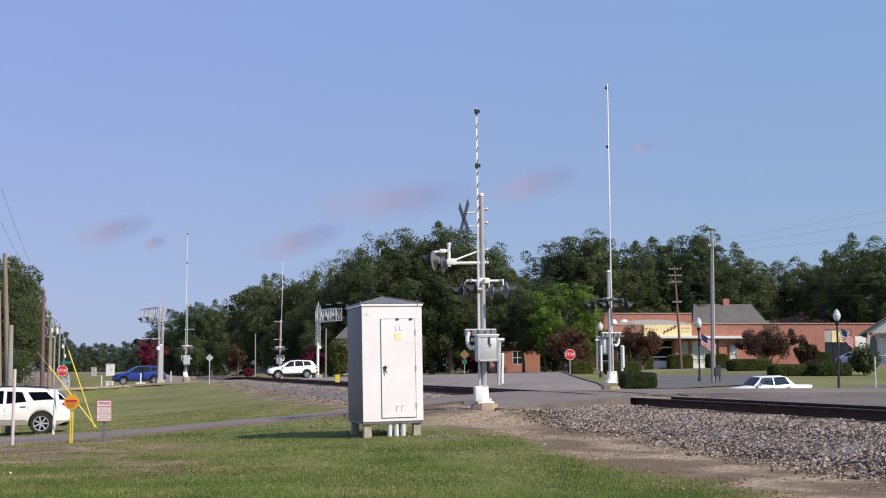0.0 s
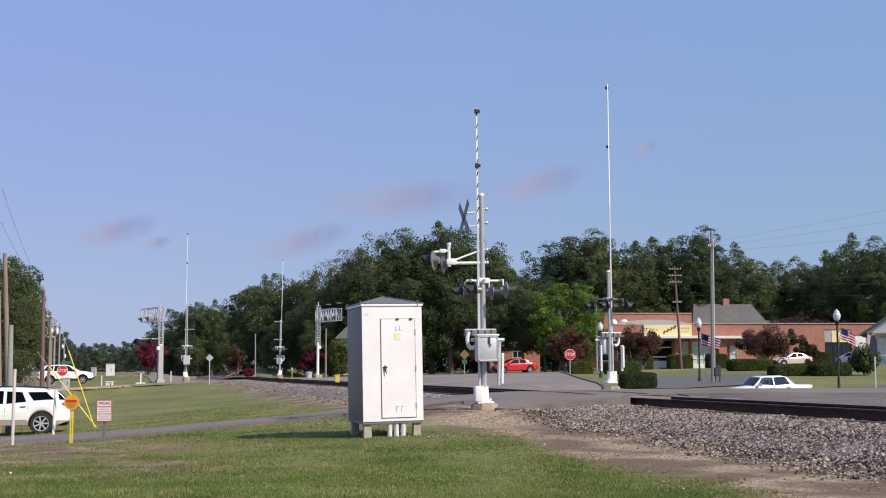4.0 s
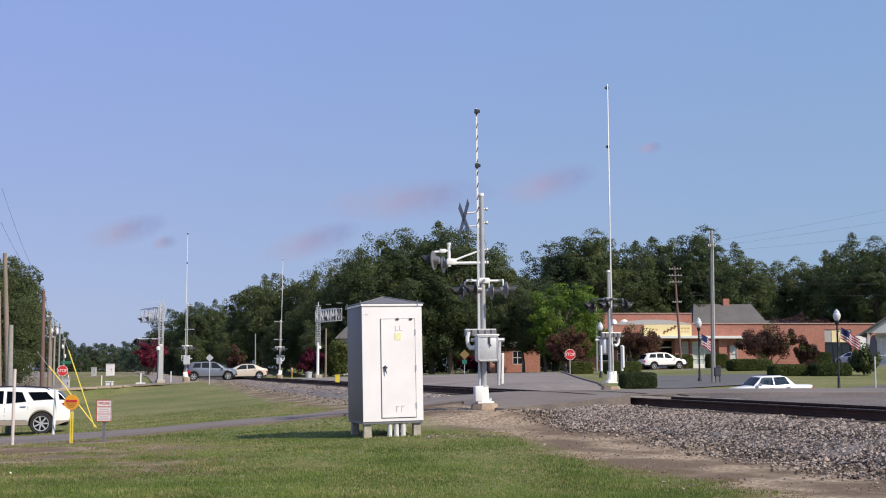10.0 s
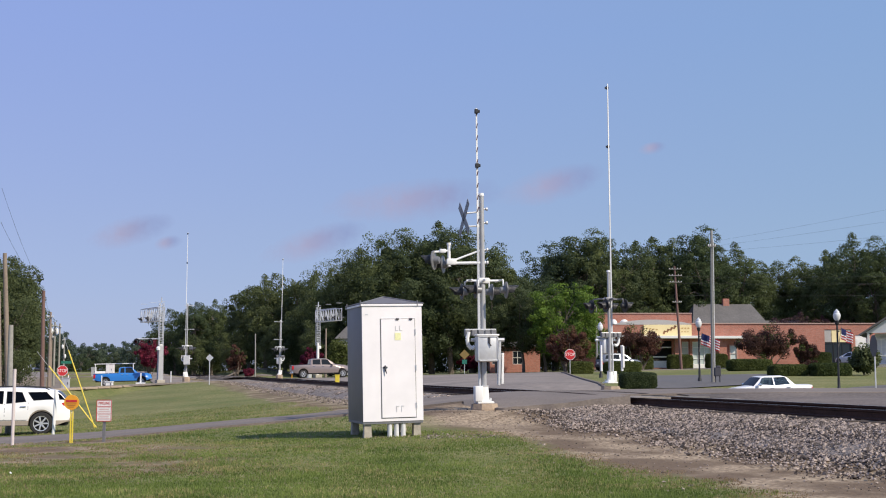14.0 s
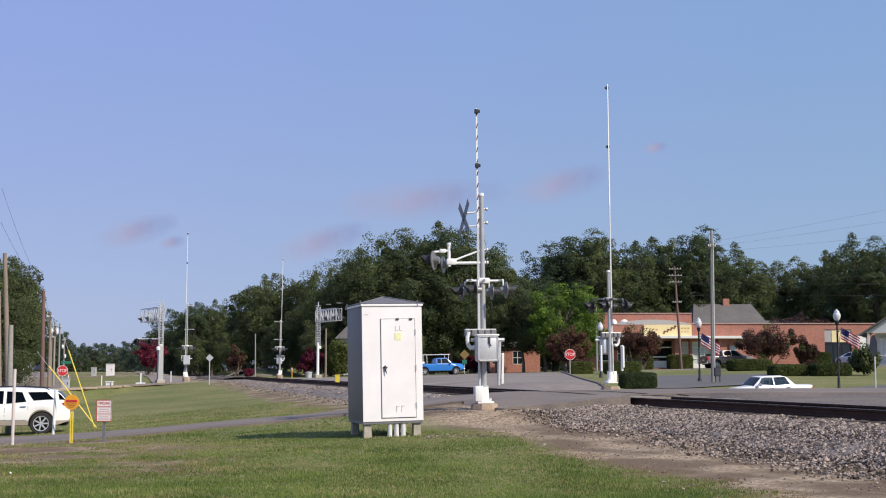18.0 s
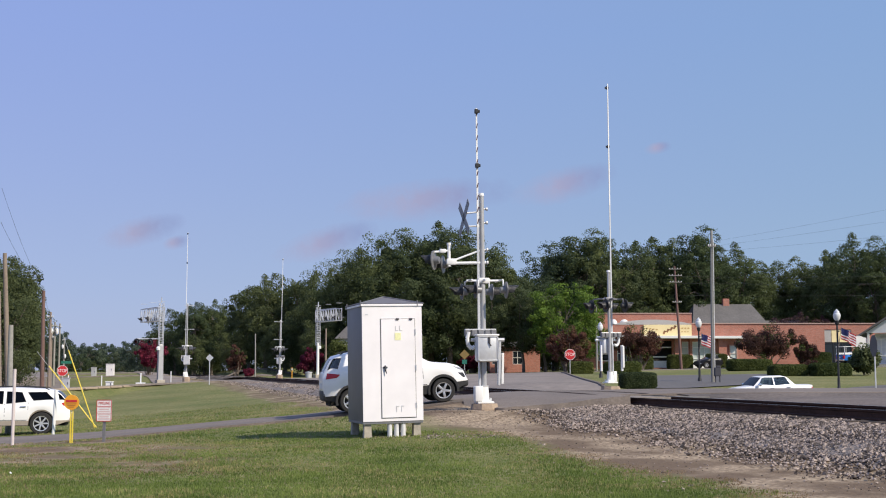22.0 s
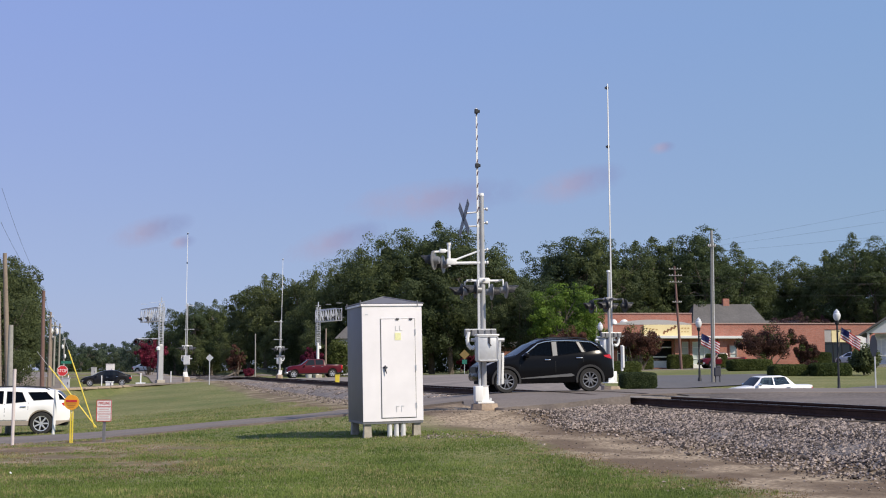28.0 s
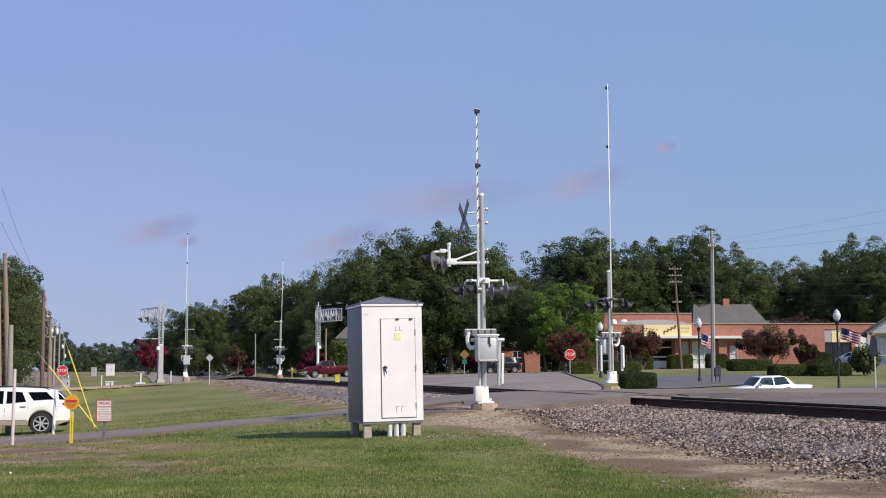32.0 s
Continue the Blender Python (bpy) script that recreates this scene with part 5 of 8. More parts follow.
CARS["dark_suv"] = dict(
    L=4.30, W=1.84, wb=2.64, r=0.36, ax=1.32, sill=0.30, arch=1.10, clad=0.14, shield=(0.30, 0.97), back=(-1.97, -1.70), seats=(0.12, -0.85, 0.78),
    top=[(-2.15, 0.72), (-2.12, 1.00), (-1.98, 1.14), (-1.86, 1.33), (-1.68, 1.50), (-1.45, 1.57), (-0.9, 1.625), (-0.3, 1.64), (0.1, 1.62), (0.45, 1.49), (0.97, 1.165),
         (1.1, 1.13), (1.5, 1.07), (1.9, 0.99), (2.08, 0.87), (2.15, 0.62)],
    belt=[(-2.15, 1.02), (-1.85, 1.19), (-1.0, 1.155), (0.0, 1.08), (0.9, 1.04), (1.5, 0.97), (2.15, 0.58)],
    glass=[("quarter_window", [(-1.08, 1.52), (-1.41, 1.49), (-1.74, 1.245), (-1.20, 1.205)]), ("side_window", [(-0.33, 1.53), (-0.94, 1.525), (-1.05, 1.19), (-0.32, 1.11)]),
           ("side_window", [(0.76, 1.09), (0.26, 1.45), (-0.14, 1.53), (-0.14, 1.10)])],
    lamps=[("tail_light", M_TAIL, [(-2.10, 0.98), (-1.80, 1.05), (-1.78, 1.10), (-2.08, 1.13)]), ("headlight", M_LENS, [(1.62, 0.955), (1.98, 0.80), (2.04, 0.82), (1.80, 0.93)])],
    seams=[(-0.23, 0.46, 1.09), (0.88, 0.80, 1.04), (-1.12, 0.90, 1.16)], handles=[(-0.98, 1.03), (0.02, 0.985)], mirror=(0.70, 1.13), mirror_mat=P_BLACK, bumper=P_BLACK,
    pillars=[(-0.23, -0.24, 1.10, 1.53, 0.15), (-1.13, -0.99, 1.20, 1.52, 0.09)], pillar_mat=M_PILLAR, seal=P_BLACK,
    chrome_line=[(0.80, 1.10), (0.52, 1.30), (0.28, 1.47), (0.05, 1.53), (-0.2, 1.555), (-0.6, 1.56), (-1.0, 1.55), (-1.42, 1.51), (-1.62, 1.38)],
    sill_strip=[(0.86, 0.42), (0.86, 0.445), (-0.74, 0.56), (-0.82, 0.50), (-0.74, 0.47)], rail_x=(-1.35, 0.05))
near_black = car("dark_crossover", "dark_suv", P_BLACK, "glossy black crossover crossing the track", big=True, spokes=9, rails=True, clad_mat=P_BLACK, rim_mat=M_DARKRIM, pane_mat=M_PRIVACY, arch_mat=M_CLAD)
WHITE_MARKS = [(0.0, -112.0), (13.0, -66.0), (20.0, -17.1), (21.0, -9.52), (21.5, -5.32), (22.0, -1.32), (22.5, 2.36), (23.0, 6.04), (23.5, 9.66), (24.0, 13.25), (25.0, 20.3), (32.0, 60.0)]
BLACK_MARKS = [(0.0, 150.0), (25.5, 13.83), (27.5, 5.30), (28.0, 3.05), (28.5, 1.00), (29.0, -1.43), (29.5, -4.33), (30.0, -7.82), (30.5, -11.5), (31.0, -15.4), (32.0, -24.0)]


# a dark car that comes down the back street and turns off: (seconds, bearing, depth, heading)
street_car = car("distant_sedan", "sedan", P_CHAR, "dark sedan coming down the distant back street", "car")
STREET_ROWS = [(0.0, -0.333, 460, -72), (14.0, -0.331, 320, -72), (17.5, -0.331, 270, -72), (20.0, -0.3357, 228, -70), (21.5, -0.341, 200, -66),
               (22.3, -0.340, 186, -40), (23.0, -0.3347, 178, -12), (23.6, -0.332, 175, 10), (24.2, -0.336, 172, 60), (25.5, -0.375, 168, 170), (27.5, -0.47, 164, 184), (32.0, -0.75, 150, 190)]
FLEET.append((street_car, [(t, pose(b * y, y, ground_z(b * y, y) + 0.06, 0, 0, a)) for t, b, y, a in STREET_ROWS]))


# a silver car that crosses beyond the track late on
lane_car = car("distant_sedan", "sedan", P_SILVER, "silver sedan on the lane under the far trees", "car")
LANE_ROWS = [(0.0, -0.62), (20.0, -0.46), (25.0, -0.37), (27.5, -0.2525), (28.0, -0.2423), (29.0, -0.2247), (31.0, -0.200), (32.0, -0.190)]
FLEET.append((lane_car, [(t, pose(b * 196, 196, ground_z(b * 196, 196) + 0.03, 0, 0, 8)) for t, b in LANE_ROWS]))


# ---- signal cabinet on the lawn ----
M_CAB_SIDE = material("cabinet_side_grey", (0.165, 0.155, 0.155), 0.5, metal=0.1, vary=0.08, grain=4, stain=1.0)

def signal_cabinet():
    e = thing("signal_cabinet", (-1.595, 24.5, 0.56), "white steel railway signal cabinet on concrete piers", "cabinet")
    e.matrix_world = Matrix.Translation((-1.595, 24.5, 0.56)) @ pose(0, 0, 0, 0, 0, 16) @ pose(0, 0, 0, 0, -1.2, 0)
    w, d, h = 1.25, 1.45, 2.33
    # The body walls are a much darker grey than the front panel.
    part("body", boxed((w / 2, d / 2, h / 2), (w, d, h), bev=0.012), M_CAB_SIDE, e, "side walls in a darker grey than the front", smooth=True)
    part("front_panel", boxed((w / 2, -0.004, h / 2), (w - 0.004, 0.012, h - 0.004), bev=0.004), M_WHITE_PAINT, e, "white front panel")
    f = bmesh.new()
    for c, s in (((w / 2, -0.018, h + 0.005), (w + 0.05, 0.03, 0.042)), ((w / 2, d + 0.018, h + 0.005), (w + 0.05, 0.03, 0.042)),
                 ((-0.014, d / 2, h + 0.005), (0.024, d + 0.004, 0.042)), ((w + 0.014, d / 2, h + 0.005), (0.024, d + 0.004, 0.042))):
        box(f, c, s, bev=0.006)
    part("eave_trim", f, M_WHITE_PAINT, e)
    r = bmesh.new()
    o = 0.03
    base = [r.verts.new(p) for p in ((-o, -o, h + 0.035), (w + o, -o, h + 0.035), (w + o, d + o, h + 0.035), (-o, d + o, h + 0.035))]
    peak = r.verts.new((w / 2, d / 2, h + 0.205))
    for i in range(4):
        r.faces.new((base[i], base[(i + 1) % 4], peak))
    r.faces.new(base[::-1])
    roof = part("roof", r, M_GREY_ROOF, e, "shallow grey sheet-metal hip roof")
    sm = bmesh.new()
    for p in ((-o, -o), (w + o, -o), (w + o, d + o), (-o, d + o)):
        rod(sm, (p[0], p[1], h + 0.04), (w / 2, d / 2, h + 0.21), 0.014, seg=6)
        rod(sm, (p[0] * 0.9, p[1] * 0.9, h - 0.02), (p[0] * 0.9, p[1] * 0.9, h + 0.10), 0.012, seg=6)
    part("roof_seam", sm, M_SILVER_DARK, roof)
    x0, x1, z0, z1 = 0.39, 1.09, 0.075, 2.045
    door = part("door", boxed(((x0 + x1) / 2, -0.016, (z0 + z1) / 2), (x1 - x0, 0.03, z1 - z0), bev=0.006), M_WHITE_PAINT, e, "white steel door with three hinges")
    # Grey strips paint the shade line of the gap round the door.
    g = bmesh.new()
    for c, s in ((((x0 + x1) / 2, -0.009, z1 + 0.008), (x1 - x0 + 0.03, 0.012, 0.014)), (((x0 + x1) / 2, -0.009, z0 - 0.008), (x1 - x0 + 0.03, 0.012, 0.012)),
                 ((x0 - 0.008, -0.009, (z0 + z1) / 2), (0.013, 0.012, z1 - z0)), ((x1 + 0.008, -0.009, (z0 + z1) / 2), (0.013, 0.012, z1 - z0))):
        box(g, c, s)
    part("door_gap_shade", g, material("grey_gap_shade", (0.20, 0.20, 0.20), 0.8), door)
    hn = bmesh.new()
    box(hn, (x0 + 0.075, -0.045, 1.06), (0.024, 0.04, 0.12), bev=0.006)
    rod(hn, (x0 + 0.06, -0.07, 1.12), (x0 + 0.09, -0.07, 0.95), 0.010, seg=8)
    box(hn, (x0 + 0.075, -0.035, 1.08), (0.09, 0.02, 0.035), bev=0.006)
    part("handle", hn, M_BAR, door, "dark steel lever handle with a padlock")
    for z in (0.30, 1.06, 1.78):
        part("hinge", rodded((x1 + 0.012, -0.035, z - 0.06), (x1 + 0.012, -0.035, z + 0.06), 0.016), M_GALV, door)
    for x in (x0 + 0.34, x0 + 0.62):
        b = bmesh.new()
        box(b, (x, -0.035, z1 + 0.005), (0.06, 0.04, 0.035), bev=0.006)
        part("drip_clip", b, M_BAR, door)
    part("sticker", boxed((x0 + 0.345, -0.034, 1.70), (0.13, 0.006, 0.15), bev=0.002), material("faded_yellow_sticker", (0.76, 0.75, 0.42), 0.6, vary=0.2, grain=30), door)
    bars = bmesh.new()
    for k in range(2):
        box(bars, (x0 + 0.30 + 0.09 * k, -0.034, 1.865), (0.012, 0.006, 0.10))
        box(bars, (x0 + 0.325 + 0.09 * k, -0.034, 1.82), (0.05, 0.006, 0.012))
        box(bars, (x0 + 0.30 + 0.10 * k, -0.034, 0.25), (0.012, 0.006, 0.12))
        box(bars, (x0 + 0.325 + 0.10 * k, -0.034, 0.30), (0.05, 0.006, 0.012))
    part("lettering", bars, M_GALV, door)
    part("maker_plate", boxed((0.10, -0.012, 2.15), (0.055, 0.008, 0.02)), M_GALV, e)
    part("floor_frame", boxed((w / 2, d / 2, -0.022), (w - 0.01, d - 0.01, 0.05), bev=0.005), M_SILVER_DARK, e)
    for x, y in ((0.11, 0.12), (w - 0.12, 0.12), (0.11, d - 0.14), (w - 0.12, d - 0.14)):
        b = bmesh.new()
        lathe(b, [(0.115, -0.42), (0.098, -0.045)], 4, pose(x, y, 0, 0, 0, 45))
        part("pier", b, M_CONCRETE, e, "short tapered concrete pier")
    for k, x in enumerate((0.56, 0.70, 0.84)):
        part("conduit", rodded((x, 0.07, -0.46), (x, 0.07, -0.04), 0.05, seg=14), material("pale_conduit", (0.66, 0.66, 0.65), 0.5) if k == 0 else bpy.data.materials["pale_conduit"], e, smooth=True)
    return e


signal_cabinet()
gr = random.Random(3)
litter = []
while len(litter) < 1300:
    px, py = gr.uniform(-0.5, 8.5), gr.uniform(15.0, 31.5)
    tu = track_uv(px, py)[0]
    if -7.2 < tu < -2.2 and gr.random() < 0.25 + 0.6 * step(-6.5, -3.0, tu) and (py - near_road_y(px)) * 0.982 < -3.6:
        litter.append((px, py, ground_z(px, py) + 0.004))
stone_field("loose_gravel", litter, 0.017, "small loose gravel scattered over the bare soil")
stone_field("gravel_apron", [(gr.uniform(-1.5, -0.3), 24.45 + gr.gauss(0.1, 0.25), 0) for k in range(110)] +
            [(-0.3 + 1.6 * gr.random() ** 1.4, 24.5 + gr.gauss(0.05, 0.32), 0) for k in range(420)], 0.014, "pale gravel scattered under the cabinet")
for _v in bpy.data.objects["gravel_apron"].data.vertices:
    _v.co.z += ground_z(_v.co.x, _v.co.y) + 0.01


# ---- crossing signals ----
M_SILVER_BACK = material("silver_signal_back", (0.21, 0.21, 0.215), 0.45, metal=0.3, vary=0.12, grain=8)
M_HOOD = material("dark_signal_hood", (0.085, 0.085, 0.09), 0.5, vary=0.15)


def light_head(parent, at, k=0.74, back=None):
    """Flashing-light head that faces +x: round background plate, hood and lens."""
    b = bmesh.new()
    q = Matrix.Rotation(radians(90), 4, "Y")
    lathe(b, [(0.0, -0.17), (0.10, -0.16), (0.13, -0.03), (0.285, -0.02), (0.285, 0.0), (0.15, 0.004), (0.0, 0.005)], 24, q)
    h = part("light_head", b, back or M_SILVER_BACK, parent, "round black signal light with a grey hood" if back else "round silver-backed signal light with a black front", smooth=True, at=at @ Matrix.Diagonal((1, k, k, 1)))
    f = bmesh.new()
    lathe(f, [(0.284, 0.002), (0.284, 0.008), (0.152, 0.008), (0.152, 0.002)], 24, q, False)
    part("background_plate", f, M_BLACK, h)
    v = bmesh.new()
    n = 12
    prev = None
    for i in range(n + 1):
        a = radians(-35 + 250 * i / n)
        y, z = 0.165 * math.cos(a), 0.165 * math.sin(a)
        row = [v.verts.new((0.0, y, z)), v.verts.new((0.33 - 0.15 * (1 - max(0, math.sin(a))), y, z * 0.96))]
        if prev:
            v.faces.new((prev[0], prev[1], row[1], row[0]))
        prev = row
    bmesh.ops.solidify(v, geom=v.faces[:], thickness=0.008)
    part("hood", v, M_HOOD, h, "dark sun hood", smooth=True)
    l = bmesh.new()
    lathe(l, [(0.15, 0.006), (0.12, 0.03), (0.0, 0.045)], 20, q)
    part("lens", l, M_SIGNAL_LENS, h, smooth=True)
    return h





def gate_stripes(e, x, y, z0, z1, lean, red_from, seg=0.30, w=0.082, fade=True):
    """The raised gate arm, in striped lengths, with its small lamps."""
    n = max(3, int((z1 - z0) / seg))
    for k in range(n):
        a, b = z0 + (z1 - z0) * k / n, z0 + (z1 - z0) * (k + 1) / n
        f = a / z1
        ww = w * (1 - 0.45 * (a - z0) / (z1 - z0))
        striped = a > red_from
        c = b - 0.002
        part("gate_arm", boxed((x + lean * (a + c) / 2, y, (a + c) / 2), (ww, 0.03, c - a)), M_SIGN_WHITE if striped or a > 6.5 else M_GALV, e)
        if striped:
            part("red_stripe", boxed((x + lean * (a + c) / 2 + ww * 0.19, y, (a + c) / 2), (ww * 0.55, 0.036, 0.13), pose(0, 0, 0, 0, 14, 0)), M_GATE_RED, e)
    for f in (0.757, 0.985):
        z = z0 + (z1 - z0) * f
        lm = bmesh.new()
        box(lm, (x + lean * z - 0.01, y - 0.05, z), (0.10, 0.08, 0.12), bev=0.02)
        rod(lm, (x + lean * z + 0.04, y - 0.05, z), (x + lean * z + 0.075, y - 0.05, z), 0.04)
        part("arm_lamp", lm, M_BLACK, e, "small dark lamp on the gate arm")


M_GATE_RED = material("gate_red_stripe", (0.09, 0.045, 0.045), 0.5, vary=0.15)


def crossing_signal(at, turn, mast_h, arm, label, lean=-0.012, heads=3.08, foot=0.13, upper=False, buck=True, detail=True, side=1, red_from=3.0, arm_w=0.06):
    e = thing("crossing_signal", at, label, "crossing signal", "crossing signals")
    e.matrix_world = Matrix.Translation(at) @ pose(0, 0, 0, 0, 0, turn) @ pose(0, 0, 0, 0, math.degrees(lean), 0)
    b = bmesh.new()
    lathe(b, [(0.36, -0.5), (0.36, foot - 0.13), (0.33, foot)], 8, pose(0, 0, 0, 0, 0, 22))
    part("foundation", b, M_TAN_CONCRETE, e, "tan concrete foundation")
    b = bmesh.new()
    box(b, (0, 0, 0.16), (0.42, 0.42, 0.05), bev=0.01)
    lathe(b, [(0.19, 0.17), (0.13, 0.24), (0.11, 0.55), (0.13, 0.58)], 14)
    for k in range(4):
        a = radians(45 + 90 * k)
        rod(b, (0.19 * math.cos(a), 0.19 * math.sin(a), 0.16), (0.19 * math.cos(a), 0.19 * math.sin(a), 0.27), 0.02, seg=8)
    part("base_casting", b, M_SIGN_WHITE, e, "white cast mast base", smooth=True)
    part("junction_box", boxed((-0.17, -0.08, 0.38), (0.20, 0.24, 0.38), bev=0.02), M_SIGN_WHITE, e, "white junction box at the mast foot", smooth=True)
    part("mast", rodded((0, 0, 0.2), (0, 0, mast_h), 0.072 if detail is True else 0.058, 0.064 if detail is True else 0.050, 16), M_SILVER, e, "silver painted tubular mast", smooth=True)
    part("mast_cap", rodded((0, 0, mast_h - 0.02), (0, 0, mast_h + 0.05), 0.074, 0.06, 14), M_SIGN_WHITE, e, smooth=True)
    # gate mechanism with its counterweights
    mech = part("gate_mechanism", boxed((0.02, -0.24, 1.50), (0.54, 0.38, 0.66) if detail != 2 else (0.40, 0.34, 0.58), bev=0.06), M_GALV, e, "silver gate motor housing", smooth=True)
    if detail == 2:
        for x in (-0.46, 0.40):
            part("support_arm", boxed((x, 0.08, 1.05), (0.06, 0.10, 0.95), bev=0.01), M_SIGN_WHITE, e)
    part("housing_lid", boxed((0.02, -0.25, 1.835), (0.58, 0.42, 0.045), bev=0.015), M_SIGN_WHITE, mech, smooth=True)
    fr = bmesh.new()
    for c, d in (((0.02, -0.436, 1.795), (0.50, 0.02, 0.03)), ((0.02, -0.436, 1.205), (0.46, 0.02, 0.03)), ((-0.225, -0.436, 1.50), (0.03, 0.02, 0.56)), ((0.265, -0.436, 1.50), (0.03, 0.02, 0.56))):
        box(fr, c, d, bev=0.006)
    part("cover_flange", fr, M_GALV, mech)
    lt = bmesh.new()
    box(lt, (0.05, -0.445, 1.70), (0.05, 0.03, 0.16), bev=0.01)
    rod(lt, (0.05, -0.45, 1.64), (0.09, -0.46, 1.56), 0.014, seg=6)
    part("latch", lt, M_BAR, mech)
    part("shaft", rodded((-0.35, -0.15, 1.72), (0.50, -0.15, 1.72), 0.045, seg=12), M_GALV, mech, smooth=True)
    rack = part("counterweight_bar", boxed((-0.08, -0.02, 1.985), (0.80, 0.10, 0.03), bev=0.008), M_GALV, e, "grey counterweight bar")
    for x in (-0.42, -0.25, -0.08, 0.09, 0.25):
        part("counterweight", boxed((x, -0.04, 1.90), (0.135, 0.14, 0.15), bev=0.012), M_SILVER_DARK, rack, "bolted dark grey counterweight plate")
    hk = bmesh.new()
    pts = [Vector((-0.40, -0.10, 1.92)), Vector((-0.44, -0.10, 1.76)), Vector((-0.42, -0.10, 1.60)), Vector((-0.33, -0.10, 1.50)), Vector((-0.25, -0.10, 1.56))]
    for p, q in zip(pts, pts[1:]):
        rod(hk, p, q, 0.05, seg=8)
    part("arm_bracket", hk, M_SIGN_WHITE, e, smooth=True)
    for x in ((0.42, 0.50) if detail is True else ()):
        part("support_arm", boxed((x, 0.10, 1.15 if x < 0.45 else 1.0), (0.06, 0.14, 1.15 if x < 0.45 else 0.78), pose(0, 0, 0, 0, 2, 0), 0.012), M_SIGN_WHITE if x > 0.45 else M_GALV, e)
    if side and detail:
        part("support_arm", boxed((-0.48, 0.12, 1.1), (0.07, 0.12, 0.8), bev=0.01), M_SIGN_WHITE, e)
    gate_stripes(e, -0.115, -0.02, 1.5, arm, lean * -0.15, red_from, w=arm_w)
    part("arm_foot", boxed((-0.115, 0.0, 1.0), (0.05, 0.08, 1.15), bev=0.01), M_GALV, e)
    # light heads in pairs, back to back
    cx = bmesh.new()
    rod(cx, (0, -0.42, heads + 0.14), (0, 0.42, heads + 0.14), 0.035)
    rod(cx, (-0.42, 0, heads + 0.14), (0.46, 0, heads + 0.14), 0.030)
    rod(cx, (-0.36, -0.40, heads + 0.14), (-0.36, 0.40, heads + 0.14), 0.022, seg=8)
    rod(cx, (0.43, -0.40, heads + 0.14), (0.43, 0.40, heads + 0.14), 0.022, seg=8)
    box(cx, (0.02, 0, heads + 0.14), (0.30, 0.20, 0.14), bev=0.03)
    part("light_crossarm", cx, M_SIGN_WHITE if detail != 2 else M_SILVER_DARK, e, smooth=True)
    for y in (-0.40, 0.40):
        for s in (1, -1):
            x = (0.34 if y > 0 else 0.52) if s > 0 else (-0.46 if y > 0 else -0.28)
            light_head(e, pose(x, y, heads - 0.12, 0, 0, 0 if s > 0 else 180), 0.86 if detail == 2 else 0.74, M_BLACK if detail == 2 else None)
            part("hanger", rodded((x - 0.08 * s, y, heads - 0.02), (x - 0.08 * s, y * 0.95, heads + 0.14), 0.022, seg=8), M_SIGN_WHITE if detail != 2 else M_SILVER_DARK, e)
    if upper:
        z = 3.68
        a = bmesh.new()
        rod(a, (0.10, 0, z), (-0.86, 0, z - 0.02), 0.038)
        rod(a, (0.0, 0, z + 0.33), (-0.72, 0, z + 0.06), 0.025, seg=8)
        rod(a, (-0.86, 0, z - 0.10), (-0.86, 0, z + 0.46), 0.042)
        rod(a, (-0.86, 0, z + 0.44), (-0.86, 0, z + 0.50), 0.055)
        rod(a, (-0.86, 0, z + 0.30), (-1.28, 0, z + 0.26), 0.03, seg=8)
        box(a, (-1.02, 0, z + 0.29), (0.16, 0.10, 0.10), bev=0.02)
        box(a, (-0.80, 0, z + 0.02), (0.26, 0.12, 0.16), bev=0.03)
        part("side_bracket", a, M_SIGN_WHITE, e, "white pipe bracket for the upper lights", smooth=True)
        light_head(e, pose(-1.27, -0.05, z + 0.05, 0, 0, 152), 0.86)
        light_head(e, pose(-0.98, 0.22, z - 0.03, 0, 0, 156), 0.80)
        for zz in (z + 0.33, z, 5.05, 4.70):
            rung = bmesh.new()
            rod(rung, (-0.02, 0, zz), (0.13, 0, zz), 0.025, seg=8)
            rod(rung, (0.11, -0.02, zz), (0.15, -0.02, zz), 0.045, seg=8)
            part("clamp", rung, M_GALV, e)
    if detail is False:
        for zz in (mast_h * 0.66, mast_h * 0.98):
            part("step_arm", rodded((-0.25, 0, zz), (0.62, 0, zz), 0.025, seg=8), M_GALV, e)
        part("relay_box", boxed((0.0, -0.3, 1.6), (0.55, 0.4, 0.75), bev=0.03), M_GALV, e, "grey relay box on the mast")
    if buck:
        zc = mast_h - 0.55
        a = bmesh.new()
        rod(a, (0.0, 0, zc + 0.12), (-0.44, 0.0, zc + 0.08), 0.022, seg=8)
        rod(a, (0.0, 0, zc - 0.24), (-0.42, 0.0, zc - 0.26), 0.020, seg=8)
        part("sign_bracket", a, M_GALV, e)
        for s in (1, -1):
            rot = Matrix.Rotation(radians(4), 4, "Z") @ Matrix.Rotation(radians(48 * s), 4, "X") 
            part("crossbuck_blade", boxed((-0.46, 0, zc - 0.05), (0.014, 0.20, 1.15), rot, 0.004), M_SILVER_DARK, e, "crossbuck blade seen nearly edge-on")
    return e


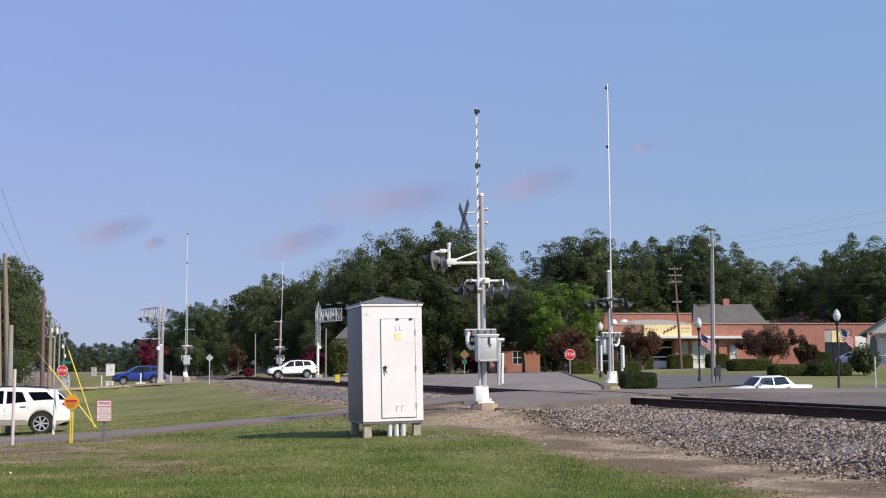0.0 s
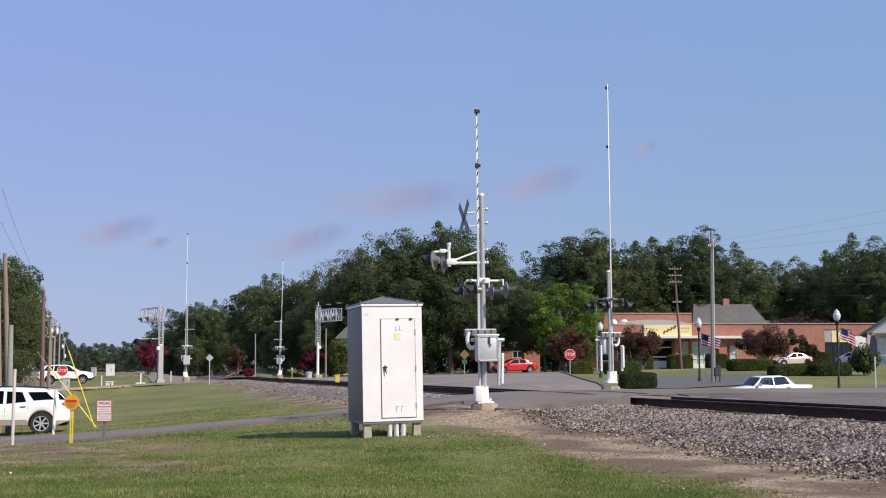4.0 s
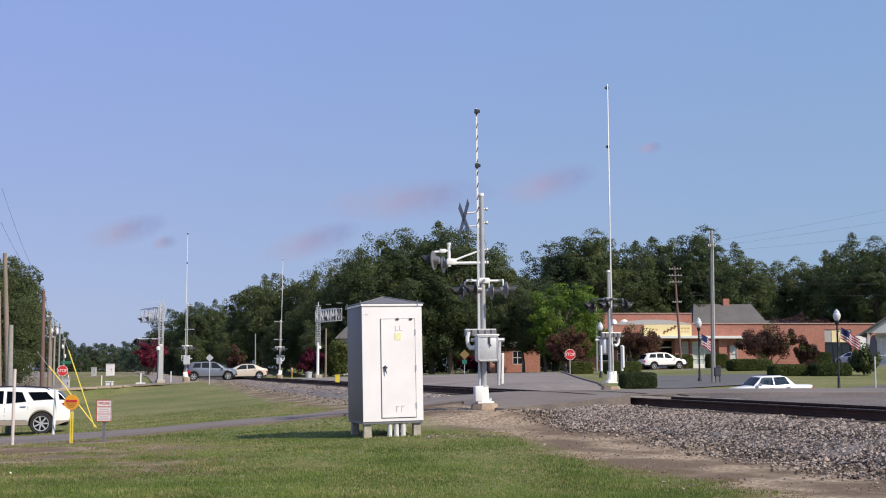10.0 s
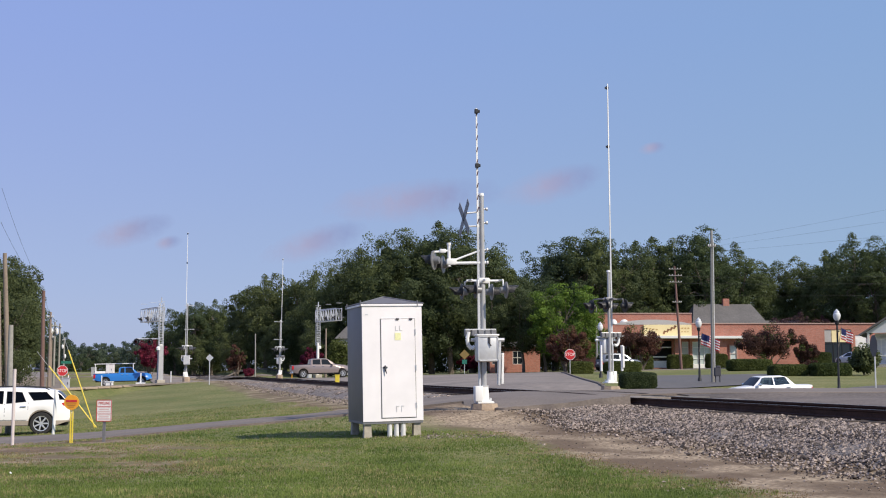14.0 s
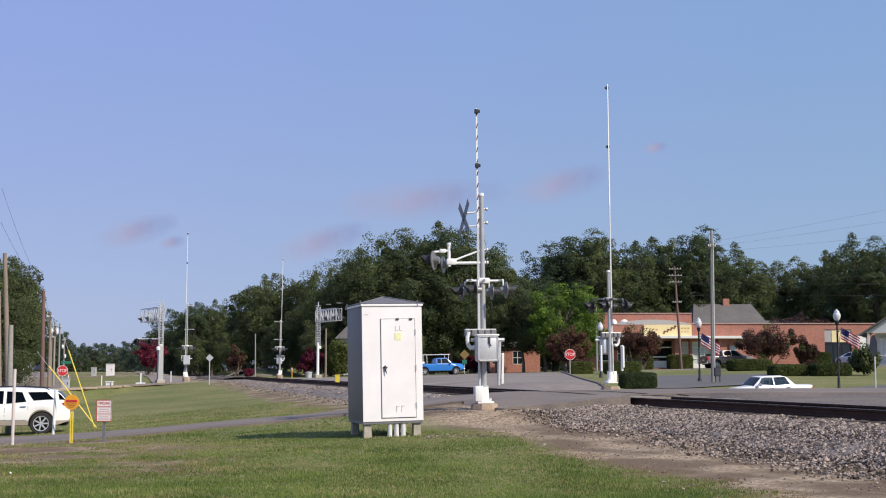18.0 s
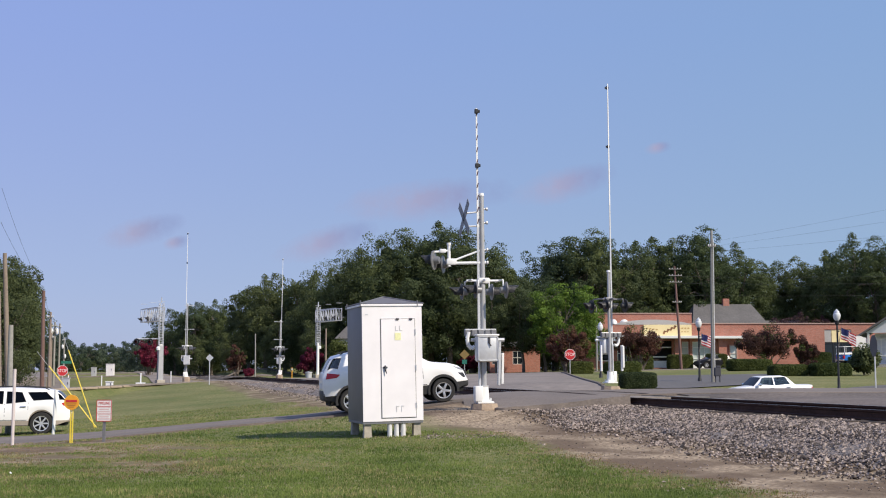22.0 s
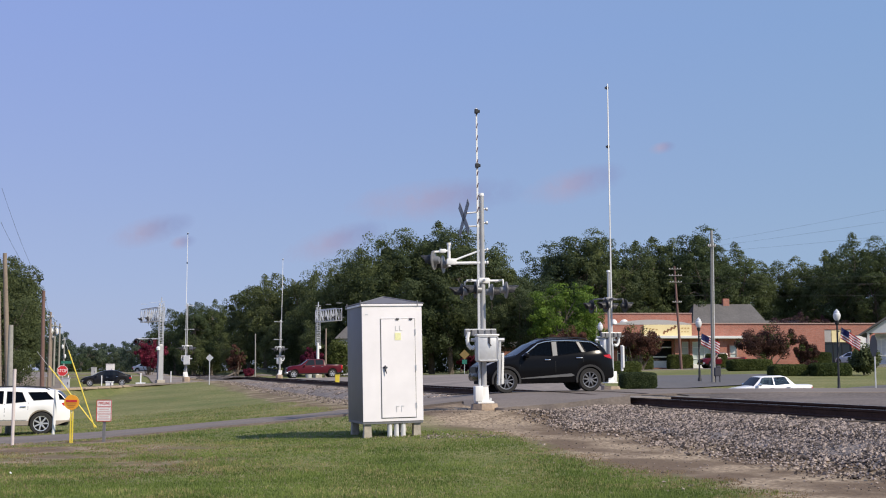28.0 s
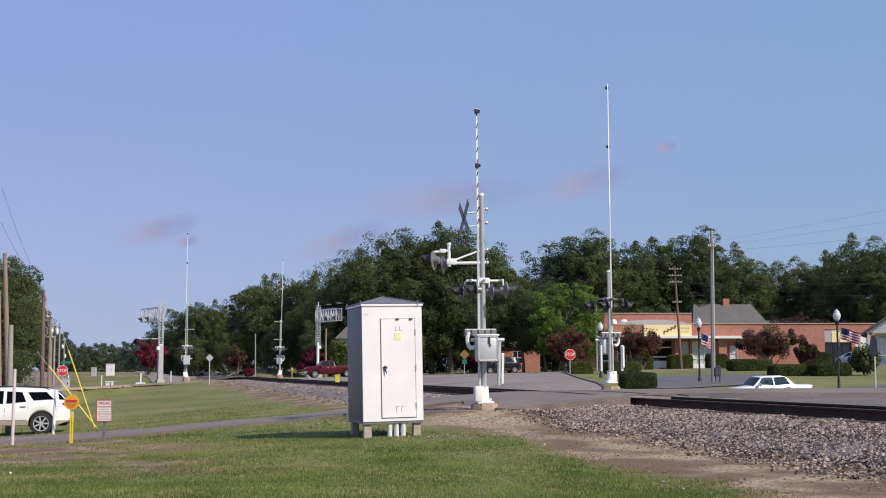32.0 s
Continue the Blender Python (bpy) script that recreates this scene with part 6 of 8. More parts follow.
crossing_signal((1.04, 30.8, 0.63), 11, 5.41, 7.66, "silver crossing signal with a raised striped gate arm", upper=True, side=0, red_from=4.4, arm_w=0.066)
crossing_signal((6.15, 45.0, 0.98), 200, 4.25, 11.35, "crossing signal beyond the track with a tall raised gate arm", lean=0.006, foot=0.02, buck=False, detail=2, red_from=20)
crossing_signal((-22.45, 107.0, 0.86), 11, 6.5, 12.9, "distant crossing signal with a tall raised white gate arm", lean=0.0, heads=2.7, buck=False, detail=False, red_from=20)
crossing_signal((-16.0, 119.5, 1.0), 190, 5.4, 11.6, "distant crossing signal beyond the far road, gate arm raised", lean=-0.012, heads=2.7, buck=False, detail=False, red_from=20)


def cantilever(at, turn, h, reach, label, low_heads=False):
    """A lattice mast with a lattice arm out over the far road, lights hung from it."""
    e = thing("cantilever_signal", at, label, "crossing signal", "cantilever signals", turn)
    part("foundation", boxed((0, 0, -0.12), (0.7, 0.7, 0.5), bev=0.03), M_CONCRETE, e)
    m = bmesh.new()
    for x in (-0.16, 0.16):
        for y in (-0.16, 0.16):
            rod(m, (x, y, 3.0), (x, y, h), 0.036, seg=8)
    part("lattice_mast", m, M_GALV, e, "galvanised four-post mast")
    lower = bmesh.new()
    lathe(lower, [(0.31, 0.1), (0.28, 3.1), (0.19, 3.2)], 4, pose(0, 0, 0, 0, 0, 45))
    if low_heads:
        part("lower_casing", lower, M_SILVER, e, "grey sheet casing of the lower mast")
    else:
        part("lower_tube", rodded((0, 0, 0.1), (0, 0, 3.3), 0.15, 0.13, 12), M_SIGN_WHITE, e, "white tubular lower mast", smooth=True)
    k = 0
    for i in range(15):
        z = 3.3 + (h - 3.5) * i / 14
        rg = bmesh.new()
        for s in (-1, 1):
            rod(rg, (-0.16, 0.16 * s, z), (0.16, 0.16 * s, z), 0.018, seg=6)
            rod(rg, (0.16 * s, -0.16, z), (0.16 * s, 0.16, z), 0.018, seg=6)
        part("rung", rg, M_GALV, e)
    a = bmesh.new()
    z0, z1 = h - 1.5, h - 0.35
    for z in (z0, z1):
        for x in (-0.3, 0.3):
            rod(a, (x, 0, z), (x, reach, z), 0.04, seg=6)
    n = 8
    for i in range(n + 1):
        y = reach * i / n
        for x in (-0.3, 0.3):
            rod(a, (x, y, z0), (x, y, z1), 0.028, seg=6)
            if i < n:
                rod(a, (x, y, z0 if i % 2 else z1), (x, y + reach / n, z1 if i % 2 else z0), 0.025, seg=6)
        rod(a, (-0.3, y, z0), (0.3, y, z0), 0.02, seg=6)
        rod(a, (-0.3, y, z1 + 0.5), (0.3, y, z1 + 0.5), 0.015, seg=6) if i % 4 == 0 else None
    part("lattice_arm", a, M_GALV, e, "galvanised lattice arm with a walkway")
    part("finial", rodded((0, 0, h), (0, 0, h + 0.5), 0.05), M_GALV, e)
    for y in (reach * 0.55, reach * 0.95):
        for s in (1, -1):
            light_head(e, pose(0.34 * s, y, z0 + 0.25, 0, 0, 0 if s > 0 else 180))
    if low_heads:
        # a pair of heads on a short arm low on the mast, turned to the near side
        back = e.matrix_basis.inverted()
        arm = bmesh.new()
        rod(arm, back @ Vector((at[0], at[1], at[2] + 3.65)), back @ Vector((at[0] - 2.15, at[1] - 0.1, at[2] + 3.65)), 0.05, seg=8)
        part("light_arm", arm, M_GALV, e)
        for dx in (-2.05, -0.88):
            light_head(e, back @ pose(at[0] + dx, at[1] - 0.2, at[2] + 3.4, 0, 0, -100), 1.0)
    part("bell", lathe(bmesh.new(), [(0.0, -0.14), (0.16, -0.12), (0.17, 0.08), (0.10, 0.18), (0.0, 0.2)], 12, pose(-0.3, -0.3, 2.8)), M_SIGN_WHITE, e, "white crossing bell", smooth=True)
    return e


cantilever((-24.4, 105.5, 0.62), 30, 6.75, 5.2, "galvanised lattice cantilever signal reaching over the far road", True)
cantilever((-12.4, 121.0, 1.02), 208, 6.8, 5.2, "galvanised lattice cantilever signal beyond the far road")


# ---- posts, signs and poles ----
def marker(name, x, y, z0, z1, r, mat, label, category="marker post", lean=(0, 0)):
    e = thing(name, (x, y, z0), label, category)
    part("post", rodded((0, 0, -0.3), (lean[0], lean[1], z1 - z0), r, r, 10), mat, e, smooth=True)
    return e


M_PINKWHITE = material("faded_white_plastic", (0.62, 0.55, 0.53), 0.6, vary=0.1)
marker("marker_stake", -9.45, 27.0, ground_z(-9.45, 27.0), 1.62, 0.035, M_PINKWHITE, "faded white plastic marker stake in the lawn")
marker("marker_stake", -13.01, 41.0, ground_z(-13.01, 41.0), 0.94, 0.053, M_SIGN_WHITE, "white plastic marker stake in the grass", lean=(0.06, 0))
for x0, z0, x1, z1 in ((-12.99, 1.73, -11.37, -0.18), (-12.36, 2.25, -11.43, -0.18)):
    e = thing("guy_guard", (x1, 40.3, z1), "yellow plastic guard on a sloping guy wire", "guy wire", "guy guards")
    part("sleeve", rodded((0, 0, -0.1), (x0 - x1, 0.0, z0 - z1), 0.020), M_YELLOW, e, smooth=True)
    part("wire", rodded((0, 0, -0.1), ((x0 - x1) * 1.25, 0.0, (z0 - z1) * 1.25), 0.005, seg=6), M_GALV, e)


def pipeline_sign():
    z = ground_z(-7.45, 27.0)
    e = thing("warning_sign", (-7.45, 27.0, z), "white pipeline warning sign with red lettering on a grey post", "sign")
    part("post", boxed((0, 0.02, 0.32), (0.06, 0.05, 0.9), bev=0.006), M_SILVER_DARK, e)
    p = part("panel", boxed((0, -0.02, 0.71 - z), (0.33, 0.02, 0.47), bev=0.004), M_SIGN_WHITE, e, "white rectangular panel")
    zz = 0.71 - z
    b = bmesh.new()
    for c, s in (((0, -0.032, zz + 0.228), (0.33, 0.006, 0.014)), ((0, -0.032, zz - 0.228), (0.33, 0.006, 0.014)),
                 ((-0.158, -0.032, zz), (0.014, 0.006, 0.47)), ((0.158, -0.032, zz), (0.014, 0.006, 0.47)),
                 ((0, -0.032, zz + 0.095), (0.31, 0.006, 0.012)), ((0, -0.032, zz - 0.055), (0.31, 0.006, 0.008))):
        box(b, c, s)
    part("border", b, M_RED, p)
    lettering("lettering", "PIPELINE", 0.082, M_RED, p, pose(0, -0.033, zz + 0.16, 90, 0, 0), 0.80)
    t = bmesh.new()
    for k in range(3):
        box(t, (0, -0.032, zz + 0.065 - 0.04 * k), (0.25 - 0.04 * (k % 2), 0.006, 0.018))
        box(t, (0, -0.032, zz - 0.09 - 0.045 * k), (0.26 - 0.05 * (k % 2), 0.006, 0.022))
    part("small_print", t, material("faded_red_print", (0.66, 0.46, 0.45), 0.6), p)
    return e


pipeline_sign()


def yellow_marker():
    x, y = -8.17, 27.0
    z = ground_z(x, y)
    e = thing("cable_marker", (x, y, z), "yellow cable marker post with a round amber warning sign", "marker post")
    for dx in (-0.022, 0.022):
        part("post", boxed((dx, 0.02, 0.42), (0.028, 0.03, 1.15), bev=0.004), M_YELLOW, e)
    zz = 0.89 - z
    b = bmesh.new()
    lathe(b, [(0.165, -0.012), (0.165, 0.012)], 24, pose(0, -0.02, zz, 90, 0, 0))
    p = part("round_sign", b, M_ORANGE, e, "round amber sign")
    part("red_band", boxed((0, -0.036, zz + 0.03), (0.24, 0.006, 0.05)), M_RED, p)
    t = bmesh.new()
    for k in range(3):
        box(t, (0, -0.036, zz - 0.03 - 0.035 * k), (0.22 - 0.05 * k, 0.006, 0.014))
    part("small_print", t, material("brown_print", (0.45, 0.17, 0.04), 0.6), p)
    return e


yellow_marker()


def stop_sign(x, y, zc, turn, label, back=False, street=False, size=0.38):
    z = ground_z(x, y)
    e = thing("stop_sign", (x, y, z), label, "stop sign", "stop signs", turn)
    part("post", boxed((0, 0.03, (zc - z) / 2), (0.05, 0.04, zc - z + 0.5)), M_GALV, e)
    a = bmesh.new()
    lathe(a, [(size / math.cos(math.pi / 8), -0.004), (size / math.cos(math.pi / 8), 0.004)], 8, pose(0, 0, zc - z, 90, 0, 0) @ pose(0, 0, 0, 0, 0, 22.5))
    pl = part("border", a, M_SIGN_WHITE if not back else material("dark_sign_back", (0.10, 0.095, 0.095), 0.6, vary=0.15), e)
    if not back:
        a = bmesh.new()
        lathe(a, [((size - 0.025) / math.cos(math.pi / 8), -0.003), ((size - 0.025) / math.cos(math.pi / 8), 0.003)], 8, pose(0, -0.006, zc - z, 90, 0, 0) @ pose(0, 0, 0, 0, 0, 22.5))
        part("octagon", a, M_RED, e, "red octagonal face")
        lettering("lettering", "STOP", 0.33, M_SIGN_WHITE, e, pose(0, -0.012, zc - z, 90, 0, 0), 0.85)
    if street:
        part("street_name_blade", boxed((0.25, 0.02, zc - z + 0.62), (0.75, 0.02, 0.2)), material("green_sign", (0.02, 0.16, 0.10), 0.5), e)
    return e


stop_sign(9.15, 88.0, 2.70, 4, "red stop sign with white lettering on a grey post")
stop_sign(-28.0, 90.0, 1.54, 8, "red stop sign with a green street blade above", street=True)
stop_sign(15.45, 43.8, 2.46, -91, "grey back of a stop sign on a steel post", back=True)


def diamond(x, y, zc, mat, label, extra=None, s=0.56):
    z = ground_z(x, y)
    e = thing("diamond_sign", (x, y, z), label, "sign")
    part("post", rodded((0, 0.03, -0.2), (0, 0.03, zc - z), 0.035), M_GALV, e)
    part("panel", boxed((0, 0, zc - z), (s, 0.01, s), pose(0, 0, 0, 0, 45, 0), 0.0), mat, e)
    if extra:
        part("lower_panel", boxed((0, 0, zc - z - 0.75), (0.5, 0.01, 0.45)), extra, e)
    return e


diamond(-17.95, 94.0, 2.52, M_GALV, "grey back of a diamond sign on a post", s=0.42)
M_GREEN_SIGN = material("green_panel", (0.02, 0.15, 0.11), 0.5)
# The shade on this ochre sign is put into its darker colour.
diamond(2.2, 125.0, 3.17, material("shaded_ochre", (0.23, 0.155, 0.05), 0.7), "diamond sign in a shade-darkened ochre over a small green panel", M_GREEN_SIGN, 0.72)


def utility_pole(x, y, top, r, mat, label, lean=(0.0, 0.0), arms=(), fittings=True):
    z = ground_z(x, y)
    e = thing("utility_pole", (x, y, z), label, "utility pole", "utility poles")
    h = top - z
    b = bmesh.new()
    n = 5
    for k in range(n):
        p, q = k / n, (k + 1) / n
        rod(b, (lean[0] * p, lean[1] * p, h * p - (0.4 if k == 0 else 0)), (lean[0] * q, lean[1] * q, h * q), r * (1 - 0.35 * p), r * (1 - 0.35 * q), 12)
    part("pole", b, mat, e, smooth=True)
    for az, half in arms:
        f = (az - z) / h
        c = (lean[0] * f, -r, h * f)
        a = part("crossarm", boxed(c, (half * 2, 0.07, 0.07), bev=0.01), M_WOOD_GREY, e)
        for s in (-0.9, -0.45, 0.45, 0.9):
            i = bmesh.new()
            lathe(i, [(0.03, 0.03), (0.04, 0.07), (0.02, 0.09), (0.03, 0.12), (0.0, 0.13)], 8, pose(c[0] + s * half, c[1], c[2]))
            part("insulator", i, M_SIGN_WHITE, a)
    return e


utility_pole(-21.2, 60, 7.35, 0.15, M_WOOD, "leaning weathered wooden utility pole", (-0.5, 0))
utility_pole(-15.9, 45, 3.25, 0.13, M_WOOD_GREY, "short grey cut-off pole", (-0.05, 0))
utility_pole(-22.9, 70, 6.15, 0.14, M_WOOD_RED, "brown wooden utility pole", (-0.1, 0))
utility_pole(-16.8, 46.5, 4.6, 0.12, M_WOOD, "weathered utility pole stub", (-0.2, 0))
for x, y, top in ((-30.6, 95, 6.1), (-38.2, 120, 6.3), (-44.0, 140, 6.9), (-51.2, 165, 6.0), (-35.3, 110, 4.9)):
    pole = utility_pole(x, y, top, 0.13, M_WOOD_GREY if y > 115 else M_WOOD, "distant wooden utility pole along the street", arms=((top - 0.4, 0.25),))
    for dx, zl in {120: ((-0.24, 5.35), (0.26, 5.35)), 165: ((-0.15, 4.7), (0.2, 3.4))}.get(y, ()):
        lm = bmesh.new()
        lathe(lm, [(0.05, 0.32), (0.13, 0.22), (0.15, -0.05), (0.09, -0.22), (0.0, -0.24)], 12, pose(dx, -0.15, zl - ground_z(x, y)))
        part("lamp_head", lm, M_SIGN_WHITE, pole, "white street lamp head", smooth=True)
tall = utility_pole(14.99, 68, 9.40, 0.105, M_WOOD_GREY, "tall pale grey utility pole", (0.1, 0), arms=((8.5, 0.22),))
part("conduit", rodded((0.10, -0.13, 0.0), (0.17, -0.10, 8.0), 0.016), M_SIGN_WHITE, tall, "pale conduit up the pole")
utility_pole(23.6, 121, 11.9, 0.145, M_WOOD_RED, "brown wooden utility pole with short crossarms", (-0.52, 0), arms=((11.6, 0.62), (10.95, 0.66), (10.3, 0.62), (8.3, 0.45)))
utility_pole(-18.1, 118, 5.1, 0.075, M_WOOD_GREY, "thin grey wooden pole beside the track", (-0.05, 0))
utility_pole(-11.9, 124, 5.8, 0.12, M_WOOD, "thin wooden pole beside the cantilever", (0, 0))
utility_pole(16.1, 128, 8.2, 0.12, M_WOOD_GREY, "grey pole before the brick shop", (0, 0))


def wire(pts, label, sag, r=0.006):
    e = thing("overhead_wire", (0, 0, 0), label, "wire", "overhead wires")
    cu = bpy.data.curves.new("wire", "CURVE")
    cu.dimensions = "3D"
    cu.bevel_depth = r
    for a, b in zip(pts, pts[1:]):
        sp = cu.splines.new("POLY")
        sp.points.add(12)
        for k in range(13):
            f = k / 12
            p = Vector(a).lerp(Vector(b), f)
            sp.points[k].co = (p.x, p.y, p.z - sag * 4 * f * (1 - f), 1)
    tmp = bpy.data.objects.new("wire", cu)
    me = bpy.data.meshes.new_from_object(tmp)
    bpy.data.objects.remove(tmp)
    me.materials.clear()
    me.materials.append(M_BAR)
    part("cable", me, M_BAR, e)
    return e


wire([(-18.3, 50, 9.1), (-22.95, 70, 6.1), (-30.6, 95, 5.9), (-44.0, 140, 6.6)], "thin sagging overhead wire between the poles", 0.35)
wire([(-18.3, 50, 7.7), (-22.95, 70, 5.8)], "thin overhead wire to the leaning pole", 0.2)
for z in (10.9, 10.2, 9.0):
    wire([(22.9, 121, z), (75.0, 128, z + 1.6)], "thin overhead wire beyond the far road", 0.5)
for za, zb in ((8.75, 10.3), (8.5, 9.25), (8.2, 8.0)):
    wire([(15.0, 68, za), (30.0, 40, zb)], "thin overhead wire from the grey pole", 0.25, 0.003)


def street_lamp(x, y, z, h):
    e = thing("street_lamp", (x, y, z), "black ornamental street lamp with a frosted acorn globe", "street lamp", "street lamps")
    b = bmesh.new()
    lathe(b, [(0.17, -0.3), (0.17, 0.10), (0.12, 0.22), (0.11, 0.42), (0.07, 0.52), (0.065, 0.9), (0.05, 1.0), (0.045, h - 0.80), (0.09, h - 0.76), (0.11, h - 0.62), (0.06, h - 0.58)], 14)
    part("post", b, M_BLACK, e, "black fluted cast post", smooth=True)
    b = bmesh.new()
    lathe(b, [(0.09, h - 0.58), (0.15, h - 0.50), (0.185, h - 0.36), (0.17, h - 0.25), (0.12, h - 0.20)], 16)
    part("globe", b, material("frosted_globe", (0.70, 0.71, 0.70), 0.3) if "frosted_globe" not in bpy.data.materials else bpy.data.materials["frosted_globe"], e, smooth=True)
    b = bmesh.new()
    lathe(b, [(0.145, h - 0.20), (0.13, h - 0.13), (0.06, h - 0.07), (0.03, h - 0.02), (0.0, h)], 12)
    part("cap", b, M_GALV, e, smooth=True)
    rod_b = rodded((0.0, 0, h - 1.15), (0.10, 0, h - 1.1), 0.03)
    part("flag_socket", rod_b, M_BLACK, e)
    return e


street_lamp(19.40, 60, ground_z(19.4, 60), 4.60 - ground_z(19.4, 60))
street_lamp(14.68, 70, 0.66, 3.95)
street_lamp(10.32, 80, 0.90, 3.85)

M_FLAG_RED = material("flag_red", (0.48, 0.03, 0.05), 0.8, vary=0.05)
M_FLAG_WHITE = material("flag_white", (0.78, 0.77, 0.76), 0.8, vary=0.03)
M_FLAG_BLUE = material("flag_blue", (0.03, 0.04, 0.16), 0.8, vary=0.05)
FLAGS = []


def flag(x, y, z, size, label):
    """A cloth flag on a slanting staff, in upright slices that swing one after the other."""
    e = thing("flag", (x, y, z), label, "flag", "flags")
    part("staff", rodded((-0.10, 0, -0.1), (0.05, -0.05, 1.05 * size), 0.014, seg=8), M_WOOD, e)
    n, w, h = 10, 1.25 * size, 0.66 * size
    for k in range(n):
        x0, x1 = w * k / n, w * (k + 1) / n
        holder = None
        for j in range(9):
            z1 = -h * j / 9
            z0 = -h * (j + 1) / 9
            blue = k < 4 and j < 5
            mat = M_FLAG_BLUE if blue else (M_FLAG_RED if j % 2 == 0 else M_FLAG_WHITE)
            bm = bmesh.new()
            d0, d1 = 0.05 * math.sin(k * 1.3), 0.05 * math.sin((k + 1) * 1.3)
            fall = 0.42 * (x1 - x0)
            q = [bm.verts.new(c) for c in ((0, d0, z0), (x1 - x0, d1, z0 - fall), (x1 - x0, d1, z1 - fall), (0, d0, z1))]
            bm.faces.new(q)
            bmesh.ops.solidify(bm, geom=bm.faces[:], thickness=0.006)
            if holder is None:
                holder = part("cloth_slice", bm, mat, e, "slice of striped flag cloth")
                holder.location = (0.05 + x0 * 0.8, -0.05, 1.0 * size)
            else:
                part("stripe", bm, mat, holder)
        FLAGS.append((holder, k, Vector(holder.location), w / n, x))
    return e


flag(14.75, 69.8, 2.72, 0.98, "striped national flag drooping from the lamp post")
flag(19.48, 59.8, 2.84, 0.84, "striped national flag blowing from the lamp post")


# ---- parked cars ----
M_TAN_CLAD = material("tan_cladding", (0.40, 0.34, 0.29), 0.55, vary=0.1, grain=8)
CARS["parked_suv"] = dict(
    L=4.90, W=1.98, wb=3.0, r=0.39, ax=1.53, sill=0.33, arch=1.10, clad=0.16, shield=(0.42, 1.28), back=(-2.30, -1.98), seats=(0.30, -0.70, 0.80),
    top=[(-2.45, 0.75), (-2.43, 1.05), (-2.30, 1.20), (-2.10, 1.44), (-1.94, 1.54), (-1.6, 1.60), (-0.6, 1.65), (0.2, 1.63), (0.7, 1.50), (1.28, 1.16), (2.05, 1.05), (2.38, 0.90), (2.45, 0.64)],
    belt=[(-2.45, 1.00), (-1.95, 1.17), (-1.0, 1.12), (0.0, 1.03), (1.3, 1.0), (2.45, 0.6)],
    glass=[("quarter_window", [(-2.27, 1.185), (-2.09, 1.40), (-2.01, 1.43), (-2.06, 1.20)]), ("quarter_window", [(-1.00, 1.47), (-1.62, 1.475), (-1.88, 1.225), (-1.20, 1.19)]), ("side_window", [(-0.30, 1.50), (-0.80, 1.47), (-0.95, 1.15), (-0.30, 1.085)]),
           ("side_window", [(-0.18, 1.51), (0.42, 1.48), (1.0, 1.10), (-0.18, 1.075)])],
    lamps=[("tail_light", M_TAIL, [(-2.40, 0.95), (-2.16, 1.02), (-2.13, 1.10), (-2.34, 1.15)]), ("headlight", M_LENS, [(1.9, 0.94), (2.25, 0.78), (2.32, 0.80), (2.05, 0.93)])],
    seams=[(-0.24, 0.52, 1.08), (1.05, 0.80, 1.0), (-1.02, 0.86, 1.13)], handles=[(-0.86, 0.98), (0.02, 0.94)], mirror=(0.95, 1.12), bumper=M_TAN_CLAD, rail_x=(-1.7, 0.3))
suv = car("parked_suv", "parked_suv", P_WHITE, "white three-row suv parked on the grass", clad_mat=M_TAN_CLAD, big=True, spokes=7, rails=True, pane_mat=M_PRIVACY, rim_mat=material("bright_alloy", (0.72, 0.72, 0.73), 0.25, metal=0.6, vary=0.05))
suv.matrix_world = pose(-15.72, 43.6, ground_z(-14.7, 43.6), 0, 0, 193)
CARS["old_sedan"] = dict(
    L=4.3, W=1.72, wb=2.6, r=0.31, ax=1.25, sill=0.24, arch=1.08, clad=0.05, shield=(0.69, 1.14), back=(-1.10, -0.70), seats=(0.25, -0.45, 0.56),
    top=[(-2.15, 0.60), (-2.13, 0.84), (-2.05, 0.90), (-1.12, 0.935), (-0.69, 1.34), (-0.5, 1.40), (0.5, 1.41), (0.68, 1.36), (1.15, 0.95), (2.0, 0.86), (2.12, 0.78), (2.15, 0.6)],
    belt=[(-2.15, 0.58), (-2.05, 0.86), (0.0, 0.90), (1.15, 0.90), (2.15, 0.56)],
    glass=[("side_window", [(-0.80, 0.94), (-0.60, 1.30), (0.02, 1.31), (0.02, 0.93)]), ("side_window", [(0.10, 0.93), (0.10, 1.31), (0.66, 1.29), (0.98, 0.94)])],
    lamps=[("tail_light", M_TAIL, [(-2.10, 0.62), (-1.98, 0.62), (-1.98, 0.78), (-2.10, 0.78)]), ("headlight", M_LENS, [(1.95, 0.62), (2.08, 0.62), (2.08, 0.74), (1.95, 0.74)])],
    seams=[(0.06, 0.34, 0.92), (1.05, 0.66, 0.90), (-0.86, 0.66, 0.90)], handles=[(-0.66, 0.80), (0.22, 0.80)], mirror=(0.92, 0.98), mirror_mat=M_CHROME, bumper=M_CHROME, seal=M_CHROME)
sed = car("parked_sedan", "old_sedan", P_WHITE, "old boxy white sedan parked on the lower street", clad_mat=P_WHITE, big=True, spokes=5, pane_mat=M_CLEAR)
for pane in sed.children_recursive:
    if pane.name.startswith("windshield"):
        pane.data.materials[0] = M_PRIVACY
sed.matrix_world = pose(15.60, 58.6, ground_z(15.6, 58.6) + 0.06, 0, 2.2, 191) @ Matrix.Scale(0.95, 4)


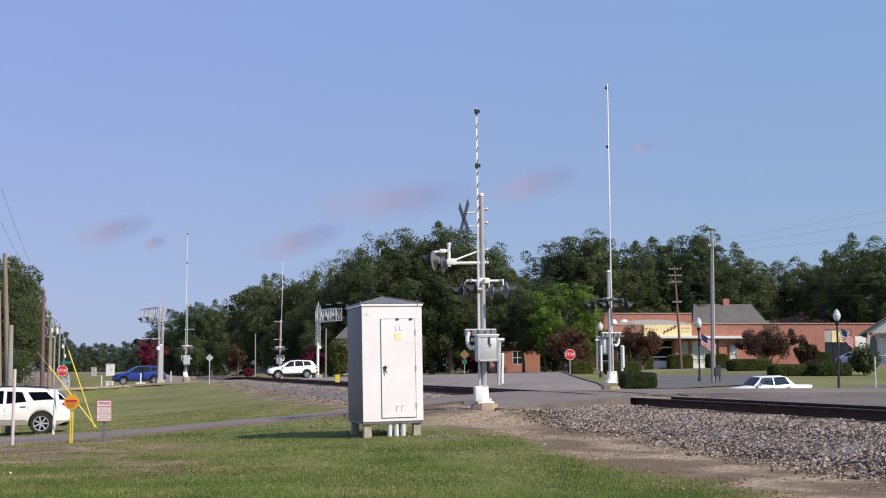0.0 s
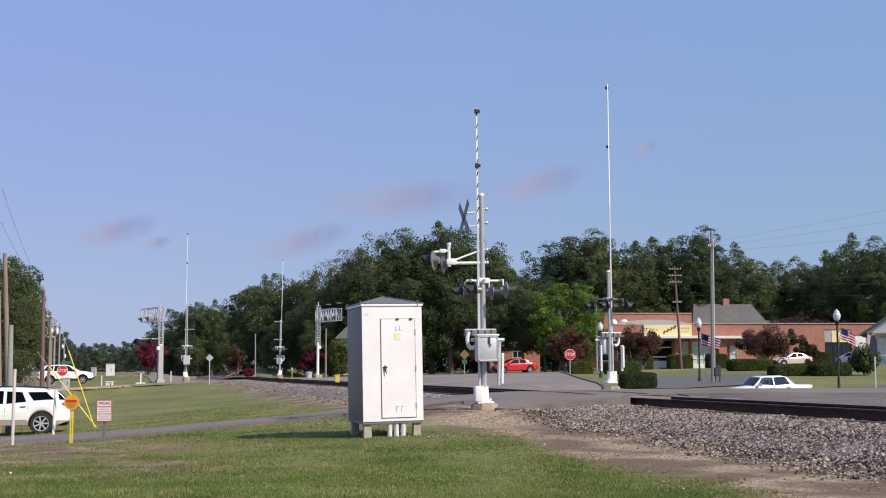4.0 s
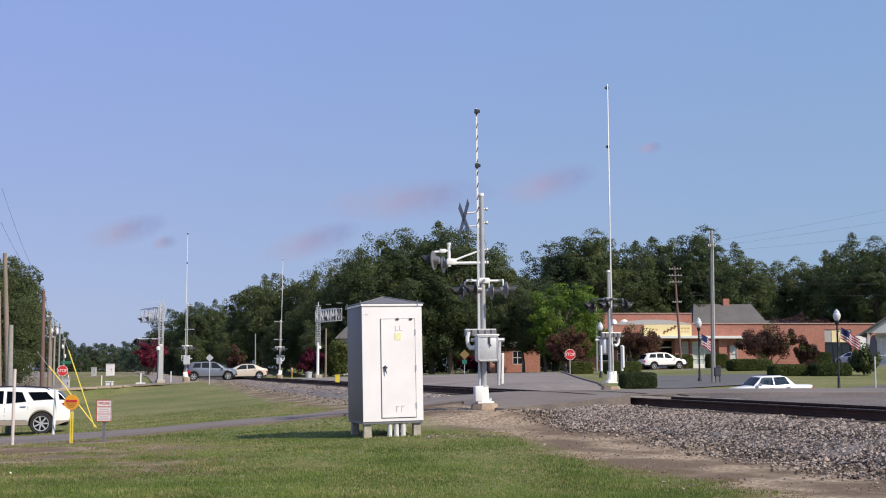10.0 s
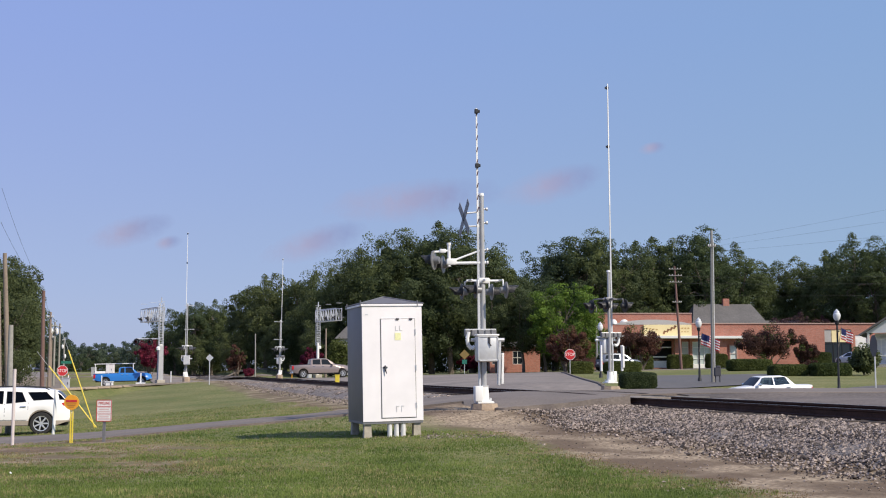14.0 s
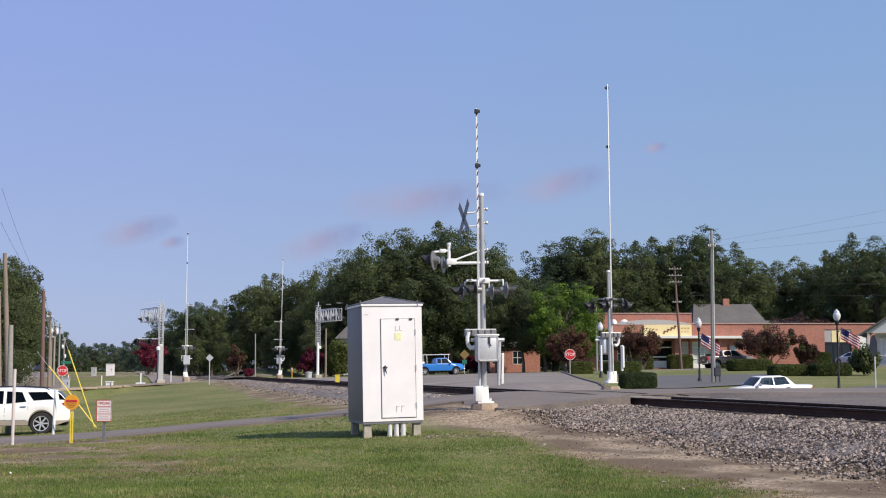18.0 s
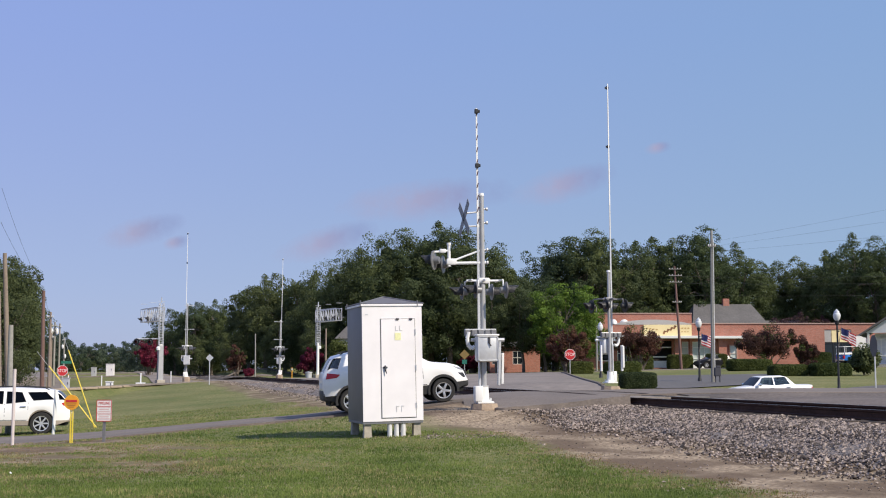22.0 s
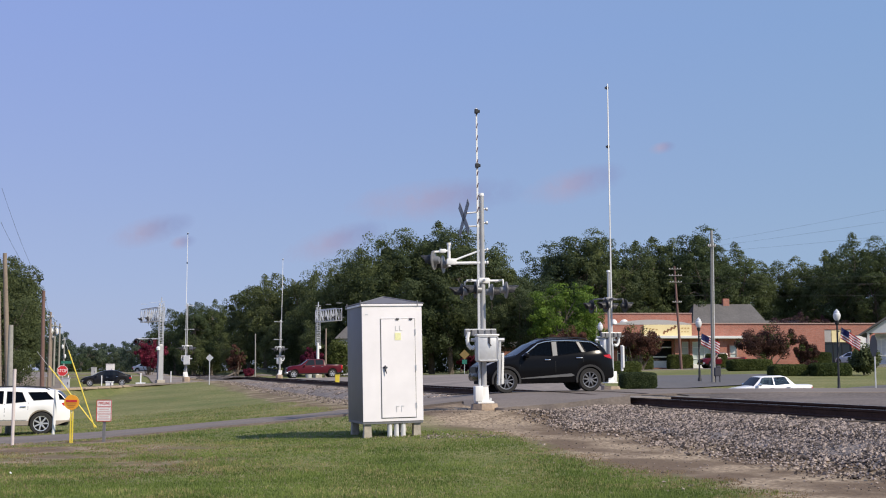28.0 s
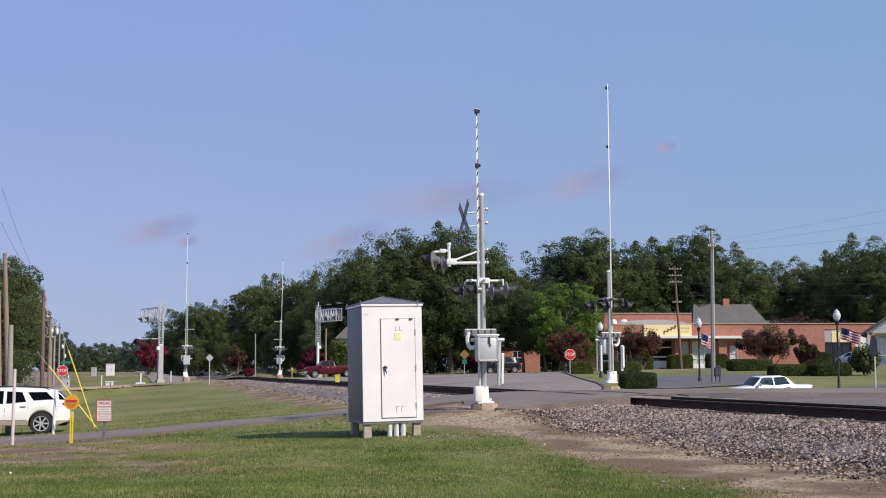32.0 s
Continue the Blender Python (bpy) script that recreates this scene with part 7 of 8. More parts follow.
# ---- shrubs and hedges ----
def shrub(name, x, y, w, d, h, mat, label, category="hedge", boxy=True, seed=1, leaf=0.07, z=None, stems=False):
    z = ground_z(x, y) if z is None else z
    e = thing(name, (x, y, z), label, category)
    r = random.Random(seed)
    cs, rr = [], []
    rad = min(w, d, h) * (0.10 if boxy else 0.165)
    n = max(14, int(w * d * h / (rad ** 3) * (0.55 if boxy else 0.35)))
    n = min(n, 420 if boxy else 130)
    fans = []
    if stems:
        # a vase of branches with leaf clumps towards their ends
        rad = min(w, d, h) * 0.125
        for k in range(15):
            a, out = 6.283 * (k + r.random() * 0.7) / 15, r.uniform(0.25, 1.0)
            tip = Vector((math.cos(a) * out * w * 0.52, math.sin(a) * out * d * 0.52, h * (0.98 - 0.42 * out * out) * r.uniform(0.82, 1.0)))
            fans.append(tip)
            for q in range(7):
                f = r.uniform(0.38, 1.0)
                cs.append(Vector((tip.x * f, tip.y * f, tip.z * f ** 0.8)) + Vector((r.gauss(0, 0.05) * w, r.gauss(0, 0.05) * d, r.gauss(0, 0.04) * h)))
                rr.append(rad * r.uniform(0.6, 1.3))
    while len(cs) < n and not stems:
        q = Vector((r.uniform(-1, 1), r.uniform(-1, 1), r.uniform(-1, 1)))
        p = (abs(q.x) ** 4 + abs(q.y) ** 4 + abs(q.z) ** 4) if boxy else q.length
        if p > 1:
            continue
        if boxy:
            q = q / max(p, 0.02) ** 0.25
        cs.append(Vector((q.x * (w / 2 - rad * 0.7), q.y * (d / 2 - rad * 0.7), h / 2 + (0.12 * h if stems else 0) + q.z * (h / 2 - rad * 0.7) * (0.88 if stems else 1))))
        rr.append(rad * r.uniform(0.8, 1.25))
    for k in range(max(5, len(fans))):
        c = fans[k] if fans else cs[r.randrange(len(cs))]
        st = rodded((r.uniform(-0.1, 0.1) * w, r.uniform(-0.1, 0.1) * d, -0.1), c, max(0.015, h * 0.012), max(0.006, h * 0.005), 6)
        part("stem", st, M_BARK, e)
    if boxy:
        part("inner_growth", boxed((0, 0, h * 0.49), (w * 0.92, d * 0.92, h * 0.92), bev=min(w, d, h) * 0.16), mat, e, smooth=True)
    if stems and mat is L_BRONZE:
        part("foliage", leaf_cloud("foliage", cs[1::5], rr[1::5], 85, leaf, L_HEDGE, seed + 50, 1.0), L_HEDGE, e, "green inner leaves")
        cs, rr = cs[::5] + cs[2::5] + cs[3::5] + cs[4::5], rr[::5] + rr[2::5] + rr[3::5] + rr[4::5]
    if boxy:
        # a clipped skin of small leaves over the rounded block
        g = np.random.RandomState(seed)
        n = int(min(26000, 2600 * (w * h * 2 + w * d + d * h * 2) * (0.035 / leaf) ** 1.4))
        q = g.uniform(-1, 1, (n, 3))
        q /= (np.abs(q) ** 7).sum(axis=1)[:, None] ** (1 / 7)
        bumps = np.array([noise.noise(Vector((p[0] * w * 1.6, p[1] * d * 1.6, p[2] * h * 1.6 + seed))) for p in q])
        q *= (1 + 0.05 * bumps + g.normal(0, 0.015, n))[:, None]
        cs = [Vector((p[0] * w / 2, p[1] * d / 2, h / 2 + p[2] * h / 2)) for p in q]
        part("foliage", leaf_cloud("foliage", cs, [leaf] * n, 2, leaf, mat, seed, 1.0), mat, e)
        return e
    part("foliage", leaf_cloud("foliage", cs, rr, 100 if boxy else (210 if stems else 70), leaf, mat, seed, 1.0), mat, e)
    return e


shrub("box_hedge", 8.03, 50.5, 1.42, 1.0, 0.62, L_DARK, "clipped dark green hedge beside the crossing", seed=2, z=0.86, leaf=0.026)
for x, y, w, d, h, m, s in ((23.8, 95, 3.2, 1.8, 0.85, L_HEDGE, 3), (22.8, 81, 2.3, 1.6, 0.70, L_HEDGE, 4), (25.3, 80, 2.4, 1.6, 0.78, L_HEDGE, 5),
                            (42.6, 138.4, 2.4, 1.6, 1.45, L_HEDGE, 6), (10.8, 96, 1.8, 1.4, 0.9, L_HEDGE, 7), (13.5, 92, 2.6, 1.6, 0.9, L_HEDGE, 8), (24.8, 128, 2.4, 2, 1.5, L_HEDGE, 9),
                            (28.4, 127, 2.0, 1.8, 1.5, L_HEDGE, 10), (20.6, 127, 2.2, 1.8, 1.5, L_HEDGE, 11)):
    shrub("hedge", x, y, w, d, h, m, "clipped green hedge on the verge of the far road", seed=s, leaf=0.05)
shrub("green_bush", -11.6, 136.0, 3.4, 3.0, 4.3, L_HEDGE, "rounded light green bush before the pale house", "bush", False, 31, 0.10)
shrub("dark_bush", 27.6, 80, 2.4, 2.1, 2.1, L_DARK, "dark rounded evergreen bush", "bush", False, 12, 0.085)
for b, y, w, h, m, s, lab in ((0.160, 122, 4.9, 4.9, L_BRONZE, 13, "bronze-leaved crape myrtle before the shop"), (0.103, 112, 4.4, 4.2, L_BRONZE, 14, "bronze-leaved crape myrtle by the stop sign"),
                              (0.2655, 120, 7.8, 4.3, L_BRONZE, 15, "wide bronze-leaved crape myrtle"), (0.297, 137, 3.0, 3.2, L_BRONZE, 16, "small bronze-leaved crape myrtle"),
                              (-0.240, 150, 3.7, 4.8, L_MAGENTA, 17, "crape myrtle covered in magenta blossom"), (-0.107, 138, 3.1, 3.4, L_MAGENTA, 18, "small crape myrtle with bright magenta blossom"),
                              (-0.169, 150, 2.6, 4.2, L_BRONZE, 19, "small brown-leaved ornamental garden tree"), (-0.159, 145, 1.5, 1.2, L_MAGENTA, 20, "low bush with pink blossom"),
                              (0.302, 84, 1.1, 0.95, L_BRONZE, 26, "low reddish shrub between the hedges"), (0.022, 148, 2.5, 2.4, L_MAGENTA, 25, "dark bush with some pink blossom")):
    shrub("crape_myrtle", b * y, y, w, w * 0.8, h, m, lab, "tree", False, s, 0.075, stems=True)


# ---- brick shop and its neighbours beyond the far road ----
def pane_window(e, x, z, w, h, y, bars=(1, 2), frame_mat=None, pane=None):
    """A window set in a facade that faces -y: frame, sill and panes."""
    fm = frame_mat or M_TRIM
    b = bmesh.new()
    t = 0.09
    for c, s in (((x, y, z + h / 2), (w, 0.14, t)), ((x, y, z - h / 2), (w, 0.14, t)), ((x - w / 2, y, z), (t, 0.14, h + t)), ((x + w / 2, y, z), (t, 0.14, h + t))):
        box(b, c, s)
    for k in range(1, bars[0]):
        box(b, (x - w / 2 + w * k / bars[0], y, z), (0.05, 0.10, h))
    for k in range(1, bars[1]):
        box(b, (x, y, z - h / 2 + h * k / bars[1]), (w, 0.10, 0.06))
    f = part("window", b, fm, e)
    for i in range(bars[0]):
        for j in range(bars[1]):
            pw, ph = w / bars[0], h / bars[1]
            part("pane", boxed((x - w / 2 + pw * (i + 0.5), y + 0.03, z - h / 2 + ph * (j + 0.5)), (pw - 0.04, 0.02, ph - 0.04)), pane or M_GLASS, f)
    return f


def wall_with_openings(e, name, x0, x1, z0, z1, y, thick, openings, mat):
    """A wall facing -y that leaves real openings; openings are (x0, x1, z0, z1)."""
    xs = sorted({x0, x1, *[o[0] for o in openings], *[o[1] for o in openings]})
    zs = sorted({z0, z1, *[o[2] for o in openings], *[o[3] for o in openings]})
    b = bmesh.new()
    for a, c in zip(xs, xs[1:]):
        for p, q in zip(zs, zs[1:]):
            mx, mz = (a + c) / 2, (p + q) / 2
            if any(o[0] < mx < o[1] and o[2] < mz < o[3] for o in openings):
                continue
            box(b, (mx, y + thick / 2, mz), (c - a, thick, q - p))
    bmesh.ops.remove_doubles(b, verts=b.verts[:], dist=0.001)
    return part(name, b, mat, e)


def brick_material():
    m = bpy.data.materials.new("brick_courses")
    m.use_nodes = True
    nt = m.node_tree
    b = nt.nodes["Principled BSDF"]
    b.inputs["Roughness"].default_value = 0.85
    tc = nt.nodes.new("ShaderNodeTexCoord")
    mp = nt.nodes.new("ShaderNodeMapping")
    mp.inputs["Rotation"].default_value = (radians(90), 0, 0)
    br = nt.nodes.new("ShaderNodeTexBrick")
    br.inputs["Scale"].default_value = 1.0
    br.inputs["Brick Width"].default_value = 0.22
    br.inputs["Row Height"].default_value = 0.075
    br.inputs["Mortar Size"].default_value = 0.006
    br.inputs["Color1"].default_value = (0.42, 0.150, 0.100, 1)
    br.inputs["Color2"].default_value = (0.56, 0.215, 0.145, 1)
    br.inputs["Mortar"].default_value = (0.42, 0.33, 0.28, 1)
    nt.links.new(tc.outputs["Object"], mp.inputs["Vector"])
    nt.links.new(mp.outputs["Vector"], br.inputs["Vector"])
    n = nt.nodes.new("ShaderNodeTexNoise")
    n.inputs["Scale"].default_value = 0.5
    nt.links.new(tc.outputs["Object"], n.inputs["Vector"])
    mx = nt.nodes.new("ShaderNodeMix")
    mx.data_type = "RGBA"
    mx.blend_type = "MULTIPLY"
    mx.inputs["Factor"].default_value = 0.35
    nt.links.new(br.outputs["Color"], mx.inputs["A"])
    nt.links.new(n.outputs["Fac"], mx.inputs["B"])
    nt.links.new(mx.outputs["Result"], b.inputs["Base Color"])
    return m


M_BRICKS = brick_material()
M_COPING = material("pale_brick_coping", (0.47, 0.33, 0.27), 0.8, vary=0.12, grain=6)
M_SHOPGLASS = glass("pale_shop_window", (0.55, 0.62, 0.59), 0.08)
M_DARK_IN = material("dark_interior", (0.03, 0.028, 0.026), 0.8)


def brick_shop():
    """Long single-storey shop; local x along the facade, facing -y, z = 0 at its floor."""
    e = thing("brick_shop", (17.6, 141.0, 1.75), "long red brick shop with a white canopy and a cream sign", "building")
    # lower wing
    wall_with_openings(e, "front_wall", 10.9, 33.6, 0, 5.15, 0, 0.35, [(11.2, 13.3, 0.45, 3.1), (26.5, 29.6, 0.0, 4.5), (30.05, 31.4, 0.9, 3.85)], M_BRICKS)
    part("coping", boxed((22.2, 0.15, 5.20), (22.9, 0.55, 0.10), bev=0.02), M_COPING, e)
    part("side_wall", boxed((33.45, 9.0, 2.55), (0.35, 17.4, 5.1)), M_BRICKS, e)
    part("roof", boxed((16.7, 9.2, 4.9), (33.2, 17.6, 0.2)), M_SHINGLE, e)
    # taller wing with the sign
    wall_with_openings(e, "front_wall", -0.6, 11.3, 3.6, 6.35, 0.6, 0.35, [], M_BRICKS)
    part("coping", boxed((5.3, 0.75, 6.40), (12.1, 0.5, 0.10), bev=0.02), M_COPING, e)
    part("side_wall", boxed((-0.45, 9.2, 3.1), (0.35, 17.0, 6.2)), M_BRICKS, e)
    part("side_wall", boxed((11.1, 9.2, 5.6), (0.35, 16.6, 1.5)), M_BRICKS, e)
    vault = bmesh.new()
    prev = None
    for k in range(13):
        f = k / 12
        x, z = 2.0 + 8.9 * f, 5.05 + 0.55 * math.sin(math.pi * f) ** 0.7
        row = [vault.verts.new((x, -1.2, z)), vault.verts.new((x, 0.58, z + 0.02)), vault.verts.new((x, -1.2, 5.02))]
        if prev:
            vault.faces.new((prev[0], row[0], row[1], prev[1]))
            vault.faces.new((prev[2], row[2], row[0], prev[0]))
        prev = row
    part("curved_canopy_roof", vault, M_GREY_ROOF_LIGHT, e, "pale curved canopy roof", smooth=True)
    for x, r in ((2.2, 0.42), (3.4, 0.55)):
        d = bmesh.new()
        lathe(d, [(r, 0), (r * 0.85, 0.3), (r * 0.4, 0.5), (0, 0.55)], 14, pose(x, 0.2, 5.15))
        part("roof_vent", d, M_TRIM, e, smooth=True)
    part("parapet", boxed((5.4, -1.05, 4.55), (11.9, 0.2, 0.95)), M_BRICKS, e)
    sg = part("sign_board", boxed((8.15, -1.22, 4.37), (5.5, 0.12, 1.26), bev=0.02), M_CREAM, e, "cream sign board with brown marks")
    r = random.Random(9)
    brown, tan = material("brown_marks", (0.28, 0.13, 0.06), 0.6), material("tan_marks", (0.55, 0.36, 0.14), 0.6)
    for k in range(4):
        m = boxed((7.75 + 0.40 * k, -1.295, 4.13 + 0.20 * k), (0.20, 0.02, 0.42), pose(0, 0, 0, 0, 24, 0))
        box(m, (7.88 + 0.40 * k, -1.295, 4.22 + 0.20 * k), (0.22, 0.02, 0.12), pose(0, 0, 0, 0, -30, 0))
        part("sign_mark", m, brown, sg)
    part("sign_mark", boxed((6.6, -1.295, 3.9), (0.55, 0.02, 0.14), pose(0, 0, 0, 0, -20, 0)), brown, sg)
    for k in range(4):
        part("sign_mark", boxed((9.5 + 0.34 * k, -1.295, 4.60), (0.22, 0.02, 0.16)), tan, sg)
        part("sign_mark", boxed((5.8 + 0.36 * k, -1.295, 4.60 - 0.05 * k), (0.22, 0.02, 0.12)), tan, sg)
    for k in range(3):
        part("sign_mark", boxed((9.8 + 0.32 * k, -1.295, 4.2), (0.2, 0.02, 0.09)), tan, sg)
    part("canopy", boxed((5.6, -1.0, 3.58), (14.0, 2.2, 0.30), bev=0.03), M_TRIM, e, "white flat canopy fascia")
    part("canopy", boxed((15.0, -0.6, 3.58), (4.8, 1.3, 0.30), bev=0.03), M_TRIM, e, "white flat canopy fascia")
    wall_with_openings(e, "shop_front", -0.6, 10.9, 0, 3.4, 0.3, 0.3,
                       [(0.4, 1.9, 0.9, 2.8), (2.6, 4.6, 0.6, 2.9), (6.3, 8.9, 0.1, 3.2), (9.9, 10.8, 0.45, 3.1)], M_BRICKS)
    part("brick_pier", boxed((9.42, -0.6, 1.7), (0.8, 0.6, 3.4)), M_BRICKS, e)
    part("brick_pier", boxed((14.6, -0.3, 1.7), (0.9, 0.5, 3.4)), M_BRICKS, e)
    pane_window(e, 1.15, 1.85, 1.5, 1.9, 0.35)
    pane_window(e, 3.6, 1.75, 2.0, 2.3, 0.35, (2, 2))
    # open bay with pale rails, then bright shop windows
    for z in (1.35, 2.45):
        part("bay_rail", boxed((7.6, 0.5, z), (2.5, 0.08, 0.14)), M_TRIM, e)
    part("bay_counter", boxed((7.6, 0.9, 0.45), (2.4, 0.5, 0.9)), M_GALV, e)
    pane_window(e, 10.35, 1.78, 0.9, 2.6, 0.40, (1, 4), pane=M_SHOPGLASS)
    pane_window(e, 12.25, 1.78, 2.1, 2.6, 0.10, (3, 4), pane=M_SHOPGLASS)
    part("window_apron", boxed((11.6, -0.03, 0.25), (3.4, 0.06, 0.4)), M_TRIM, e, "white panel under the shop windows")
    pane_window(e, 15.9, 1.7, 0.8, 1.9, -0.06, (1, 2), M_COPING, M_SHOPGLASS)
    # entrance in the lower wing: cream panels over dark glazed doors
    en = part("entrance_panel", boxed((28.25, 0.12, 3.75), (1.8, 0.08, 1.4)), M_CREAM, e, "cream panels over the dark entrance")
    part("entrance_panel", boxed((26.9, 0.12, 3.75), (0.8, 0.08, 1.4)), material("grey_panel", (0.40, 0.38, 0.36), 0.6), e)
    part("entrance_panel", boxed((29.4, 0.12, 3.75), (0.4, 0.08, 1.4)), bpy.data.materials["grey_panel"], e)
    pane_window(e, 28.05, 1.5, 3.1, 2.9, 0.15, (3, 1), M_BLACK)
    sd = part("service_door", boxed((30.72, 0.12, 2.37), (1.35, 0.08, 2.95), bev=0.01), M_TRIM, e, "white panelled door")
    for z in (1.5, 2.3, 3.1):
        part("door_panel", boxed((30.72, 0.07, z), (1.1, 0.03, 0.6), bev=0.01), M_TRIM, sd)
    part("interior_back", boxed((16.0, 2.4, 2.5), (33.0, 0.1, 5.0)), M_DARK_IN, e)
    return e


M_GREY_ROOF_LIGHT = material("pale_roof_sheet", (0.45, 0.43, 0.42), 0.6, vary=0.1)
brick_shop()


def gable_roof(bm, x0, x1, y0, y1, z0, z1, over=0.4):
    """A roof with its ridge along x."""
    ym = (y0 + y1) / 2
    a = [bm.verts.new(p) for p in ((x0 - over, y0 - over, z0), (x1 + over, y0 - over, z0), (x1 + over - 1.2, ym, z1), (x0 - over + 1.2, ym, z1),
                                   (x0 - over, y1 + over, z0), (x1 + over, y1 + over, z0))]
    bm.faces.new((a[0], a[1], a[2], a[3]))
    bm.faces.new((a[3], a[2], a[5], a[4]))
    bm.faces.new((a[0], a[3], a[4]))
    bm.faces.new((a[1], a[5], a[2]))
    bm.faces.new((a[0], a[4], a[5], a[1]))
    bmesh.ops.recalc_face_normals(bm, faces=bm.faces[:])
    return bm


def house(at, w, d, h, ridge, wall_mat, label, chimney=None, windows=(), ext=False):
    e = thing("house", at, label, "house")
    ops = [(x - ww / 2, x + ww / 2, z - hh / 2, z + hh / 2) for x, z, ww, hh in windows]
    wall_with_openings(e, "front_wall", 0, w, -0.3, h, 0, 0.25, ops, wall_mat)
    part("side_wall", boxed((0.12, d / 2 + 0.12, h / 2), (0.25, d - 0.25, h)), wall_mat, e)
    part("side_wall", boxed((w - 0.12, d / 2 + 0.12, h / 2), (0.25, d - 0.25, h)), wall_mat, e)
    part("back_wall", boxed((w / 2, d, h / 2), (w, 0.25, h)), wall_mat, e)
    rf = part("roof", gable_roof(bmesh.new(), 0, w, 0, d, h, ridge), M_SHINGLE, e, "grey shingled roof")
    if chimney:
        part("chimney", boxed((chimney, d / 2, ridge), (0.85, 0.8, 1.5), bev=0.03), M_BRICKS, rf, "red brick chimney")
    for x, z, ww, hh in windows:
        pane_window(e, x, z, ww, hh, 0.08, (2, 2))
    if ext:
        part("wing_roof", gable_roof(bmesh.new(), w, w + 7, 2, d, h - 0.6, h + 0.9, 0.2), M_SHINGLE, e)
        part("wing_wall", boxed((w + 3.5, d / 2 + 1, h / 2 - 0.4), (6.8, d - 2.4, h - 0.8)), wall_mat, e)
    return e


house((33.7, 163, 2.6), 9.5, 9.0, 4.9, 8.0, M_BRICKS, "house with grey shingled roof and brick chimney behind the shop", chimney=5.2, ext=True)
house((5.4, 141, 1.4), 5.8, 8.0, 2.9, 3.5, M_BRICKS, "low red brick house half hidden by trees", windows=((0.9, 1.6, 1.3, 1.5), (3.2, 1.6, 1.1, 1.5)))
house((-12.1, 141, 1.3), 4.0, 6.0, 3.9, 5.5, material("pale_siding", (0.52, 0.52, 0.50), 0.7, grain=3), "pale house wall seen between the trees")


def porch_house():
    """White gabled house at the edge of the view, its gable towards the road."""
    e = thing("white_house", (33.9, 98.0, 1.95), "white clapboard house with a gabled grey roof and porch", "house", turn=-22)
    b = bmesh.new()
    prism(b, [(0, 2.6), (7.4, 2.6), (3.7, 5.0)], 0.0, 0.2)
    part("gable", b, material("white_clapboard", (0.66, 0.67, 0.68), 0.7, vary=0.08, grain=4), e)
    r = bmesh.new()
    for s in (0, 1):
        q = [(-0.5, 2.45), (3.7, 5.25), (3.7, 5.08), (-0.3, 2.42)] if s == 0 else [(7.9, 2.45), (3.7, 5.25), (3.7, 5.08), (7.7, 2.42)]
        prism(r, q, -0.4, 8.0)
    part("roof", r, M_SHINGLE, e)
    part("wall", boxed((3.9, 1.6, 1.3), (6.4, 0.2, 2.6)), bpy.data.materials["white_clapboard"], e)
    for x in (0.25, 2.3):
        part("porch_post", boxed((x, 0.1, 1.3), (0.18, 0.18, 2.6), bev=0.01), M_TRIM, e)
    part("porch_rail", boxed((1.3, 0.1, 0.8), (2.0, 0.1, 0.08)), M_TRIM, e)
    part("porch_floor", boxed((3.7, 0.8, -0.1), (7.4, 1.9, 0.4)), M_CONCRETE, e)
    pane_window(e, 1.6, 1.5, 0.9, 1.4, 1.5)
    part("gable_vent", boxed((3.4, -0.03, 3.4), (0.9, 0.06, 0.8)), material("blue_grey_vent", (0.18, 0.20, 0.28), 0.6), e)
    return e


porch_house()


# ---- small things along the second crossing ----
def post_thing(name, x, y, h, r, mat, label, top=None):
    e = thing(name, (x, y, ground_z(x, y)), label, "marker post")
    part("post", rodded((0, 0, -0.2), (0, 0, h), r, r * 0.95, 12), mat, e, smooth=True)
    if top:
        part("top_band", rodded((0, 0, h * 0.75), (0, 0, h * 0.9), r * 1.08, r * 1.08, 12), top, e, smooth=True)
    return e


delineator = post_thing("delineator", -24.7, 100.0, 0.95, 0.06, M_SIGN_WHITE, "white delineator post on a round foot")
part("foot", boxed((0, 0, 0.1), (0.7, 0.5, 0.18), bev=0.03), M_SIGN_WHITE, delineator)
for x, y, h, m, lab in ((-22.9, 103, 1.0, M_SIGN_WHITE, "short white marker post"), (-14.2, 115, 1.1, M_ORANGE, "short amber marker post"), (-29.0, 104, 1.0, M_SIGN_WHITE, "white marker post by the kerb"),
                        (-32.0, 99, 1.3, M_YELLOW, "pale yellow marker post"), (-30.0, 98, 1.2, M_ORANGE, "amber and white traffic post")):
    post_thing("marker_post", x, y, h, 0.045, m, lab, M_SIGN_WHITE)
e = thing("yellow_marker_box", (-6.39, 74.0, 0.80), "yellow plastic marker box beside the track", "marker")
part("body", boxed((0, 0, 0.24), (0.25, 0.25, 0.50), bev=0.02), M_YELLOW, e)
part("cap", boxed((0, 0, 0.50), (0.28, 0.28, 0.04), bev=0.01), M_YELLOW, e)
e = thing("pale_tub", (-13.05, 119.0, ground_z(-13.05, 119.0)), "round pale grey tub standing on the bare verge", "tub")
tub = bmesh.new()
lathe(tub, [(0.28, 0.0), (0.32, 0.50), (0.35, 0.53), (0.35, 0.60)], 18)
part("tub_body", tub, M_GALV, e, smooth=True)
part("lid", lathe(bmesh.new(), [(0.36, 0.59), (0.36, 0.63), (0.0, 0.67)], 18), M_GALV, e, smooth=True)


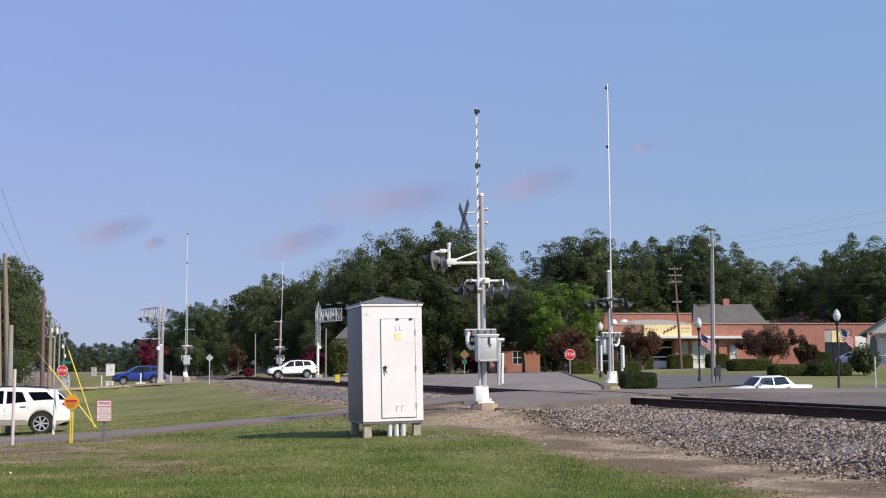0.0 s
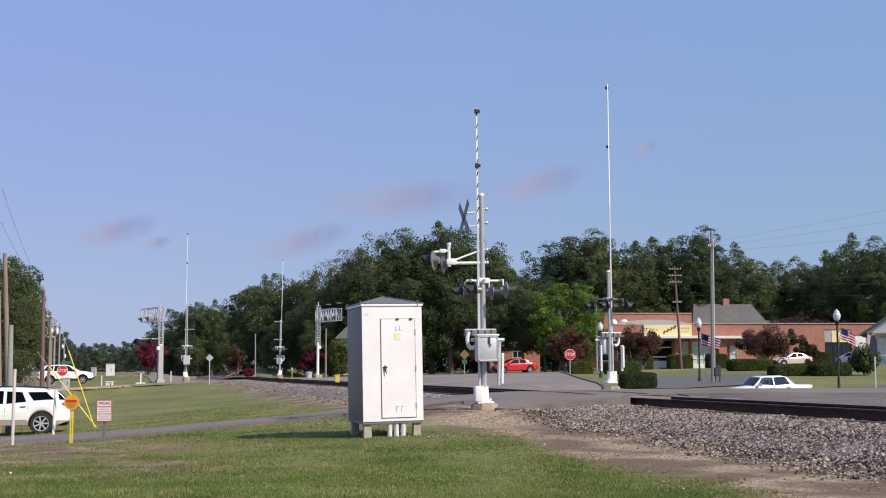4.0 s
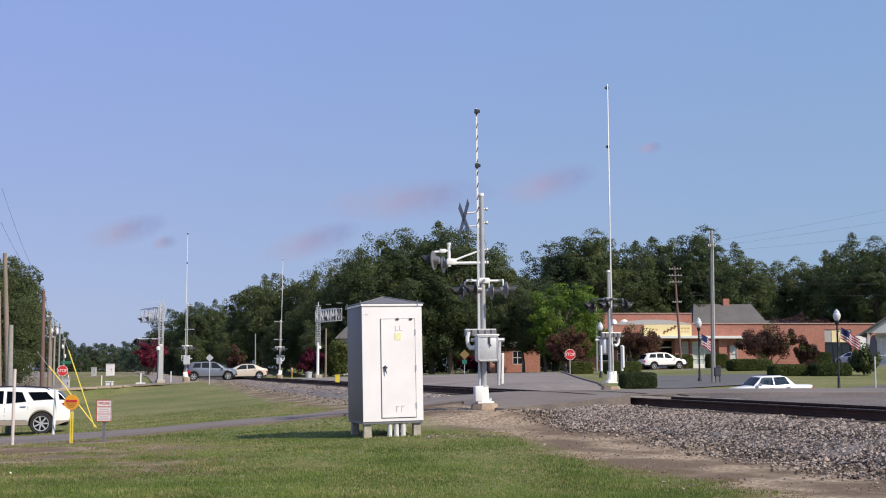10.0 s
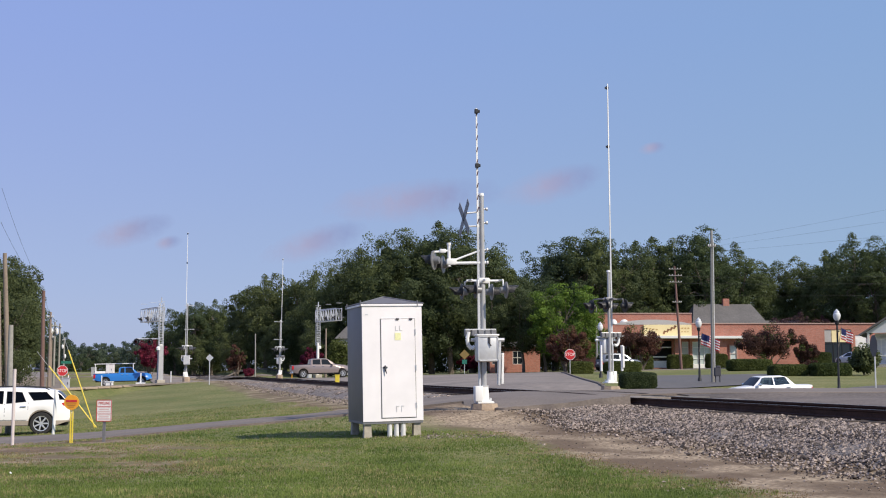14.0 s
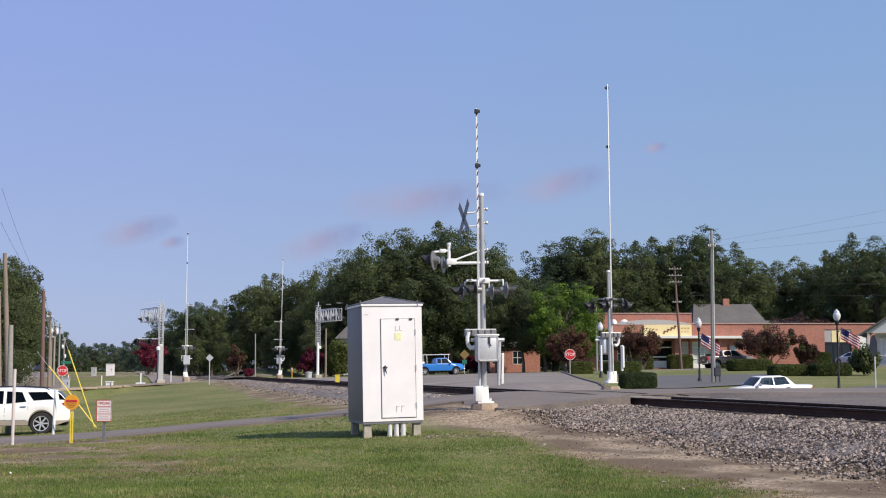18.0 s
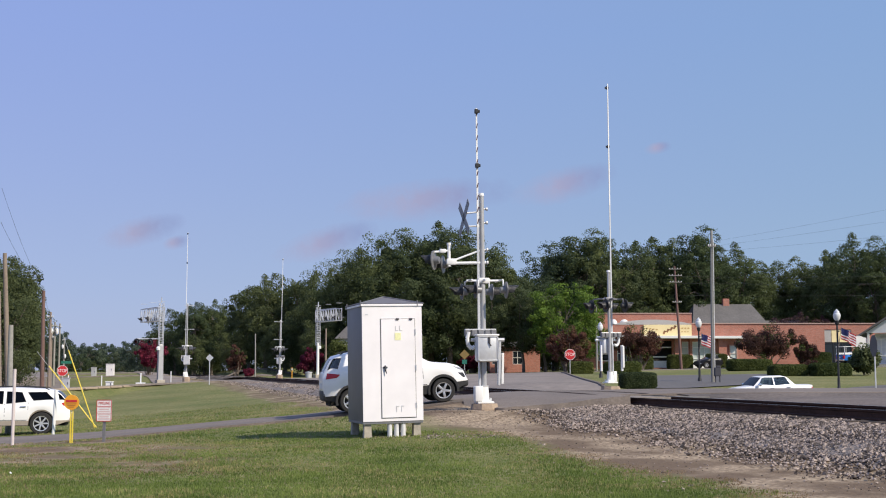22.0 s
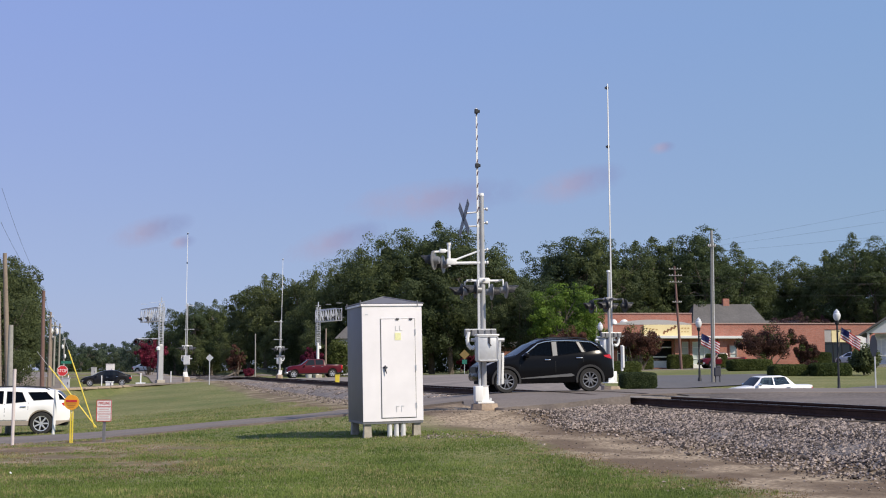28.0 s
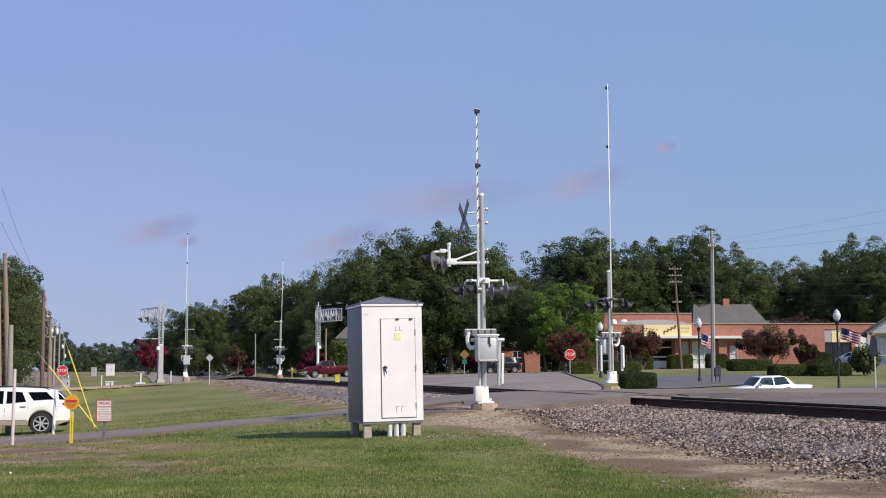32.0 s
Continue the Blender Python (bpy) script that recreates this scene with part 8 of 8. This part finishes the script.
def steel_box(x, y, w, d, h, mat, label, z=None):
    z = ground_z(x, y) if z is None else z
    e = thing("equipment_cabinet", (x, y, z), label, "cabinet")
    part("body", boxed((0, 0, h / 2), (w, d, h), bev=0.02), mat, e)
    part("lid", boxed((0, 0, h + 0.03), (w + 0.08, d + 0.08, 0.06), bev=0.01), mat, e)
    part("plinth", boxed((0, 0, -0.05), (w + 0.1, d + 0.1, 0.12)), M_CONCRETE, e)
    part("door_handle", boxed((w * 0.3, -d / 2 - 0.02, h * 0.55), (0.04, 0.04, 0.18)), M_BAR, e)
    return e


steel_box(-40.8, 150, 0.9, 0.7, 1.45, M_WHITE_PAINT, "white equipment cabinet on the verge")
steel_box(-42.8, 150, 0.55, 0.5, 1.1, M_GALV, "grey equipment cabinet on the verge")
steel_box(-25.6, 94.0, 0.5, 0.4, 0.34, M_SIGN_WHITE, "low white concrete block on the grass")
steel_box(-28.6, 93.0, 0.45, 0.3, 0.8, M_GALV, "small grey meter box on a post")
e = thing("meter_pedestal", (15.10, 67.3, ground_z(15.10, 67.3)), "small dark meter box on two legs beside the pole", "meter box")
part("box_body", boxed((0, 0, 0.62), (0.34, 0.26, 0.48), bev=0.03), M_BAR, e)
part("hood", boxed((0.03, -0.02, 0.90), (0.24, 0.24, 0.12), bev=0.03), M_BAR, e)
for dx in (-0.12, 0.12):
    part("leg", boxed((dx, 0, 0.20), (0.06, 0.06, 0.46)), M_BAR, e)
e = thing("paper_scrap", (-6.17, 17.6, ground_z(-6.17, 17.6) + 0.03), "small crumpled scrap of white paper on the lawn", "litter")
sb = bmesh.new()
bmesh.ops.create_icosphere(sb, subdivisions=2, radius=0.016)
for v_ in sb.verts:
    v_.co *= 1 + 0.5 * noise.noise(v_.co * 70)
part("paper", sb, M_SIGN_WHITE, e)

for b, y, k, pnt, lab, yaw in ((-0.3455, 190, "mid_suv", P_WHITE, "white suv parked on the distant street", 80),
                               (0.337, 128, "sedan", P_SILVER, "silver sedan parked before the shop entrance", 118)):
    c = car("distant_car", k, pnt, lab)
    c.matrix_world = pose(b * y, y, ground_z(b * y, y), 0, 0, yaw)

# street that leads away along the poles
def back_street():
    bm = bmesh.new()
    prev = None
    for k in range(40):
        y = 104 + 6 * k
        xc = -0.338 * y
        row = [bm.verts.new((xc + o, y, ground_z(xc + o, y) + 0.06)) for o in (-3.6, -1.2, 1.2, 3.6)]
        if prev:
            for i in range(3):
                bm.faces.new((prev[i], prev[i + 1], row[i + 1], row[i]))
        prev = row
    bmesh.ops.recalc_face_normals(bm, faces=bm.faces[:])
    return tagged(new("back_street", mesh_of(bm, M_ASPHALT_FAR, "back_street")), "asphalt street running away beside the poles", "road", kind="structure")


back_street()


def track_street():
    """A street that runs away beside the track beyond the far crossing."""
    bm = bmesh.new()
    prev = None
    for k in range(36):
        v = 84 + 7 * k
        row = []
        for i in range(6):
            x, y = track_xy(-8.6 + 0.77 * i, v)
            row.append(bm.verts.new((x, y, ground_z(x, y) + 0.07)))
        if prev:
            for i in range(5):
                bm.faces.new((prev[i], prev[i + 1], row[i + 1], row[i]))
        prev = row
    bmesh.ops.recalc_face_normals(bm, faces=bm.faces[:])
    return tagged(new("track_street", mesh_of(bm, M_ASPHALT_FAR, "track_street")), "grey asphalt street running away beside the track", "road", kind="structure")


track_street()
for y0_, half_ in ((151.0, 2.2), (173.0, 2.6)):
    strip("park_lane", lambda x: y0_ + 0.10 * x, lambda x: (half_, half_), lambda x: max(ground_z(x, y0_ + 0.10 * x + q) for q in (-half_, 0, half_)) + 0.05,
          [-52 + 1.5 * k for k in range(22)], M_ASPHALT_FAR, "pale asphalt lane under the trees", thick=0.2)

# kerbs of the side street
def kerb(xf, y0, y1, label):
    e = thing("kerb", (0, 0, 0), label, "kerb", kind="structure")
    y = y0
    while y < y1:
        xa, xb = xf(y), xf(y + 2.0)
        za, zb = ground_z(xa, y), ground_z(xb, y + 2.0)
        d = Vector((xb - xa, 2.0, zb - za))
        yaw = math.degrees(math.atan2(d.y, d.x))
        part("kerb_stone", KERB, M_KERB, e, at=Matrix.Translation(((xa + xb) / 2, y + 1.0, (za + zb) / 2 + 0.0)) @ pose(0, 0, 0, 0, 0, yaw))
        y += 2.02
    return e


# Dark kerb colour stands in for the shadow line below the verge.
M_KERB = material("kerb_shadow_tone", (0.17, 0.145, 0.12), 0.9, vary=0.3, grain=9)
KERB = mesh_of(boxed((0, 0, 0), (2.0, 0.18, 0.24), bev=0.02), M_KERB, "kerb_stone")
KERB_TAN = mesh_of(boxed((0, 0, 0), (2.0, 0.7, 0.14), bev=0.03), material("tan_kerb", (0.41, 0.32, 0.24), 0.9, vary=0.2, grain=6), "kerb_stone")
kerb_far = thing("kerb", (0, 0, 0), "low tan concrete kerb round the junction", "kerb", kind="structure")
corner = [(x, far_road_y(x) - 4.45 - apron(x)) for x in [-20.6 - 0.049 * k for k in range(101)]]
gone = 0.0
for (xa, ya), (xb, yb) in zip(corner, corner[1:]):
    gone += math.hypot(xb - xa, yb - ya)
    if gone > 2.02:
        gone = 0.0
        part("kerb_stone", KERB_TAN, M_TAN_CONCRETE, kerb_far, at=pose(xb, yb, far_z(xb) - 0.105, 0, 0, math.degrees(math.atan2(yb - ya, xb - xa))))
kerb(lambda y: side_right(y) + 0.1, 45.5, 104, "low concrete kerb in a dark shadow tone along the side street")


# lot and lower street beyond the track
def lot(name, x0, x1, yf0, yf1, label, fan=False):
    bm = bmesh.new()
    prev = None
    for i in range(25):
        x = x0 + (x1 - x0) * i / 24
        ys = [yf0(x) + (yf1(x) - yf0(x)) * j / 8 for j in range(9)]
        row = [bm.verts.new((x * (y / 70.0 if fan else 1.0), y, ground_z(x * (y / 70.0 if fan else 1.0), y) + 0.05)) for y in ys]
        if prev:
            for j in range(8):
                bm.faces.new((prev[j], row[j], row[j + 1], prev[j + 1]))
        prev = row
    bmesh.ops.recalc_face_normals(bm, faces=bm.faces[:])
    return tagged(new(name, mesh_of(bm, M_TAR, name, True)), label, "road", kind="structure")


lot("parking_lot", 12.1, 19.2, lambda x: 61.5 + 0.4 * (x - 12), lambda x: 84.0, "grey asphalt parking lot beyond the street lamps", fan=True)
lot("lower_street", 9.5, 30.0, lambda x: 48.0 + 0.19 * x, lambda x: 58.0 + 0.19 * x, "sunken asphalt street beyond the road bank")


# ---- clouds: thin drifting wisps far off ----
def cloud_material():
    m = bpy.data.materials.new("thin_cloud")
    m.use_nodes = True
    nt = m.node_tree
    nt.nodes.remove(nt.nodes["Principled BSDF"])
    tc = nt.nodes.new("ShaderNodeTexCoord")
    gr = nt.nodes.new("ShaderNodeTexGradient")
    gr.gradient_type = "SPHERICAL"
    mp = nt.nodes.new("ShaderNodeMapping")
    mp.inputs["Location"].default_value = (-1.0, 0.0, -1.0)
    mp.inputs["Scale"].default_value = (2.0, 0.0, 2.0)
    nt.links.new(tc.outputs["Generated"], mp.inputs["Vector"])
    nt.links.new(mp.outputs["Vector"], gr.inputs["Vector"])
    n = nt.nodes.new("ShaderNodeTexNoise")
    n.inputs["Scale"].default_value = 0.019
    n.inputs["Detail"].default_value = 8.0
    n.inputs["Roughness"].default_value = 0.62
    nt.links.new(tc.outputs["Object"], n.inputs["Vector"])
    mul = nt.nodes.new("ShaderNodeMath")
    mul.operation = "MULTIPLY"
    nt.links.new(gr.outputs["Fac"], mul.inputs[0])
    nt.links.new(n.outputs["Fac"], mul.inputs[1])
    rg = nt.nodes.new("ShaderNodeMapRange")
    rg.inputs["From Min"].default_value = 0.10
    rg.inputs["From Max"].default_value = 0.48
    rg.inputs["To Max"].default_value = 0.95
    nt.links.new(mul.outputs[0], rg.inputs["Value"])
    em = nt.nodes.new("ShaderNodeEmission")
    tint = nt.nodes.new("ShaderNodeMix")
    tint.data_type = "RGBA"
    tint.inputs["A"].default_value = (0.392, 0.396, 0.578, 1)
    tint.inputs["B"].default_value = (0.275, 0.335, 0.57, 1)
    sep = nt.nodes.new("ShaderNodeSeparateXYZ")
    nt.links.new(tc.outputs["Generated"], sep.inputs[0])
    side = nt.nodes.new("ShaderNodeMapRange")
    side.inputs["From Min"].default_value = 0.40
    side.inputs["From Max"].default_value = 0.72
    nt.links.new(sep.outputs["X"], side.inputs["Value"])
    nt.links.new(side.outputs["Result"], tint.inputs["Factor"])
    nt.links.new(tint.outputs["Result"], em.inputs["Color"])
    em.inputs["Strength"].default_value = 1.0
    tr = nt.nodes.new("ShaderNodeBsdfTransparent")
    mx = nt.nodes.new("ShaderNodeMixShader")
    nt.links.new(rg.outputs["Result"], mx.inputs[0])
    nt.links.new(tr.outputs[0], mx.inputs[1])
    nt.links.new(em.outputs[0], mx.inputs[2])
    nt.links.new(mx.outputs[0], nt.nodes["Material Output"].inputs["Surface"])
    return m


M_CLOUD = cloud_material()
CLOUDS = []


def cloud(px, py, w, h, drift, tilt):
    """A wisp on a far backdrop at 2600 m; drift in metres over the clip."""
    d = 2600.0
    x, z = px * d, 1.6 + py * d
    bm = bmesh.new()
    n = 10
    prev = None
    for i in range(n + 1):
        row = []
        for j in range(7):
            a, b = 2 * i / n - 1, 2 * j / 6 - 1
            row.append(bm.verts.new((a * w / 2, -20 * (1 - a * a) * (1 - b * b), b * h / 2)))
        if prev:
            for j in range(6):
                bm.faces.new((prev[j], row[j], row[j + 1], prev[j + 1]))
        prev = row
    ob = new("cloud", mesh_of(bm, M_CLOUD, "cloud", True))
    tagged(ob, "thin mauve cloud wisp low in the sky", "cloud", "clouds", "structure")
    m0, m1 = pose(x, d, z, 0, -tilt, 0), pose(x + drift, d, z + drift * 0.03, 0, -tilt, 0)
    ob.matrix_world = m0
    CLOUDS.append((ob, [(0.0, m0), (32.0, m1)]))


cloud(-0.042, 0.139, 500, 120, 108, 6)
cloud(0.072, 0.152, 310, 100, 110, 14)
cloud(-0.275, 0.113, 250, 84, 100, 14)
cloud(-0.122, 0.104, 310, 90, 100, 16)
cloud(0.165, 0.183, 80, 36, 50, 10)
cloud(-0.238, 0.104, 80, 40, 70, 10)


# ---- grass ----
def grass(name, count, region, height, mats, seed, label):
    """Upright blades where the soil is not bare."""
    r = random.Random(seed)
    verts, faces, tones = [], [], []
    made = 0
    tries = 0
    while made < count and tries < count * 6:
        tries += 1
        x, y = region(r)
        dry = bare(x, y) + 0.35 * noise.noise(Vector((x * 1.3, y * 1.3, 2.0)))
        if dry > 0.74 or (dry > 0.52 and r.random() < 0.55):
            continue
        tone = 1 if r.random() < (dry - 0.08) * 1.75 else 0
        worn = noise.noise(Vector((x * 0.55, y * 0.40, 11.0))) + 0.7 * noise.noise(Vector((x * 1.9, y * 1.5, 13.0)))
        if tone == 0 and r.random() < (0.22 + 0.9 * worn) * (0.45 + 0.55 * step(-1.0, -4.5, x)) + (0.25 if y > 36 else 0.0):
            tone = 2
        lo, hi = near_road_half(x)
        d = (y - near_road_y(x)) * 0.982
        if -lo - 0.05 < d < hi + 0.05 or track_uv(x, y)[0] > -4.6:
            continue
        z = ground_z(x, y)
        tuft = 0.75 + 0.5 * noise.noise(Vector((x * 0.7, y * 0.7, 5.0)))
        for _k in range(3):
            h = height * r.uniform(0.5, 1.3) * tuft * (0.6 if tone == 1 else 1.0)
            a = r.uniform(0, 6.283)
            bx, by = x + r.gauss(0, 0.02), y + r.gauss(0, 0.02)
            w = 0.006 + 0.005 * r.random()
            lx, ly = r.gauss(0, 0.35) * h, r.gauss(0, 0.35) * h
            k = len(verts)
            verts += [(bx - w * math.cos(a), by - w * math.sin(a), z - 0.01), (bx + w * math.cos(a), by + w * math.sin(a), z - 0.01), (bx + lx, by + ly, z + h)]
            faces.append((k, k + 1, k + 2))
            tones.append(tone)
        made += 1
    me = bpy.data.meshes.new(name)
    me.from_pydata(verts, [], faces)
    for m in mats:
        me.materials.append(m)
    me.polygons.foreach_set("material_index", tones)
    return tagged(new(name, me), label, "grass", kind="stuff")


M_BLADE = foliage("grass_blades", (0.094, 0.146, 0.034), (0.228, 0.288, 0.085))
M_PALE = foliage("pale_grass_blades", (0.24, 0.222, 0.097), (0.42, 0.38, 0.19))

M_DRY = foliage("dry_grass_blades", (0.18, 0.132, 0.083), (0.39, 0.295, 0.19))


def near_lawn(r):
    y = 13.0 + 13.0 * r.random() ** 1.3
    return r.uniform(-0.39, 0.36) * y, y


def far_lawn(r):
    y = 26.0 + 34.0 * r.random()
    return r.uniform(-0.39, -0.02) * y, y


grass("grass", 62000, near_lawn, 0.042, (M_BLADE, M_DRY, M_PALE), 21, "mown green grass blades of the near lawn")
grass("grass", 26000, far_lawn, 0.060, (M_BLADE, M_DRY, M_PALE), 22, "mown grass on the verge beyond the road")


def sway():
    for ob, rows in CLOUDS:
        walk(ob, rows)
    # the flags swing slice by slice
    for ob, k, home, w, seed in FLAGS:
        rows = []
        for s in range(0, 33):
            base = 12 + 24 * math.sin(0.55 * s + seed) + 9 * math.sin(1.7 * s + seed * 2)
            x = y = z = 0.0
            for q in range(k):
                a = radians(base + 16 * math.sin(1.1 * s - 0.8 * q + seed))
                x += w * math.cos(a) * 0.86
                y += w * math.sin(a) * 0.86
                z -= w * (0.42 + 0.16 * math.sin(0.7 * s + seed))
            a = base + 16 * math.sin(1.1 * s - 0.8 * k + seed)
            rows.append((float(s), pose(0.05 + x, -0.05 + y, home.z + z, 0, 6, a)))
        walk(ob, rows)


# ---- what moves ----
def glide(marks, t):
    """Smooth place between marks."""
    ts = [m[0] for m in marks]
    i = max(0, min(len(marks) - 2, sum(1 for q in ts if q <= t) - 1))

    def rate(k):
        a, b = max(0, k - 1), min(len(marks) - 1, k + 1)
        return (marks[b][1] - marks[a][1]) / (marks[b][0] - marks[a][0])
    (t0, a), (t1, b) = marks[i], marks[i + 1]
    h = t1 - t0
    s = (t - t0) / h
    return (2 * s ** 3 - 3 * s * s + 1) * a + (s ** 3 - 2 * s * s + s) * h * rate(i) + (-2 * s ** 3 + 3 * s * s) * b + (s ** 3 - s * s) * h * rate(i + 1)


def drive(ob, marks, lane, direction, t_in, t_out, r):
    """Key a car of the near road, and its wheels while it is near."""
    times = [0.0] + [t_in + 0.2 * k for k in range(int((t_out - t_in) / 0.2) + 1)] + [32.0]
    times = sorted({round(t, 2) for t in times if t <= 32.0})
    walk(ob, [(t, near_pose(glide(marks, t), lane, direction, "")) for t in times])
    n0, n1 = round(t_in * FPS), round(min(t_out, 32.0) * FPS)
    for w in [c for c in ob.children if c.name.startswith("wheel")]:
        m = w.matrix_basis.copy()
        side = 1 if abs(m.to_euler().z) < 1 else -1
        start = glide(marks, n0 / FPS)
        rows = [(0.0, m)]
        for k in range(n0, n1 + 1):
            turned = (glide(marks, k / FPS) - start) * direction / 0.982 / r
            rows.append((k / FPS, m @ Matrix.Rotation(turned * side, 4, "Y")))
        if n1 / FPS < 31.9:
            rows.append((32.0, rows[-1][1]))
        walk(w, rows)


def motions():
    for ob, rows in FLEET:
        walk(ob, rows)
    drive(near_white, WHITE_MARKS, -1.7, 1, 20.0, 25.0, 0.335)
    drive(near_black, BLACK_MARKS, 1.6, -1, 25.0, 32.0, 0.36)
    sway()


motions()
